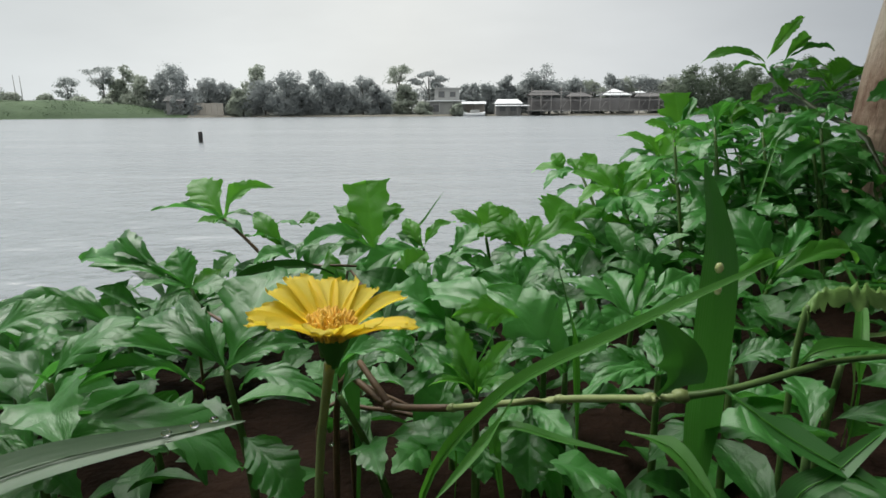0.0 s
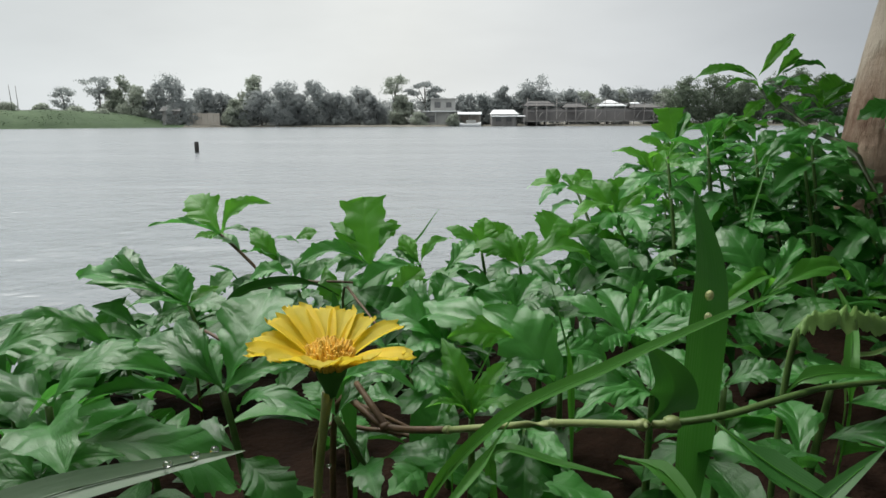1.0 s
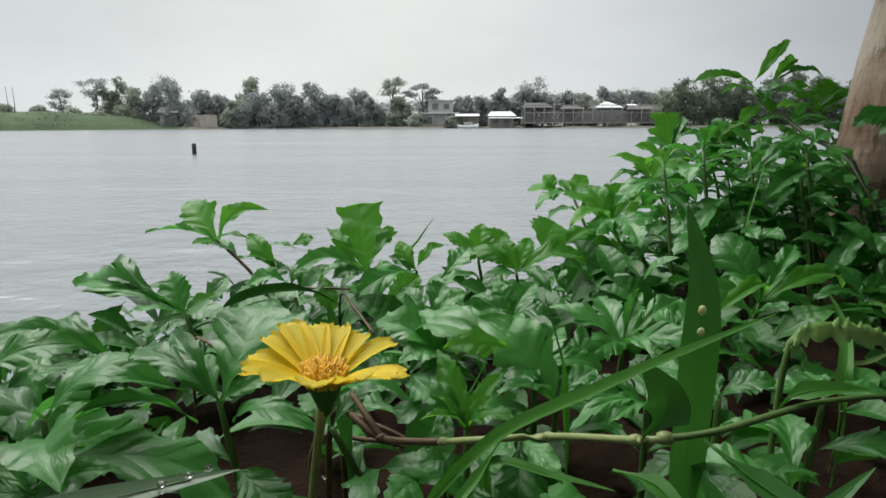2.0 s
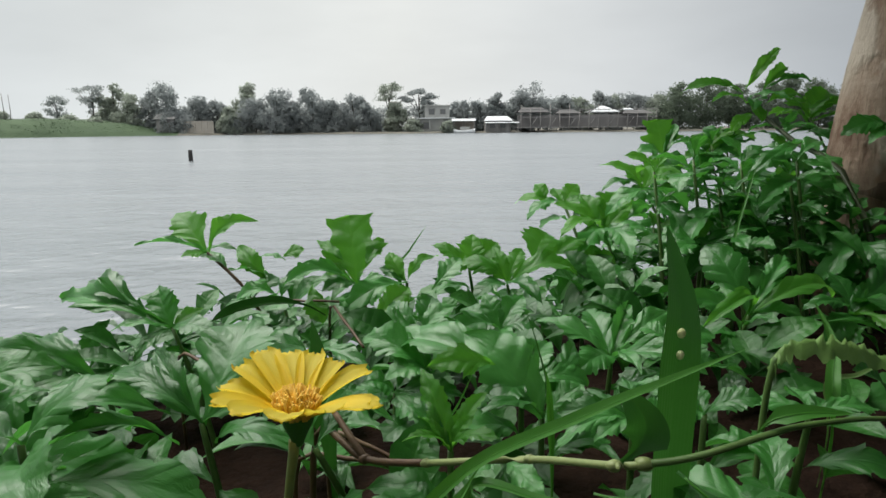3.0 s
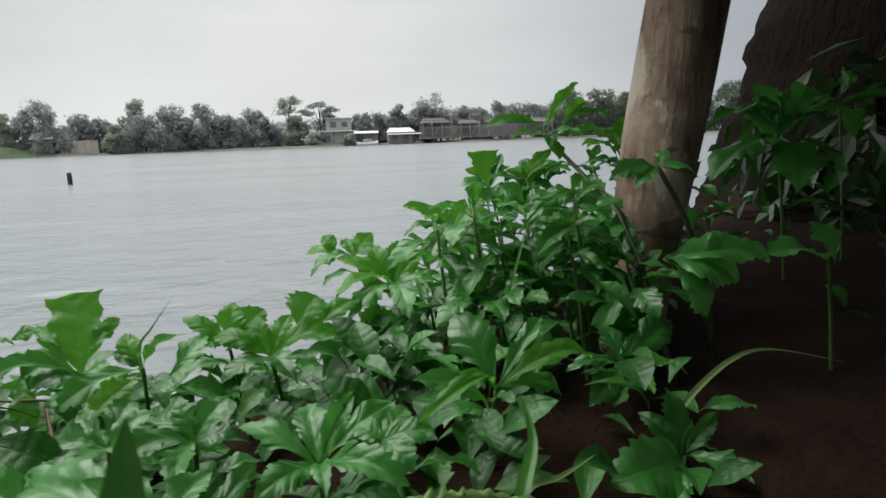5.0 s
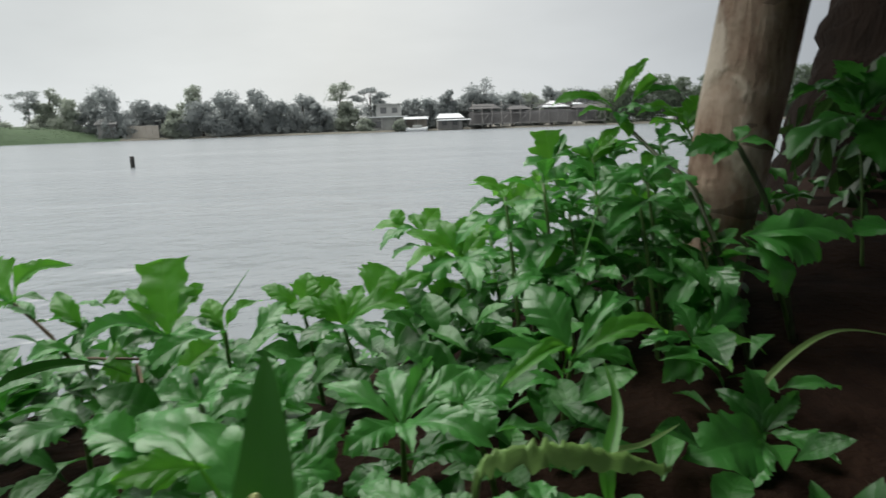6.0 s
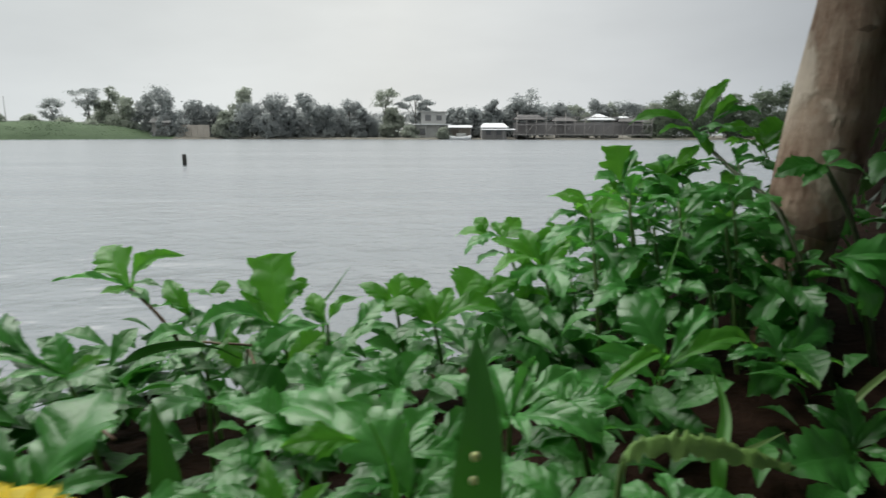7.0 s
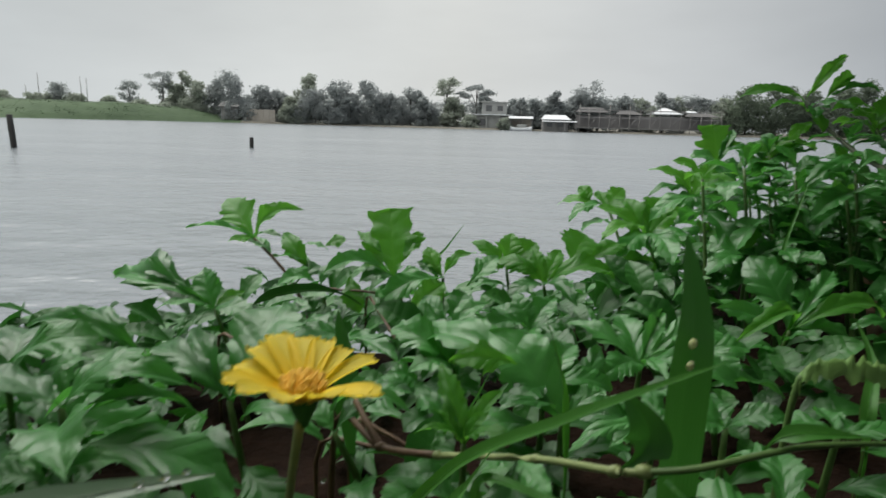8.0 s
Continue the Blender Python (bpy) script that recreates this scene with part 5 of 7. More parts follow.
bm = bmesh.new()
uvl = bm.loops.layers.uv.new("UVMap")
rnd = random.Random(5)
made = 0
while made < 6000:
    if made < 3000:
        x, y = rnd.uniform(-0.75, 1.1), rnd.uniform(-0.25, 1.25)
    else:
        x = rnd.uniform(-2.6, 1.6)
        y = shore(x) - rnd.uniform(-0.1, 0.9)
        if -0.6 < x < 1.0 and y > -0.2:
            continue
    d = (shore(x) - y) / 1.28
    if d < -0.10 or d > 0.75:
        continue
    dark = (0.2 < x < 0.75 and y < 0.62 - 0.3 * (x - 0.2)) or (y < 0.2 and -0.10 < x < 0.03) or (x > 0.09 and y < 0.32)
    if x > 0.30 and x > 0.62 * y + 0.06 and rnd.random() < 0.95:
        continue
    if dark and rnd.random() < (0.6 if y < 0.26 and x < 0.12 else 0.88):
        continue
    if x < 0.12 and y < 0.45 and shore(x) - y > 0.16 and rnd.random() < 0.7:
        continue
    if -0.115 < x < -0.03 and 0.30 < y < 0.42 and rnd.random() < 0.8:
        continue
    near = math.hypot(x - 0.05, y)
    if near < 0.10:
        continue
    g = ground(x, y) if d > 0.02 else ground(x, y) * 0.4 + 0.72 * 0.6
    h = rnd.uniform(0.0, 0.040) if y < 0.3 else rnd.uniform(0.0, 0.060)
    if x > 0.15 and y > 0.5:
        h *= 1.5
    if -0.1 < d < 0.12 and y > 0.25:
        if rnd.random() < (0.15 if x < -0.02 else 0.5):
            continue
        h = rnd.uniform(0.0, 0.045 if x > -0.02 else 0.055)
    if near < 0.17:
        h *= 0.5
    az, el = rnd.uniform(0, 6.283), rnd.uniform(-0.3, 0.8)
    size = rnd.uniform(0.024, 0.040)
    base = Vector((x, y, g + h))
    tip = base + Vector((math.cos(az) * math.cos(el), math.sin(az) * math.cos(el), math.sin(el))) * size
    low_leaf(bm, uvl, base, tip, size * rnd.uniform(0.42, 0.6), rnd.uniform(-25, 25), rnd.choice((0, 1, 1)))
    made += 1
me = bpy.data.meshes.new("daisy_undergrowth")
bm.to_mesh(me)
bm.free()
me.materials.append(SHADED_LEAF)
tagged(new("daisy_undergrowth", me), "dense mat of small daisy leaves, darkened in colour for shade", "ground cover", kind="stuff")


# ---- grass blades, runner, curled leaf ----
def blade(name, points, width, fold, material, label, face=(0, -0.3, 0.95), rooted=True):
    pts = glide(points, 22)
    p0 = pts[0]
    root = (p0.x, p0.y, min(p0.z, max(ground(p0.x, p0.y), p0.z - 0.15))) if rooted else tuple(p0)
    t = thing(name, root, label, "grass", "grass among the daisies")
    bm = bmesh.new()
    uv = bm.loops.layers.uv.new("UVMap")
    if p0.z - root[2] > 0.012:
        pts = glide([root, (root[0] * 0.5 + p0.x * 0.5 + 0.002, p0.y, (root[2] + p0.z) / 2)] + list(points), 30)
    rows = []
    n = len(pts)
    for i, p in enumerate(pts):
        s = i / (n - 1)
        d = (pts[min(i + 1, n - 1)] - pts[max(i - 1, 0)]).normalized()
        want = Vector(face)
        nrm = (want - d * want.dot(d)).normalized()
        x = d.cross(nrm)
        w = width * (0.14 + 0.86 * min(1, s / 0.42) ** 4) * max(0.03, 1 - max(0, (s - 0.5) / 0.5) ** (2.4 if width > 0.012 else 1.6))
        rows.append([(bm.verts.new(p + x * u * w / 2 + nrm * fold * w * (abs(u) - 0.4)), (u * 0.5 + 0.5, s)) for u in (-1, -0.55, -0.08, 0.08, 0.55, 1)])
    for r0, r1 in zip(rows, rows[1:]):
        for j in range(5):
            quad = (r0[j], r0[j + 1], r1[j + 1], r1[j])
            f = bm.faces.new([q[0] for q in quad])
            for loop, q in zip(f.loops, quad):
                loop[uv].uv = q[1]
    part("blade", bm, material, t)
    if 0.0024 < width < 0.0105:
        half = pts[2:-3]
        part("midrib", tube(bmesh.new(), half, [width * 0.045 * (1 - 0.7 * i / len(half)) for i in range(len(half))], 6), PALE_BLADE if material == PALE_BLADE else FRESH, t, "paler green midrib")
    return t


STRAP_LEAF = blade('broad_grass_leaf', [(0.0785, 0.152, 0.814), (0.0763, 0.1455, 0.852), (0.0775, 0.149, 0.872), (0.077, 0.160, 0.89)], 0.0146, 0.1, STRAP, 'broad dark green grass leaf with two pale spots', (0.42, -0.9, 0.1))
# a daisy leaf's shaded underside, built as a blade in darkened green
blade('broad_grass_leaf', [(-0.062, 0.412, 0.790), (-0.076, 0.408, 0.799), (-0.096, 0.402, 0.803), (-0.120, 0.404, 0.798), (-0.141, 0.414, 0.786)], 0.0150, 0.1, SHADED_UNDERSIDE, 'leaf arched over the bare soil edge, underside shade coloured in', (0.0, 0.62, 0.78), rooted=False)
blade('broad_grass_leaf', [(-0.0265, 0.213, 0.808), (-0.0272, 0.214, 0.820), (-0.029, 0.2155, 0.834), (-0.031, 0.217, 0.847)], 0.0108, 0.12, STRAP, 'short upright dark green leaf among daisy leaves', (0.35, -0.9, 0.2))
blade('grass_blade', [(0.0035, 0.118, 0.819), (0.0189, 0.107, 0.8491), (0.0385, 0.095, 0.8668), (0.0498, 0.086, 0.8772), (0.059, 0.08, 0.8847)], 0.0032, 0.3, FRESH, 'long arching bright green grass blade', (0, -0.5, 0.85))
blade('grass_blade', [(-0.0664, 0.07, 0.8493), (-0.0618, 0.078, 0.8488), (-0.0547, 0.088, 0.8477), (-0.0427, 0.098, 0.8461), (-0.0292, 0.105, 0.8456)], 0.0084, 0.16, PALE_BLADE, 'wide pale leaf blade with water drops', (0, -0.5, 0.85))
blade('grass_blade', [(0.058, 0.098, 0.855), (0.066, 0.09, 0.85), (0.078, 0.08, 0.845)], 0.006, 0.2, STRAP, 'grass blade bent down over the soil', (0.3, -0.6, 0.7), rooted=False)
blade('grass_blade', [(0.064, 0.085, 0.837), (0.071, 0.085, 0.847), (0.084, 0.09, 0.854)], 0.0055, 0.2, STRAP, 'dark grass blade close to the soil')
blade('grass_blade', [(0.0898, 0.1300, 0.8455), (0.0926, 0.1290, 0.8493), (0.1002, 0.1290, 0.8510), (0.1123, 0.1310, 0.8495)], 0.0044, 0.2, GRASS, 'green leaf sheath along the runner', (0, -0.6, 0.8), rooted=False)
blade('grass_blade', [(0.025, 0.17, 0.808), (0.045, 0.165, 0.807), (0.062, 0.16, 0.805)], 0.0039, 0.2, GRASS, 'pale thin grass blade lying over leaves')
blade('grass_blade', [(0.056, 0.145, 0.821), (0.066, 0.138, 0.82), (0.073, 0.125, 0.812)], 0.0062, 0.2, GRASS, 'curled grass blade under the runner', rooted=False)
blade('grass_blade', [(0.028, 0.145, 0.833), (0.018, 0.14, 0.82), (0.006, 0.13, 0.811)], 0.003, 0.3, GRASS, 'narrow grass blade growing from the runner', rooted=False)
blade('grass_blade', [(0.059, 0.136, 0.834), (0.064, 0.134, 0.841), (0.064, 0.133, 0.848), (0.058, 0.134, 0.856)], 0.0109, 0.25, STRAP, 'upright grass leaf sheathing the runner', (-0.3, -0.9, 0.2), rooted=False)
blade('grass_blade', [(-0.012, 0.445, 0.814), (-0.004, 0.45, 0.828), (0.008, 0.455, 0.845)], 0.0029, 0.3, GRASS, 'thin dark grass tip above the leaves')
blade('grass_blade', [(0.232, 0.44, 0.831), (0.244, 0.45, 0.865), (0.254, 0.46, 0.885)], 0.0024, 0.3, GRASS, 'thin pale grass stalk among the leaves')
blade('grass_blade', [(0.239, 0.5, 0.85), (0.24, 0.52, 0.876), (0.237, 0.53, 0.904)], 0.0028, 0.3, GRASS, 'thin pale grass stalk among the leaves')
blade('grass_blade', [(0.186, 0.25, 0.805), (0.202, 0.255, 0.807), (0.219, 0.26, 0.812)], 0.0037, 0.2, PALE, 'short pale dry grass blade')
blade('grass_blade', [(0.306, 0.34, 0.789), (0.339, 0.35, 0.808), (0.374, 0.36, 0.809), (0.426, 0.36, 0.796)], 0.0038, 0.3, PALE, 'thin pale grass blade arching in shade')
blade('grass_blade', [(0.181, 0.24, 0.807), (0.192, 0.26, 0.821), (0.191, 0.275, 0.836)], 0.0061, 0.2, GRASS, 'upright narrow grass leaf in shade')
blade('grass_blade', [(0.011, 0.21, 0.8), (0.021, 0.205, 0.816), (0.028, 0.2, 0.834)], 0.0026, 0.3, GRASS, 'thin grass shoot among the leaves')
blade('grass_blade', [(0.054, 0.2, 0.822), (0.049, 0.195, 0.843), (0.044, 0.19, 0.858)], 0.0028, 0.3, GRASS, 'thin upright grass shoot among the leaves')


# ---- pale spots on the broad grass leaf ----
def spot(parent, at, r):
    bm = bmesh.new()
    bmesh.ops.create_uvsphere(bm, u_segments=10, v_segments=6, radius=1, matrix=Matrix.Translation(at) @ Matrix.Diagonal((r, r * 0.55, r * 1.25, 1)))
    part("pale_spot", bm, PALE_SPOT, parent, "small pale yellow spot")


PALE_SPOT = leaf_material("pale_spot", (0.88, 0.95, 0.42), (0.91, 0.96, 0.48), (0.93, 0.97, 0.55), (0.93, 0.97, 0.45), 0.4, see=0.15, gloss=0.5, veins=0.0)
spot(STRAP_LEAF, (0.0760, 0.1438, 0.8654), 0.0011)
spot(STRAP_LEAF, (0.0756, 0.1427, 0.8601), 0.0010)

# ---- runner stem with nodes ----
runner = thing("runner_stem", (-0.03, 0.21, ground(-0.03, 0.21)), "jointed creeping runner stem, brown turning green", "plant")
RUN = [(-0.03, 0.21, 0.805), (-0.01, 0.192, 0.8053), (0.0111, 0.18, 0.8104), (0.0404, 0.155, 0.8254), (0.0564, 0.130, 0.8377), (0.0624, 0.127, 0.8397), (0.0734, 0.125, 0.8425), (0.0916, 0.128, 0.8462), (0.1024, 0.132, 0.8463), (0.1228, 0.138, 0.8447), (0.150, 0.148, 0.838)]
part("brown_stem", tube(bmesh.new(), glide([(-0.034, 0.214, ground(-0.034, 0.214) - 0.005)] + RUN[:3], 16), [0.00125] * 16, 9, 0.05), STEM_BROWN, runner, "woody brown stem")
part("green_stem", tube(bmesh.new(), glide(RUN[2:6], 24), [0.0011 - 0.0002 * i / 23 for i in range(24)], 9, 0.04), STEM_PALE, runner, "fresh green stem")
part("runner_tip", tube(bmesh.new(), glide(RUN[5:], 24), [0.0009 - 0.0003 * i / 23 for i in range(24)], 9, 0.04), STEM_GREEN, runner, "dark green growing tip")
for p, r in zip(RUN[1:6], (0.0019, 0.0015, 0.0014, 0.0016, 0.0018)):
    bm = bmesh.new()
    bmesh.ops.create_icosphere(bm, subdivisions=2, radius=r, matrix=Matrix.Translation(p) @ Matrix.Diagonal((1.3, 1, 1, 1)))
    for v in bm.verts:
        v.co += (v.co - Vector(p)) * 0.15 * noise.noise(v.co * 600)
    part("node", bm, STEM_PALE if p[0] > 0.0 else STEM_BROWN, runner, "swollen stem joint")
part("side_branch", tube(bmesh.new(), glide([(-0.01, 0.192, 0.8053), (-0.0155, 0.198, 0.8104), (-0.0219, 0.206, 0.8155)], 8), [0.0014, 0.0014, 0.0013, 0.0013, 0.0013, 0.0012, 0.0012, 0.0011], 8, 0.05), STEM_BROWN, runner, "short brown side branch")
for a, b in (((-0.03, 0.235, 0.79), (0.0, 0.225, 0.785)), ((-0.04, 0.22, 0.788), (0.002, 0.212, 0.79)), ((-0.06, 0.42, 0.792), (-0.03, 0.36, 0.785)), ((-0.10, 0.43, 0.79), (-0.05, 0.41, 0.80)), ((-0.13, 0.33, 0.79), (-0.09, 0.30, 0.79))):
    tw = thing("dry_twig", (a[0], a[1], ground(a[0], a[1])), "thin dry brown twig lying among the leaves", "twig", "dry twigs")
    part("twig", tube(bmesh.new(), glide([(a[0], a[1], ground(a[0], a[1])), a, ((a[0] + b[0]) / 2, (a[1] + b[1]) / 2, (a[2] + b[2]) / 2 + 0.003), b], 12), [0.0009] * 12, 6, 0.12), STEM_BROWN, tw)

# ---- curled, crinkled leaf on a thin stalk ----
curl = thing("curled_leaf", (0.124, 0.19, ground(0.124, 0.19)), "curled yellow-green crinkled leaf hanging on its stalk", "leaf")
CURL = glide([(0.1245, 0.187, 0.839), (0.128, 0.187, 0.845), (0.140, 0.189, 0.846), (0.152, 0.192, 0.8435), (0.17, 0.197, 0.836), (0.187, 0.2, 0.828)], 60)
bm = bmesh.new()
uv = bm.loops.layers.uv.new("UVMap")
rows = []
for i, p in enumerate(CURL):
    s = i / 59
    w = 0.0058 * math.sin(math.pi * min(1, 0.15 + s * 0.85)) ** 0.7 + 0.0006
    ruffle = 1.5 * noise.noise((s * 17, 0.5, 2)) + 0.12 * math.sin(s * 40 + 5 * math.sin(s * 13))
    row = []
    ruffle += 0.9 * noise.noise((s * 36, 3.5, 1))
    for u in (-1, -0.66, -0.33, 0, 0.33, 0.66, 1):
        side = 1 if u > 0 else -1
        drop = abs(u) ** 1.2 * w * (0.95 + 0.22 * ruffle * side)
        out = u * w * (0.50 + 0.35 * noise.noise((s * 16, u * 2, 5))) + 0.0012 * abs(u) * ruffle
        row.append(bm.verts.new(p + Vector((0.0005 * abs(u) * math.sin(s * 62 + 2 * side), out, 0.0016 - drop + 0.0030 * (1 - 0.5 * abs(u)) * noise.noise((s * 30, u * 3, 8)) + 0.0016 * noise.noise((s * 70, u * 5, 3))))))
    rows.append(row)
for i, (r0, r1) in enumerate(zip(rows, rows[1:])):
    for j in range(6):
        f = bm.faces.new((r0[j], r0[j + 1], r1[j + 1], r1[j]))
        for loop, q in zip(f.loops, ((j / 6, i / 59), ((j + 1) / 6, i / 59), ((j + 1) / 6, (i + 1) / 59), (j / 6, (i + 1) / 59))):
            loop[uv].uv = q
CURLED = leaf_material("curled_leaf_skin", (0.065, 0.18, 0.03), (0.115, 0.25, 0.05), (0.20, 0.34, 0.10), (0.13, 0.36, 0.045), 0.5, see=0.14, veins=1.0)
part("crinkled_blade", bm, CURLED, curl)
part("stalk", tube(bmesh.new(), glide([(0.124, 0.19, ground(0.124, 0.19) - 0.005), (0.1235, 0.189, 0.80), (0.124, 0.188, 0.83), (0.1255, 0.187, 0.842)], 14), [0.0011] * 14, 7), STEM_GREEN, curl, "thin green stalk")

# ---- the yellow flower ----
fx, fy, fz = -0.0140, 0.1163, 0.8572
flower = thing("daisy_flower", (-0.0187, 0.1145, ground(-0.0187, 0.1145)), "yellow creeping daisy flower open on a thin green stem", "flower")
TILT = Matrix.Translation((fx, fy, fz)) @ Matrix.Rotation(radians(0.5), 4, "X") @ Matrix.Rotation(radians(2), 4, "Y") @ Matrix.Scale(0.97, 4)
part("stem", tube(bmesh.new(), glide([(-0.0187, 0.1145, ground(-0.0187, 0.1145) - 0.005), (-0.0187, 0.1145, 0.80), (-0.0177, 0.1150, 0.83), (fx - 0.0008, fy, fz - 0.0047)], 16), [0.00092] * 13 + [0.0010, 0.0011, 0.0013], 10), STEM_PALE, flower, "thin pale green stem")
bm = bmesh.new()
prof = [(0.0011, -0.0058), (0.0014, -0.0046), (0.0021, -0.0028), (0.0030, -0.0008), (0.0036, 0.0014)]
rings = [[bm.verts.new(TILT @ Vector((math.cos(a) * r * (1 + 0.06 * math.cos(5 * a)), math.sin(a) * r * (1 + 0.06 * math.cos(5 * a)), z))) for a in np.linspace(0, 2 * math.pi, 20, endpoint=False)] for r, z in prof]
for r0, r1 in zip(rings, rings[1:]):
    for j in range(20):
        bm.faces.new((r0[j], r0[(j + 1) % 20], r1[(j + 1) % 20], r1[j]))
part("involucre", bm, STRAP, flower, "green cup under the petals")
rnd = random.Random(3)
# azimuth, length, width and lift of each ray
RAYS = [(-6, 0.0158, 0.0062, 15), (38, 0.0160, 0.0060, 24), (64, 0.0132, 0.0058, 27), (87, 0.0140, 0.0062, 29), (109, 0.0152, 0.0066, 30), (129, 0.0164, 0.0070, 29), (148, 0.0158, 0.0068, 24),
        (166, 0.0158, 0.0066, 19), (183, 0.0156, 0.0062, 14), (204, 0.0150, 0.0072, 21), (236, 0.0142, 0.0074, 27), (272, 0.0138, 0.0076, 29), (308, 0.0140, 0.0074, 27), (338, 0.0150, 0.0066, 20)]
for i, (a, size, wide, lift) in enumerate(RAYS):
    el = radians(lift)
    bm = bmesh.new()
    uv = bm.loops.layers.uv.new("UVMap")
    rows = []
    n = 14
    for k in range(n + 1):
        s = k / n
        w = wide * (0.34 + 0.66 * math.sin(math.pi * min(1, s * 0.60 + 0.04))) * (1 if s < 0.84 else 1 - 0.45 * ((s - 0.84) / 0.16) ** 2)
        row = []
        for j in range(9):
            u = j / 4 - 1
            notch = (0.10 * abs(math.sin(u * 1.5 * math.pi + 0.5 * math.pi)) + 0.03 * math.sin(i * 2.3 + u * 4)) if k == n else 0
            y = (s - notch - (0.06 * u * u if s > 0.8 else 0)) * size + 0.0030
            z = math.tan(el) * y + 0.0010 * math.sin(math.pi * s) - 0.0016 * s ** 3 * (0.5 + 0.5 * math.sin(i * 1.9)) + 0.0010 * u * u - 0.00022 * math.cos(u * 9.4)
            row.append((bm.verts.new(TILT @ Matrix.Rotation(radians(a - 90), 4, "Z") @ Vector((u * w / 2, y, z))), (u * 0.5 + 0.5, s)))
        rows.append(row)
    for r0, r1 in zip(rows, rows[1:]):
        for j in range(8):
            quad = (r0[j], r0[j + 1], r1[j + 1], r1[j])
            f = bm.faces.new([q[0] for q in quad])
            for loop, q in zip(f.loops, quad):
                loop[uv].uv = q[1]
    part("petal", bm, PETAL, flower)
bm = bmesh.new()
for k in range(150):
    r = 0.0046 * math.sqrt((k + 0.5) / 150)
    a = k * 2.39996
    h = 0.0032 + 0.0014 * (1 - (r / 0.0046) ** 2) + 0.0018 * rnd.random()
    bmesh.ops.create_cone(bm, cap_ends=True, segments=6, radius1=0.00036, radius2=0.0003, depth=h, matrix=TILT @ Matrix.Translation((math.cos(a) * r, math.sin(a) * r, h / 2 + 0.0012)) @ Matrix.Rotation(0.3 * math.cos(a) + rnd.uniform(-0.2, 0.2), 4, "Y") @ Matrix.Rotation(-0.3 * math.sin(a) + rnd.uniform(-0.2, 0.2), 4, "X"))
part("disc", bm, DISC, flower, "orange-yellow tufted disc")

# ---- water drops on leaves ----
for p in ((-0.0370, 0.1005, 0.8473), (-0.0411, 0.0980, 0.8470), (-0.03, 0.19, 0.792), (-0.0347, 0.1040, 0.8464)):
    bm = bmesh.new()
    bmesh.ops.create_uvsphere(bm, u_segments=12, v_segments=8, radius=0.0009, matrix=Matrix.Translation(p) @ Matrix.Diagonal((1, 1, 0.7, 1)))
    tagged(mesh_object("water_drop", bm, DROP), "clear water drop resting on a leaf", "water drop", "water drops")


# ---- the leaning trunk beside the bank ----
def bark_trunk(name, points, radii, material, label, category, sides=40, rough=0.03):
    base = points[0]
    t = thing(name, base, label, category)
    pts = glide(points, 70)
    bm = bmesh.new()
    rings = []
    for i, p in enumerate(pts):
        u = i / 69 * (len(radii) - 1)
        k = min(int(u), len(radii) - 2)
        r = radii[k] + (radii[k + 1] - radii[k]) * (u - k)
        rings.append([bm.verts.new(p + Vector((math.cos(a), math.sin(a), 0)) * r * (1 + rough * noise.noise((math.cos(a) * 1.5, math.sin(a) * 1.5, p.z * 6)) + rough * 0.6 * noise.noise((math.cos(a) * 6, math.sin(a) * 6, p.z * 25)))) for a in np.linspace(0, 2 * math.pi, sides, endpoint=False)])
    for r0, r1 in zip(rings, rings[1:]):
        for j in range(sides):
            bm.faces.new((r0[j], r0[(j + 1) % sides], r1[(j + 1) % sides], r1[j]))
    bm.faces.new(rings[-1])
    part("trunk", bm, material, t)
    return t


lean = bark_trunk("leaning_tree", [(0.352, 0.519, 0.681), (0.369, 0.519, 0.827), (0.389, 0.519, 0.955), (0.457, 0.519, 1.356), (0.557, 0.538, 1.995), (0.73, 0.602, 2.998)], [0.027, 0.0265, 0.0325, 0.0325, 0.031, 0.028], BARK, "leaning pale brown trunk with peeling bark patches", "tree")
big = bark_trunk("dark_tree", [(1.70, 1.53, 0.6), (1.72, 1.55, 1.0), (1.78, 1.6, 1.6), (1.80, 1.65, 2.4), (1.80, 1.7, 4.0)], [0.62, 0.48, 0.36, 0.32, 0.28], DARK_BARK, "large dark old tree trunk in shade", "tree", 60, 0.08)


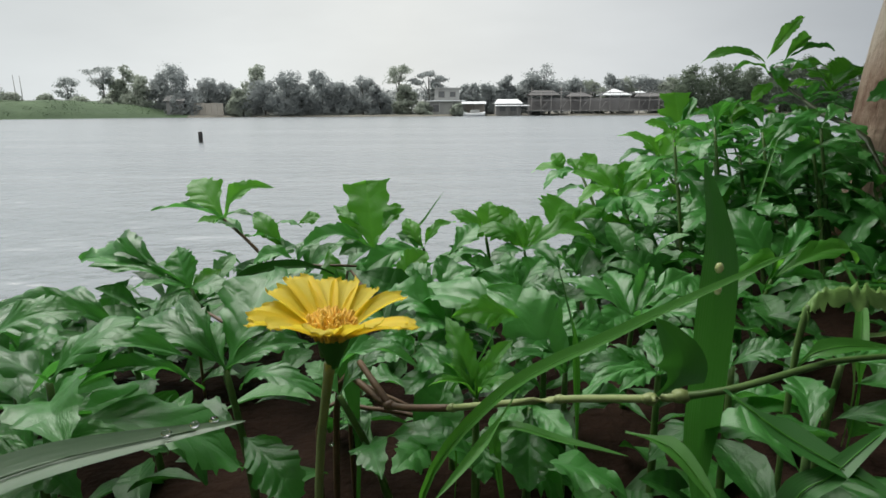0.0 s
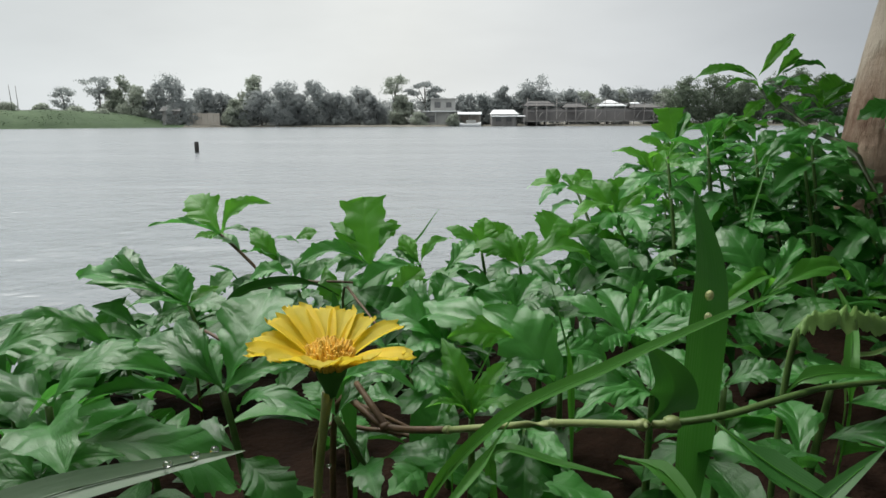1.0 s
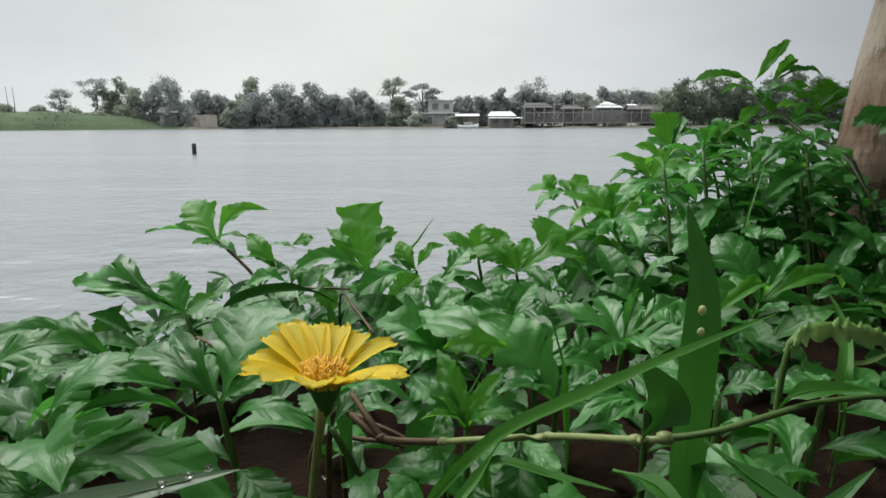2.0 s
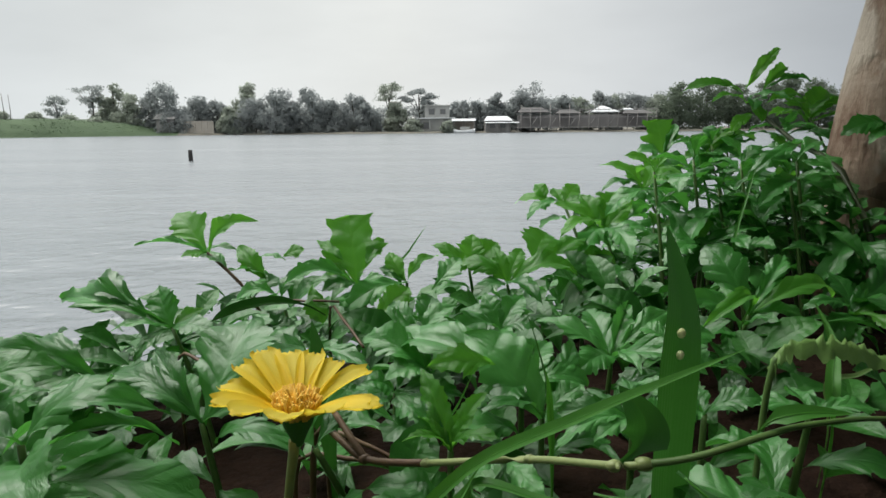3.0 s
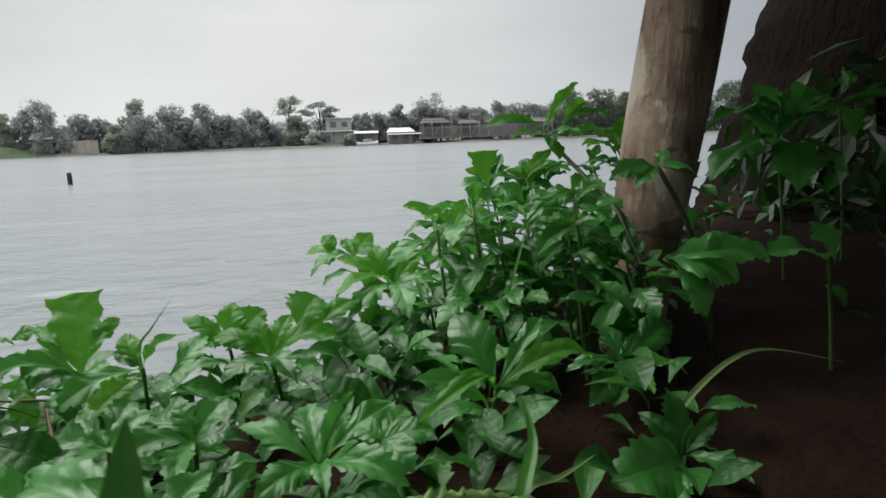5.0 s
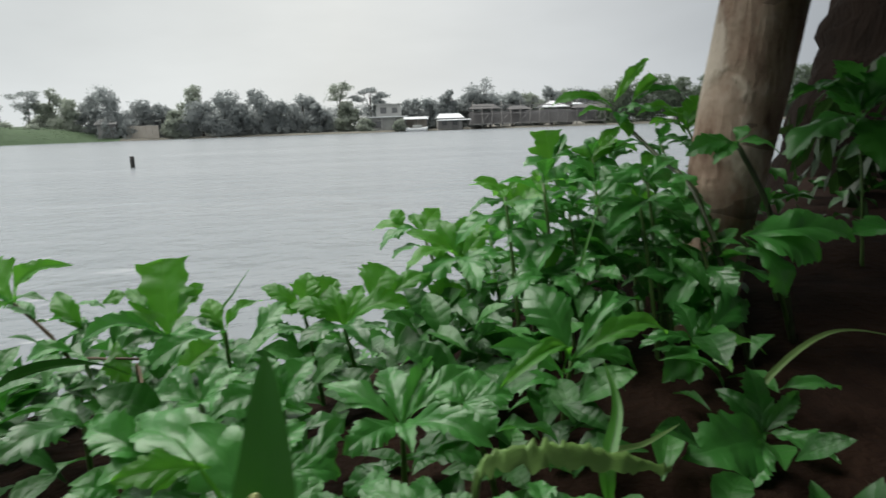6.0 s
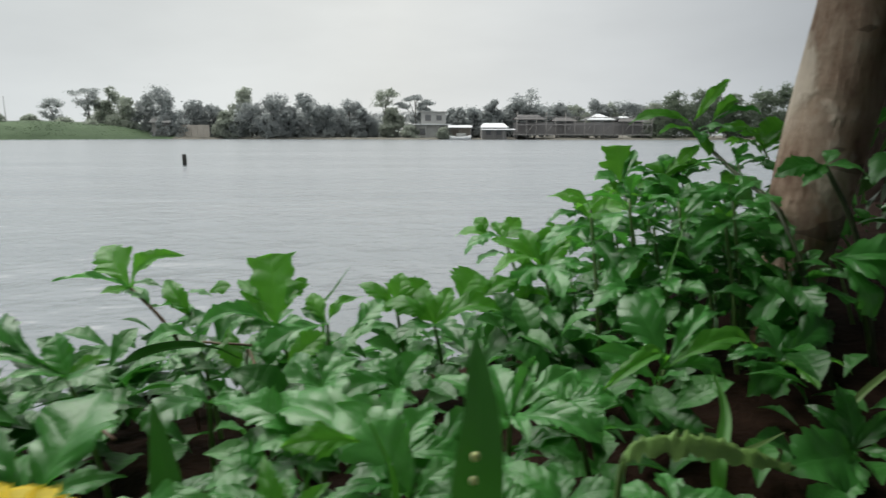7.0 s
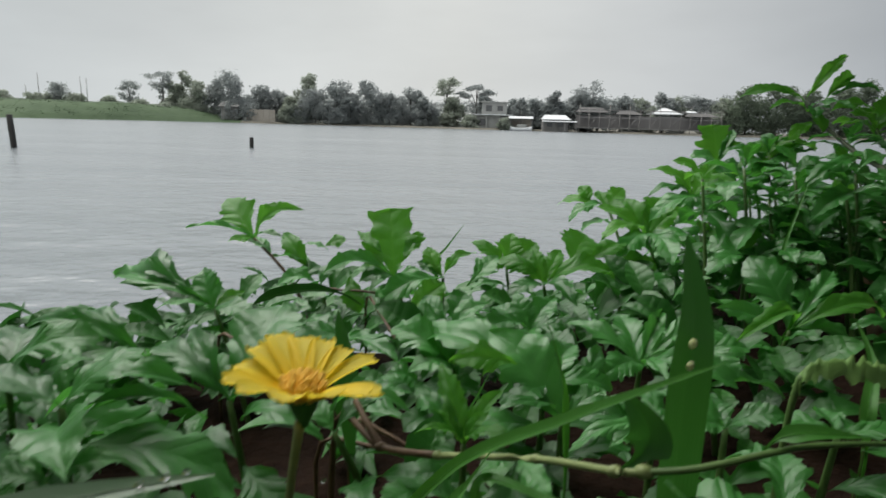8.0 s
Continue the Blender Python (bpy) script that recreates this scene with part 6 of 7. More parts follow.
def foliage(name, parent, blobs, n, size, material, seed, label="", flat=0.0, loose=0.24):
    """A crown of many separate leaves in clumps, uneven and with gaps."""
    rnd = random.Random(seed)
    bm = bmesh.new()
    total = sum(r * r for *_, r, _ in blobs)
    for x, y, z, r, squash in blobs:
        k = max(8, int(n * r * r / total))
        clumps = max(4, k // 14)
        for c in range(clumps):
            d = Vector((rnd.gauss(0, 1), rnd.gauss(0, 1), rnd.gauss(0, 1))).normalized() * r * rnd.uniform(0.45, 1.0) ** 0.6
            centre = Vector((x + d.x, y + d.y, z + d.z * squash))
            spread = r * loose
            for i in range(14):
                p = centre + Vector((rnd.gauss(0, spread), rnd.gauss(0, spread), rnd.gauss(0, spread * (0.8 if not flat else flat))))
                face = (p - Vector((x, y, z - r * 0.2))).normalized() + Vector((rnd.gauss(0, 0.38), rnd.gauss(0, 0.38), rnd.gauss(0, 0.38)))
                m = Matrix.Translation(p) @ face.to_track_quat("Z", "Y").to_matrix().to_4x4() @ Matrix.Rotation(rnd.uniform(0, 6.3), 4, "Z")
                s = size * rnd.uniform(0.6, 1.3)
                bm.faces.new([bm.verts.new(m @ Vector(q)) for q in ((0, -s, 0), (s * 0.45, -0.1 * s, 0.12 * s), (0, s, 0), (-s * 0.45, -0.1 * s, 0.12 * s))])
    return part(name, bm, material, parent, label, False)


# crown hangs out of view; lower clumps added to shade the right side
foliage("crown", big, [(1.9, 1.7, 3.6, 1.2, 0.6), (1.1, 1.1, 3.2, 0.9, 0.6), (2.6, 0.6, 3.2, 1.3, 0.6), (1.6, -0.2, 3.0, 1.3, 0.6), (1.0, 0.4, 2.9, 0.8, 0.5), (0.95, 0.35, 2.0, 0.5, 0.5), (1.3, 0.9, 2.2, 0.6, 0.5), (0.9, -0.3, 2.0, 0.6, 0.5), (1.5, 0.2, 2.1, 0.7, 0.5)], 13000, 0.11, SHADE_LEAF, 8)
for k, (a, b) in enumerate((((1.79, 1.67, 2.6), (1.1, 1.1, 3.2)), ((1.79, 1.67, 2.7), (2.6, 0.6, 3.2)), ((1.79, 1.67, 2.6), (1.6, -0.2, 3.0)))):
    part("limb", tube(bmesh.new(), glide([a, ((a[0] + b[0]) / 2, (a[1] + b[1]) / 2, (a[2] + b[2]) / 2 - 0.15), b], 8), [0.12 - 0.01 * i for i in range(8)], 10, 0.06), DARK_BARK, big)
# unseen low branch, added only to darken the plants below it
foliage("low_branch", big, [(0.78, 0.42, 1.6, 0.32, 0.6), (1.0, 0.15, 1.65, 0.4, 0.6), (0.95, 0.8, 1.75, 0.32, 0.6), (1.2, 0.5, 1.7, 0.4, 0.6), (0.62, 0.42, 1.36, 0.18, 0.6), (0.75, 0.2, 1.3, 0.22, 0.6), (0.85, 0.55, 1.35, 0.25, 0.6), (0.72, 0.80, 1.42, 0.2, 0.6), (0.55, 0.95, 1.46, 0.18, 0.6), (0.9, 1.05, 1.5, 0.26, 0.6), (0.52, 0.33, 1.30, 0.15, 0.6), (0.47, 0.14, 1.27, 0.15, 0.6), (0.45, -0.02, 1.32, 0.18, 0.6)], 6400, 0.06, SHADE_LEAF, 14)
# unseen limbs and hanging leaves, added above the view to block light
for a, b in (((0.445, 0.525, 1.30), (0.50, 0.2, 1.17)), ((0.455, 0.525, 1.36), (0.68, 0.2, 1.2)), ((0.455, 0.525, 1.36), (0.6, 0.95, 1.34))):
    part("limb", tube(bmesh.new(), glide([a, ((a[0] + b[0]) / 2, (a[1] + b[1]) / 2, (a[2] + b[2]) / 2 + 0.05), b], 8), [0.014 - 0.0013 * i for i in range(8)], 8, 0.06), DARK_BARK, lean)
foliage("bough", lean, [(x, y, 1.10 + 0.24 * y, 0.13, 0.4) for x, y in ((0.50, 0.36), (0.50, 0.12), (0.62, 0.22), (0.62, 0.38), (0.56, -0.05), (0.52, 0.66), (0.60, 0.56), (0.72, 0.5), (0.70, 0.75), (0.52, 0.85), (0.88, 0.7), (0.85, 0.4), (0.72, 0.2), (0.68, 1.0), (0.9, 0.95), (0.62, 0.02), (0.29, 0.82), (0.30, 0.70), (0.34, 0.90), (0.37, 0.62), (0.42, 0.50), (0.40, 0.36), (0.44, 0.24), (0.31, 0.16), (0.24, 0.20), (0.36, 0.02))], 15000, 0.034, SHADE_LEAF, 19, "unseen dark leafy bough added to shade the soil")
# crown out of view, its low clumps added to dim the right side
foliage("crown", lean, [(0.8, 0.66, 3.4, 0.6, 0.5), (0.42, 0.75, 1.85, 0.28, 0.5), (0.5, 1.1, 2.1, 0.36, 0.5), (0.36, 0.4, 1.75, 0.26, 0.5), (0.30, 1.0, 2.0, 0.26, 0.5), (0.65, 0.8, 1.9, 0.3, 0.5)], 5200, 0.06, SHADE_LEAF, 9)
for b in ((0.44, 0.8, 1.8), (0.4, 0.42, 1.72)):
    part("limb", tube(bmesh.new(), glide([(0.50, 0.528, 1.62), ((0.5 + b[0]) / 2, (0.53 + b[1]) / 2, 1.72), b], 8), [0.014 - 0.0013 * i for i in range(8)], 8, 0.06), DARK_BARK, lean)

# dark shrubs that close the view behind the clump, plus an unseen shade caster
# the last one stands left of the view, added only to shade leaves
for x, y, z, r, seed in ((1.0, 0.95, 0.85, 0.22, 1), (1.25, 0.55, 0.85, 0.3, 2), (1.05, 0.15, 0.8, 0.25, 3), (1.5, 1.1, 0.9, 0.3, 4), (-0.41, 0.11, 1.0, 0.13, 5)):
    sh = thing("dark_shrub", (x, y, ground(x, y)), "low dark shrub under the tree, or unseen as a shade caster", "shrub", "dark shrubs")
    part("stem", tube(bmesh.new(), glide([(x, y, ground(x, y) - 0.02), (x + 0.02, y, z), (x, y, z + r * 0.6)], 8), [0.012 - 0.001 * i for i in range(8)], 7), DARK_BARK, sh)
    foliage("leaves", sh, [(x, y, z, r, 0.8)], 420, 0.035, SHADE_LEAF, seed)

# stone at the water's edge
bm = bmesh.new()
bmesh.ops.create_icosphere(bm, subdivisions=4, radius=1)
for v in bm.verts:
    v.co = Vector((v.co.x * 0.33, v.co.y * 0.22, v.co.z * 0.13)) * (1 + 0.25 * noise.noise(v.co * 1.7) + 0.06 * noise.noise(v.co * 7))
    v.co += Vector((-1.88, 2.02, 0.02))
tagged(mesh_object("shore_stone", bm, STONE), "dark wet stone breaking the water near the bank", "stone")


# ---- posts in the river ----
def river_post(x, y, h, r, label, lean_x=0.0):
    t = thing("river_post", (x, y, -0.4), label, "post", "posts in the river")
    bm = tube(bmesh.new(), [(x - lean_x * 0.4, y, -0.4), (x, y, 0), (x + lean_x * h * 0.5, y, h * 0.5), (x + lean_x * h, y, h * 0.985), (x + lean_x * h, y, h)], [r * 1.05, r, r * 0.98, r * 0.97, r * 0.8], 14, 0.04, 3)
    part("pile", bm, POST, t)
    return t


river_post(-7.555, 19.62, 0.34, 0.065, "short dark post standing in the river")
river_post(-12.39, 15.62, 0.86, 0.075, "tall dark weathered post standing in the river", -0.05)


# ---- unseen near-bank trees, added behind the view to shade the plants ----
def shade_tree(x, y, h, r, seed):
    z = ground(x, y)
    tr = thing("shade_tree", (x, y, z), "unseen dark leafy tree added to shade the near bank", "tree", "trees of the near bank")
    line = glide([(x, y, z - 0.1), (x + 0.1, y + 0.1, h * 0.4), (x + 0.05, y + 0.2, h * 0.8)], 10)
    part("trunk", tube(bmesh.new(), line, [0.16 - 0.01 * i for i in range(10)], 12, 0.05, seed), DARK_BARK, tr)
    rnd = random.Random(seed)
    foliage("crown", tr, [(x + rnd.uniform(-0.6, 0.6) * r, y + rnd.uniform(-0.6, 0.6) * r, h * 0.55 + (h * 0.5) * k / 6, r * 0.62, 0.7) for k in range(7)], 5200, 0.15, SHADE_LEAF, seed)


# an unseen low bough of the bank trees, added to shade the near leaves
shade_bough = thing("shade_tree", (-0.5, -0.9, ground(-0.5, -0.9)), "unseen slender dark tree added to shade the near bank", "tree", "trees of the near bank")
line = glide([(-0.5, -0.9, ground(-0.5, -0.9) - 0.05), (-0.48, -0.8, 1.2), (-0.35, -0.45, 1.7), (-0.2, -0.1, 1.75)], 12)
part("trunk", tube(bmesh.new(), line, [0.045 - 0.003 * i for i in range(12)], 10, 0.06), DARK_BARK, shade_bough)
foliage("crown", shade_bough, [(-0.5, -0.15, 1.75, 0.25, 0.4), (-0.3, -0.5, 1.75, 0.35, 0.4), (-0.55, 0.1, 1.5, 0.18, 0.4)], 2000, 0.05, SHADE_LEAF, 23)
for x, y, h, r, seed in ((-2.2, -2.6, 3.7, 1.9, 61), (0.6, -2.6, 3.3, 1.7, 62), (3.0, -1.6, 4.0, 2.0, 63), (-4.8, -4.4, 4.0, 2.0, 64), (4.6, 1.2, 4.2, 2.0, 65)):
    shade_tree(x, y, h, r, seed)


# ---- trees of the far bank ----
def far_tree(x, y, h, w, style, seed, label, light=False):
    """style: dense (leafy to the ground), sparse (open crown on a bare trunk), flat (spreading top), tall (narrow)."""
    rnd = random.Random(seed)
    if style == "dense":
        w *= 1.3
    z0 = mound(x, y)
    t = thing("tree", (x, y, z0), label, "tree", "trees on the far bank")
    top = Vector((x + rnd.uniform(-0.4, 0.4), y, h * 0.85))
    line = glide([(x, y, z0 - 0.2), (x + rnd.uniform(-0.3, 0.3), y, h * 0.4), top], 8)
    part("trunk", tube(bmesh.new(), line, [0.24 - 0.022 * i for i in range(8)], 7, 0.1, seed), FAR_BARK, t)
    blobs = []
    if style == "dense":
        n, size = 6000, 0.29
        for k in range(13):
            f = k / 12
            reach = w / 2 * (0.85 if f < 0.7 else 0.5)
            r = max(0.9, w * 0.24 * (1.1 - 0.40 * f))
            blobs.append((x + rnd.uniform(-reach, reach) * (1 - 0.4 * f), y + rnd.uniform(-1, 1.4), min(h * (0.10 + 0.84 * f), h - r * 0.55), r, 0.8))
    elif style == "sparse":
        n, size = 1500, 0.24
        for k in range(14):
            blobs.append((x + rnd.uniform(-w, w) / 2.2, y + rnd.uniform(-0.8, 0.8), h * rnd.uniform(0.45, 0.98), rnd.uniform(0.5, 0.95), 0.7))
    elif style == "flat":
        n, size = 1600, 0.26
        for k in range(8):
            blobs.append((x + (k - 3.5) / 7 * w, y + rnd.uniform(-0.8, 0.8), h * (0.93 - 0.14 * abs(k - 3.5) / 3.5) - rnd.choice((0, 0, 1.0)), rnd.uniform(0.6, 0.9), 0.45))
    else:
        n, size = 2200, 0.26
        for k in range(7):
            blobs.append((x + rnd.uniform(-w, w) / 2.5, y + rnd.uniform(-0.7, 0.7), h * (0.40 + 0.58 * k / 6), w * 0.26, 0.9))
    for k, b in enumerate(blobs):
        if style in ("sparse", "flat", "tall") and k % 2 == 0:
            f = min(7, int(7 * min(1, b[2] / h * 0.8)))
            part("limb", tube(bmesh.new(), [line[f], (line[f] + Vector(b[:3])) / 2 + Vector((0, 0, 0.2)), b[:3]], [0.09, 0.06, 0.03], 5), FAR_BARK, t)
    foliage("crown", t, blobs, n, size, SIDE_LEAF if x > 50 else HAZED_LIGHT if light else HAZED_LEAF, seed + 100, "", 0.3 if style in ("sparse", "flat") else 0.0, 0.6 if style in ("sparse", "flat") else 0.2)
    return t


DARK, PALE_TREE = "dark green broadleaf tree on the far bank", "pale green open-crowned tree on the far bank"
far_tree(-79.3, 135.4, 8.0, 3.6, "sparse", 1, "small open flat-topped tree on the grassy bank")
far_tree(-72.6, 136.4, 10.6, 6.0, "sparse", 2, "tall open tree with layered branches")
far_tree(-68.3, 137.4, 10.2, 4.0, "tall", 3, PALE_TREE, True)
far_tree(-64.5, 135.4, 8.6, 5.5, "dense", 4, PALE_TREE, True)
far_tree(-70.3, 138.4, 8.2, 5.0, "dense", 42, PALE_TREE, True)
far_tree(-60.5, 136.4, 9.2, 4.5, "dense", 41, DARK)
far_tree(-56.6, 135.4, 10.6, 8.0, "dense", 5, DARK)
far_tree(-54.0, 132.9, 5.0, 6.0, "dense", 51, DARK)
far_tree(-50.5, 136.4, 8.0, 6.0, "dense", 6, DARK)
far_tree(-46.2, 136.9, 7.2, 5.0, "dense", 7, DARK)
far_tree(-43.0, 133.4, 5.6, 4.5, "dense", 61, PALE_TREE, True)
far_tree(-39.4, 137.4, 10.6, 5.6, "dense", 8, PALE_TREE, True)
far_tree(-37.5, 133.9, 7.2, 7.0, "dense", 9, DARK)
far_tree(-33.0, 134.4, 9.0, 7.0, "dense", 10, DARK)
far_tree(-29.6, 133.4, 6.4, 5.0, "dense", 101, DARK)
far_tree(-25.6, 134.4, 9.3, 6.6, "dense", 11, DARK)
far_tree(-21.6, 133.9, 6.9, 5.0, "dense", 12, DARK)
far_tree(-17.2, 135.4, 8.0, 6.0, "dense", 13, DARK)
far_tree(-13.6, 133.9, 6.2, 4.6, "dense", 14, DARK)
far_tree(-9.7, 138.4, 10.6, 4.8, "sparse", 15, PALE_TREE, True)
far_tree(-8.2, 136.9, 6.6, 4.6, "dense", 16, PALE_TREE, True)
far_tree(-3.4, 138.4, 9.7, 6.6, "flat", 17, "spreading flat-crowned tree behind the house")
far_tree(-1.2, 137.4, 7.2, 4.0, "dense", 18, DARK)
far_tree(5.8, 138.4, 6.6, 5.5, "dense", 19, DARK)
far_tree(10.0, 138.4, 6.4, 5.5, "dense", 20, DARK)
far_tree(13.2, 138.9, 8.2, 3.8, "dense", 21, DARK)
far_tree(17.0, 140.4, 7.4, 6.0, "dense", 22, DARK)
far_tree(21.4, 140.4, 9.7, 6.5, "tall", 23, DARK)
far_tree(23.0, 140.4, 7.4, 7.0, "dense", 24, DARK)
far_tree(28.0, 140.4, 7.6, 6.0, "dense", 25, DARK)
far_tree(32.5, 140.4, 7.4, 5.0, "dense", 26, PALE_TREE, True)
far_tree(36.8, 140.4, 8.5, 5.5, "dense", 27, DARK)
far_tree(41.5, 140.4, 7.2, 4.5, "tall", 28, PALE_TREE, True)
far_tree(45.0, 140.4, 8.2, 5.0, "flat", 29, DARK)
far_tree(48.5, 137.4, 7.6, 5.5, "dense", 30, PALE_TREE, True)
for k in range(9):
    xk = 52.5 + 6.2 * k
    far_tree(xk, 135.4 + (k % 3), (9.6, 10.2, 9.4, 10.4, 11.4, 10.6, 11.2, 12.0, 11.0)[k], 8.0, "dense", 31 + k, DARK if k % 3 else PALE_TREE, k % 3 == 0)
far_tree(-4.4, 132.2, 2.6, 2.6, "dense", 81, "low pale bush before the house", True)
far_tree(2.9, 132.4, 2.2, 2.2, "dense", 82, "low pale bush before the house", True)
far_tree(-84.8, 119.4, 6.6, 2.4, "sparse", 50, "small open tree on the grassy bank")
for k, (x, y, h, w) in enumerate(((-104, 105.4, 4.6, 5.5), (-111, 106.4, 4.8, 6), (-92, 113.4, 4.6, 5), (-87, 116.4, 4.5, 5), (-82, 119.4, 4.6, 5), (-77, 123.4, 4.4, 5), (-72.5, 127.4, 4.0, 5), (-68, 129.4, 3.4, 4.4), (-97, 110.4, 4.8, 6))):
    far_tree(x, y, h, w, "dense", 70 + k, "low pale bush on the grassy bank", True)


# ---- woods behind the bank ----
woods = thing("far_woods", (20, 141, 0), "dense hazy grey-green woods behind the far bank", "woods", kind="stuff")
rnd = random.Random(21)
foliage("foliage", woods, [(-62 + 1.45 * (k // 2), 141 + rnd.uniform(-1, 3), (1.2 if k % 2 else rnd.uniform(2.8, 5.0)) + (1.9 if k > 108 else 0), rnd.uniform(1.5, 2.1), 0.9) for k in range(240)], 80000, 0.26, HAZED_LEAF, 3)


# ---- grass of the far rise ----
bm = bmesh.new()
rnd = random.Random(77)
for k in range(5000):
    x = rnd.uniform(-135, -55)
    y = far_line(x) + rnd.uniform(0.3, 11)
    z = mound(x, y)
    s, a = rnd.uniform(0.03, 0.10), rnd.uniform(0, 3.14)
    dx, dy = math.cos(a) * 0.12, math.sin(a) * 0.12
    bm.faces.new([bm.verts.new(q) for q in ((x - dx, y - dy, z - 0.05), (x + dx, y + dy, z - 0.05), (x + rnd.uniform(-0.2, 0.2), y, z + s))])
FAR_GRASS = plain("far_grass", (0.046, 0.078, 0.034), (0.080, 0.120, 0.058), 0.15, 0.8, 0.1, 0.05)
tagged(mesh_object("far_grass", bm, FAR_GRASS, smooth=False), "rough green grass on the far bank", "grass", kind="stuff")


# ---- buildings of the far bank ----
def bevel_box(name, parent, material, x0, y0, z0, x1, y1, z1, label="", bevel=0.04):
    return part(name, box(bmesh.new(), x0, y0, z0, x1, y1, z1, bevel), material, parent, label, False)


def gable(name, parent, material, x0, x1, y0, y1, z0, z1, inset=0.0, label=""):
    """A sheet roof of real thickness that slopes to both sides of a ridge along x."""
    bm = bmesh.new()
    ym = (y0 + y1) / 2
    for d in (0.0, -0.10):
        for x, y, z in ((x0, y0, z0), (x1, y0, z0), (x1 - inset, ym, z1), (x0 + inset, ym, z1), (x0, y1, z0), (x1, y1, z0)):
            bm.verts.new((x, y, z + d))
    v = list(bm.verts)
    for q in ((0, 1, 2, 3), (3, 2, 5, 4), (7, 6, 9, 8), (8, 9, 10, 11), (0, 6, 7, 1), (4, 5, 11, 10), (1, 7, 8, 2), (2, 8, 11, 5), (0, 3, 9, 6), (3, 4, 10, 9)):
        bm.faces.new([v[i] for i in q])
    bmesh.ops.recalc_face_normals(bm, faces=bm.faces)
    return part(name, bm, material, parent, label, False)


def window(parent, x0, x1, z0, z1, y):
    f = part("window", box(bmesh.new(), x0, y - 0.08, z0, x1, y + 0.05, z1, 0.02), GREY_WOOD, parent, "", False)
    p = mesh_object("pane", box(bmesh.new(), x0 + 0.08, y - 0.11, z0 + 0.08, x1 - 0.08, y - 0.075, z1 - 0.08), HAZY_GLASS, f, "dark window opening", False)
    return p


house = thing("house", (0.3, 135.4, mound(0.3, 135.4)), "cream two-storey house with a flat roof among trees", "house")
bevel_box("lower_wall", house, WALL, -3.2, 133.6, 0.0, 4.0, 138.4, 3.1)
bevel_box("upper_wall", house, WALL, -2.0, 134.2, 3.1, 3.2, 138.4, 5.6)
bevel_box("roof_slab", house, WALL, -2.3, 133.9, 5.6, 3.5, 138.6, 5.8)
bevel_box("balcony_slab", house, TIN, -3.6, 132.8, 3.0, 4.4, 134.2, 3.2)
window(house, -1.2, 0.1, 3.8, 5.1, 134.2)
window(house, 1.2, 2.4, 3.9, 5.0, 134.2)
window(house, -2.4, -1.0, 0.9, 2.3, 133.6)
window(house, 1.4, 2.8, 0.9, 2.3, 133.6)
for x in (-3.4, -1.0, 1.6, 4.1):
    bevel_box("pillar", house, WALL, x - 0.12, 132.9, 0.0, x + 0.12, 133.1, 3.0)

shed = thing("boat_shed", (6.2, 132.4, mound(6.2, 132.4)), "open riverside shed with a pale sloping roof", "shed")
gable("roof", shed, TIN, 3.6, 8.6, 131, 134.6, 2.5, 2.95, 0.0, "pale weathered tin roof")
for x in (3.9, 6.1, 8.3):
    for y in (131.3, 134.3):
        bevel_box("post", shed, GREY_WOOD, x - 0.08, y - 0.08, -0.3, x + 0.08, y + 0.08, 2.5, "", 0.0)
bevel_box("back_wall", shed, RUST, 3.8, 134.2, 0.1, 8.4, 134.3, 2.4)

boat = thing("boat", (6.0, 129.6, -0.1), "small white boat moored by the far bank", "boat")
bm = bmesh.new()
rings = []
for i in range(9):
    s = i / 8
    w, x = 0.75 * math.sin(math.pi * (0.12 + 0.8 * s)) ** 0.6, 3.9 + 4.4 * s
    z = 0.55 + 0.45 * abs(s - 0.45) ** 1.5 * 2
    rings.append([bm.verts.new(q) for q in ((x, 129.6 - w, z), (x, 129.6 - w * 0.75, 0.05), (x, 129.6, -0.15), (x, 129.6 + w * 0.75, 0.05), (x, 129.6 + w, z), (x, 129.6, z - 0.12))])
for r0, r1 in zip(rings, rings[1:]):
    for j in range(6):
        bm.faces.new((r0[j], r0[(j + 1) % 6], r1[(j + 1) % 6], r1[j]))
bm.faces.new(rings[0])
bm.faces.new(list(reversed(rings[-1])))
part("hull", bm, TIN, boat, "white painted hull")
part("cabin", box(bmesh.new(), 5.3, 129.2, 0.45, 7.2, 130, 1.25, 0.06), WALL, boat, "", False)

hut = thing("river_hut", (13.8, 133.4, mound(13.8, 133.4)), "low riverside hut with a bright white tin roof", "hut")
gable("roof", hut, TIN, 10.2, 16.2, 131, 135.8, 2.5, 3.4, 0.9, "bright white tin roof")
gable("lean_to_roof", hut, TIN, 10.4, 17.4, 130.2, 132, 2.05, 2.2, 0.0, "white tin lean-to roof")
bevel_box("wall", hut, GREY_WOOD, 10.6, 131.6, -0.1, 15.8, 135.4, 2.5)
window(hut, 11.4, 12.6, 0.9, 1.9, 131.6)
window(hut, 13.6, 14.8, 0.9, 1.9, 131.6)
for x in (10.6, 12.8, 15.0, 17.2):
    bevel_box("post", hut, GREY_WOOD, x - 0.08, 130.3, -0.5, x + 0.08, 130.5, 2.05, "", 0.0)

# brown of poles and boards greyed to paint in the haze
HAZY_WOOD = plain("hazy_brown_timber", (0.19, 0.18, 0.172), (0.25, 0.237, 0.225), 0.7, 0.9, 0.4, 0.02, (1, 1, 0.3))
HAZY_BOARD = plain("hazy_brown_boards", (0.165, 0.160, 0.158), (0.205, 0.199, 0.196), 0.6, 0.9, 0.4, 0.02, (1, 1, 0.3))
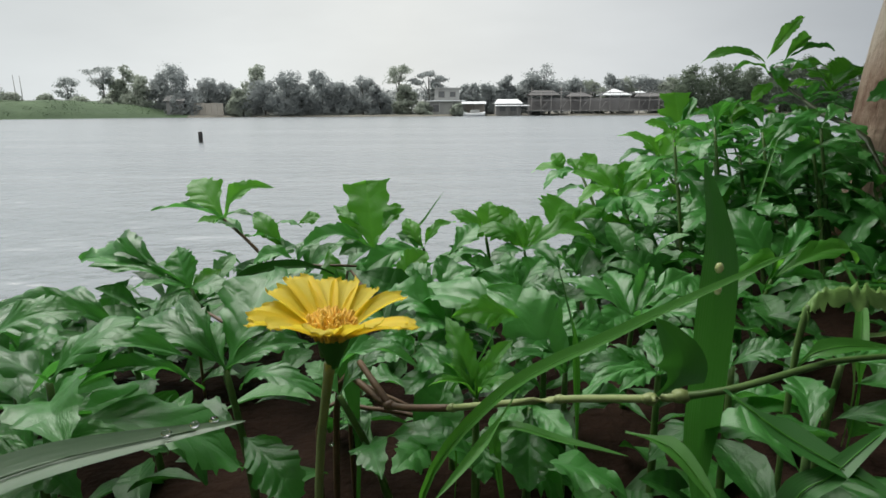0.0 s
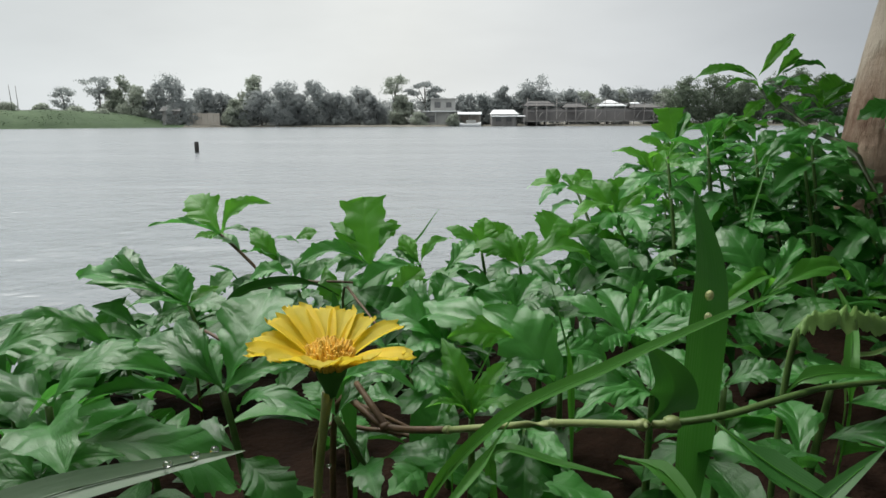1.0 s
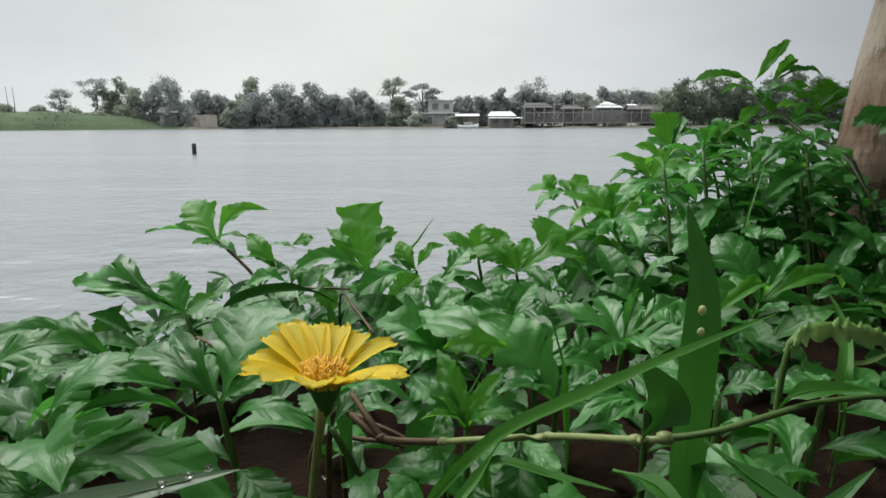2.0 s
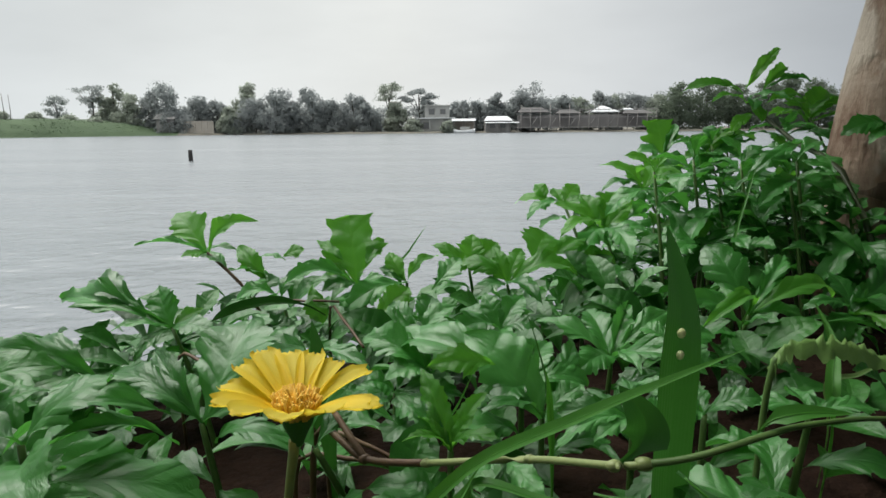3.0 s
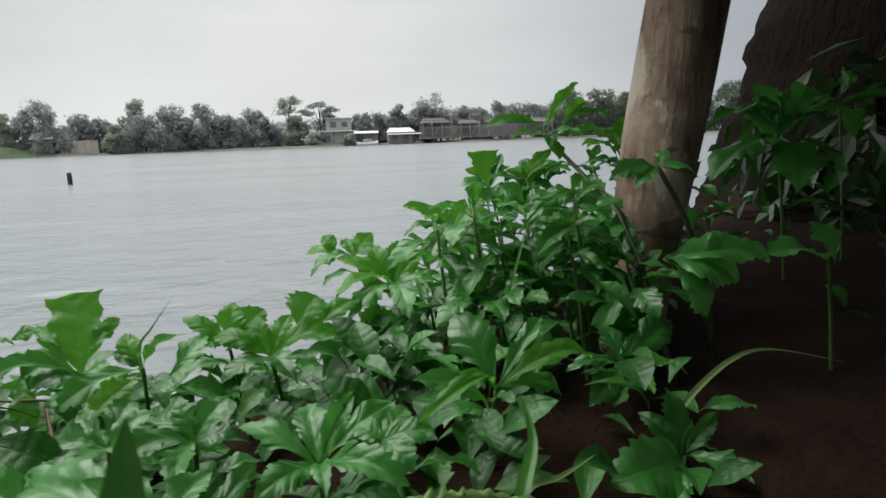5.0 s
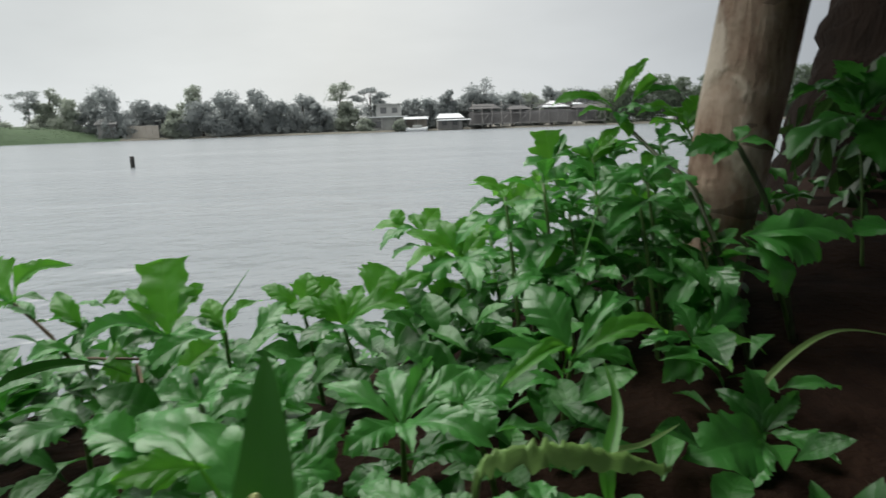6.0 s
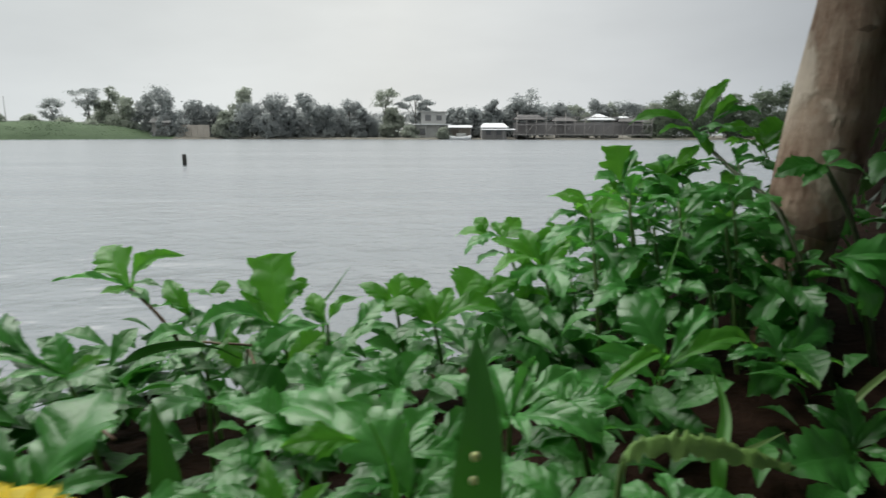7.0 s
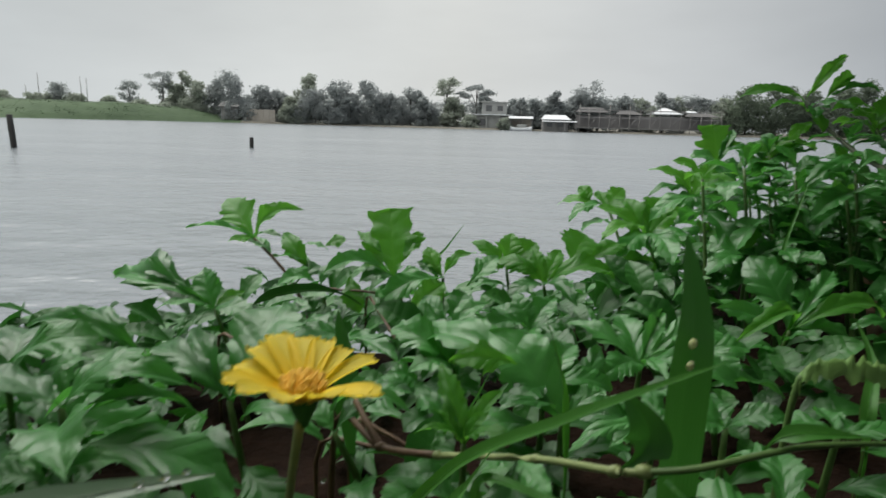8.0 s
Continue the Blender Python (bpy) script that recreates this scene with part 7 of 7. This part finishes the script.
SHEET_ROOF = plain("grey_sheet_roof", (0.085, 0.083, 0.082), (0.12, 0.117, 0.115), 0.7, 0.9, 0.3, 0.02, (1, 4, 1))
pier = thing("stilt_house", (31, 134.4, -0.4), "long timber stilt house on many poles over the water", "stilt house")
bevel_box("deck", pier, GREY_WOOD, 17.6, 130.6, 0.9, 46.0, 136.9, 1.1)
bevel_box("back_wall", pier, HAZY_BOARD, 17.8, 136.6, 1.1, 45.8, 136.8, 3.6)
bevel_box("upper_rail", pier, HAZY_BOARD, 17.6, 130.6, 2.95, 46.0, 130.7, 3.12)
bevel_box("eave_beam", pier, HAZY_BOARD, 17.6, 130.6, 4.5, 46.0, 130.7, 4.66)
for k, (x0, x1, z0, z1, mat) in enumerate(((17.4, 24.2, 4.2, 5.2, SHEET_ROOF), (25.4, 31.0, 3.9, 4.6, SHEET_ROOF), (39.4, 46.2, 3.8, 4.5, SHEET_ROOF))):
    gable("roof", pier, mat, x0, x1, 133.4, 137.4, z0, z1, 1.3, "grey weathered sheet roof")
gable("white_roof", pier, TIN, 32.0, 38.0, 130, 135.4, 4.1, 5.3, 2.6, "white tin roof")
gable("small_white_roof", pier, TIN, 38.6, 40.8, 129.9, 132.4, 4.5, 4.8, 0.4, "small white tin roof")
rnd = random.Random(12)
for k in range(15):
    x = 17.8 + 2.0 * k
    h = rnd.choice((4.6, 4.6, 4.9, 5.6))
    part("pole", tube(bmesh.new(), [(x, 130.6, -0.6), (x + rnd.uniform(-0.05, 0.05), 130.6, 2), (x + rnd.uniform(-0.1, 0.1), 130.6, h)], [0.085, 0.08, 0.07], 6), HAZY_WOOD, pier)
    if k % 2:
        part("brace", tube(bmesh.new(), [(x, 130.5, 1.1), (x + 1.2, 130.5, 2.9)], [0.05, 0.05], 5), GREY_WOOD, pier)

fence = thing("sheet_wall", (-48.6, 131.9, mound(-48.6, 131.9)), "weathered tan sheet wall at the waterside", "wall")
for k in range(5):
    bevel_box("sheet", fence, RUST, -51.8 + 1.25 * k, 131.8, 0.0, -50.58 + 1.25 * k, 131.9, 2.85 + 0.06 * (k % 2), "", 0.02)
cabin = thing("grey_cabin", (-55.6, 132.2, mound(-55.6, 132.2)), "small pale grey cabin under the trees", "cabin")
bevel_box("wall", cabin, GREY_WOOD, -57.4, 132, 0.0, -53.8, 134.9, 3.4)
gable("roof", cabin, GREY_WOOD, -57.8, -53.4, 131.5, 135.4, 3.4, 4.6, 0.4, "pale grey roof")
for k, (x, y, h) in enumerate(((-79.9, 119.4, 8.0), (-78.7, 119.4, 7.8), (-88.6, 119.4, 8.6), (-91.2, 119.4, 6.4))):
    p = thing("bare_pole", (x, y, mound(x, y) - 0.3), "thin bare pole on the far bank", "pole", "bare poles")
    part("shaft", tube(bmesh.new(), [(x, y, mound(x, y) - 0.3), (x + 0.1, y, h * 0.6), (x + 0.05 * (k % 3), y, h)], [0.09, 0.075, 0.05], 6), GREY_WOOD, p)
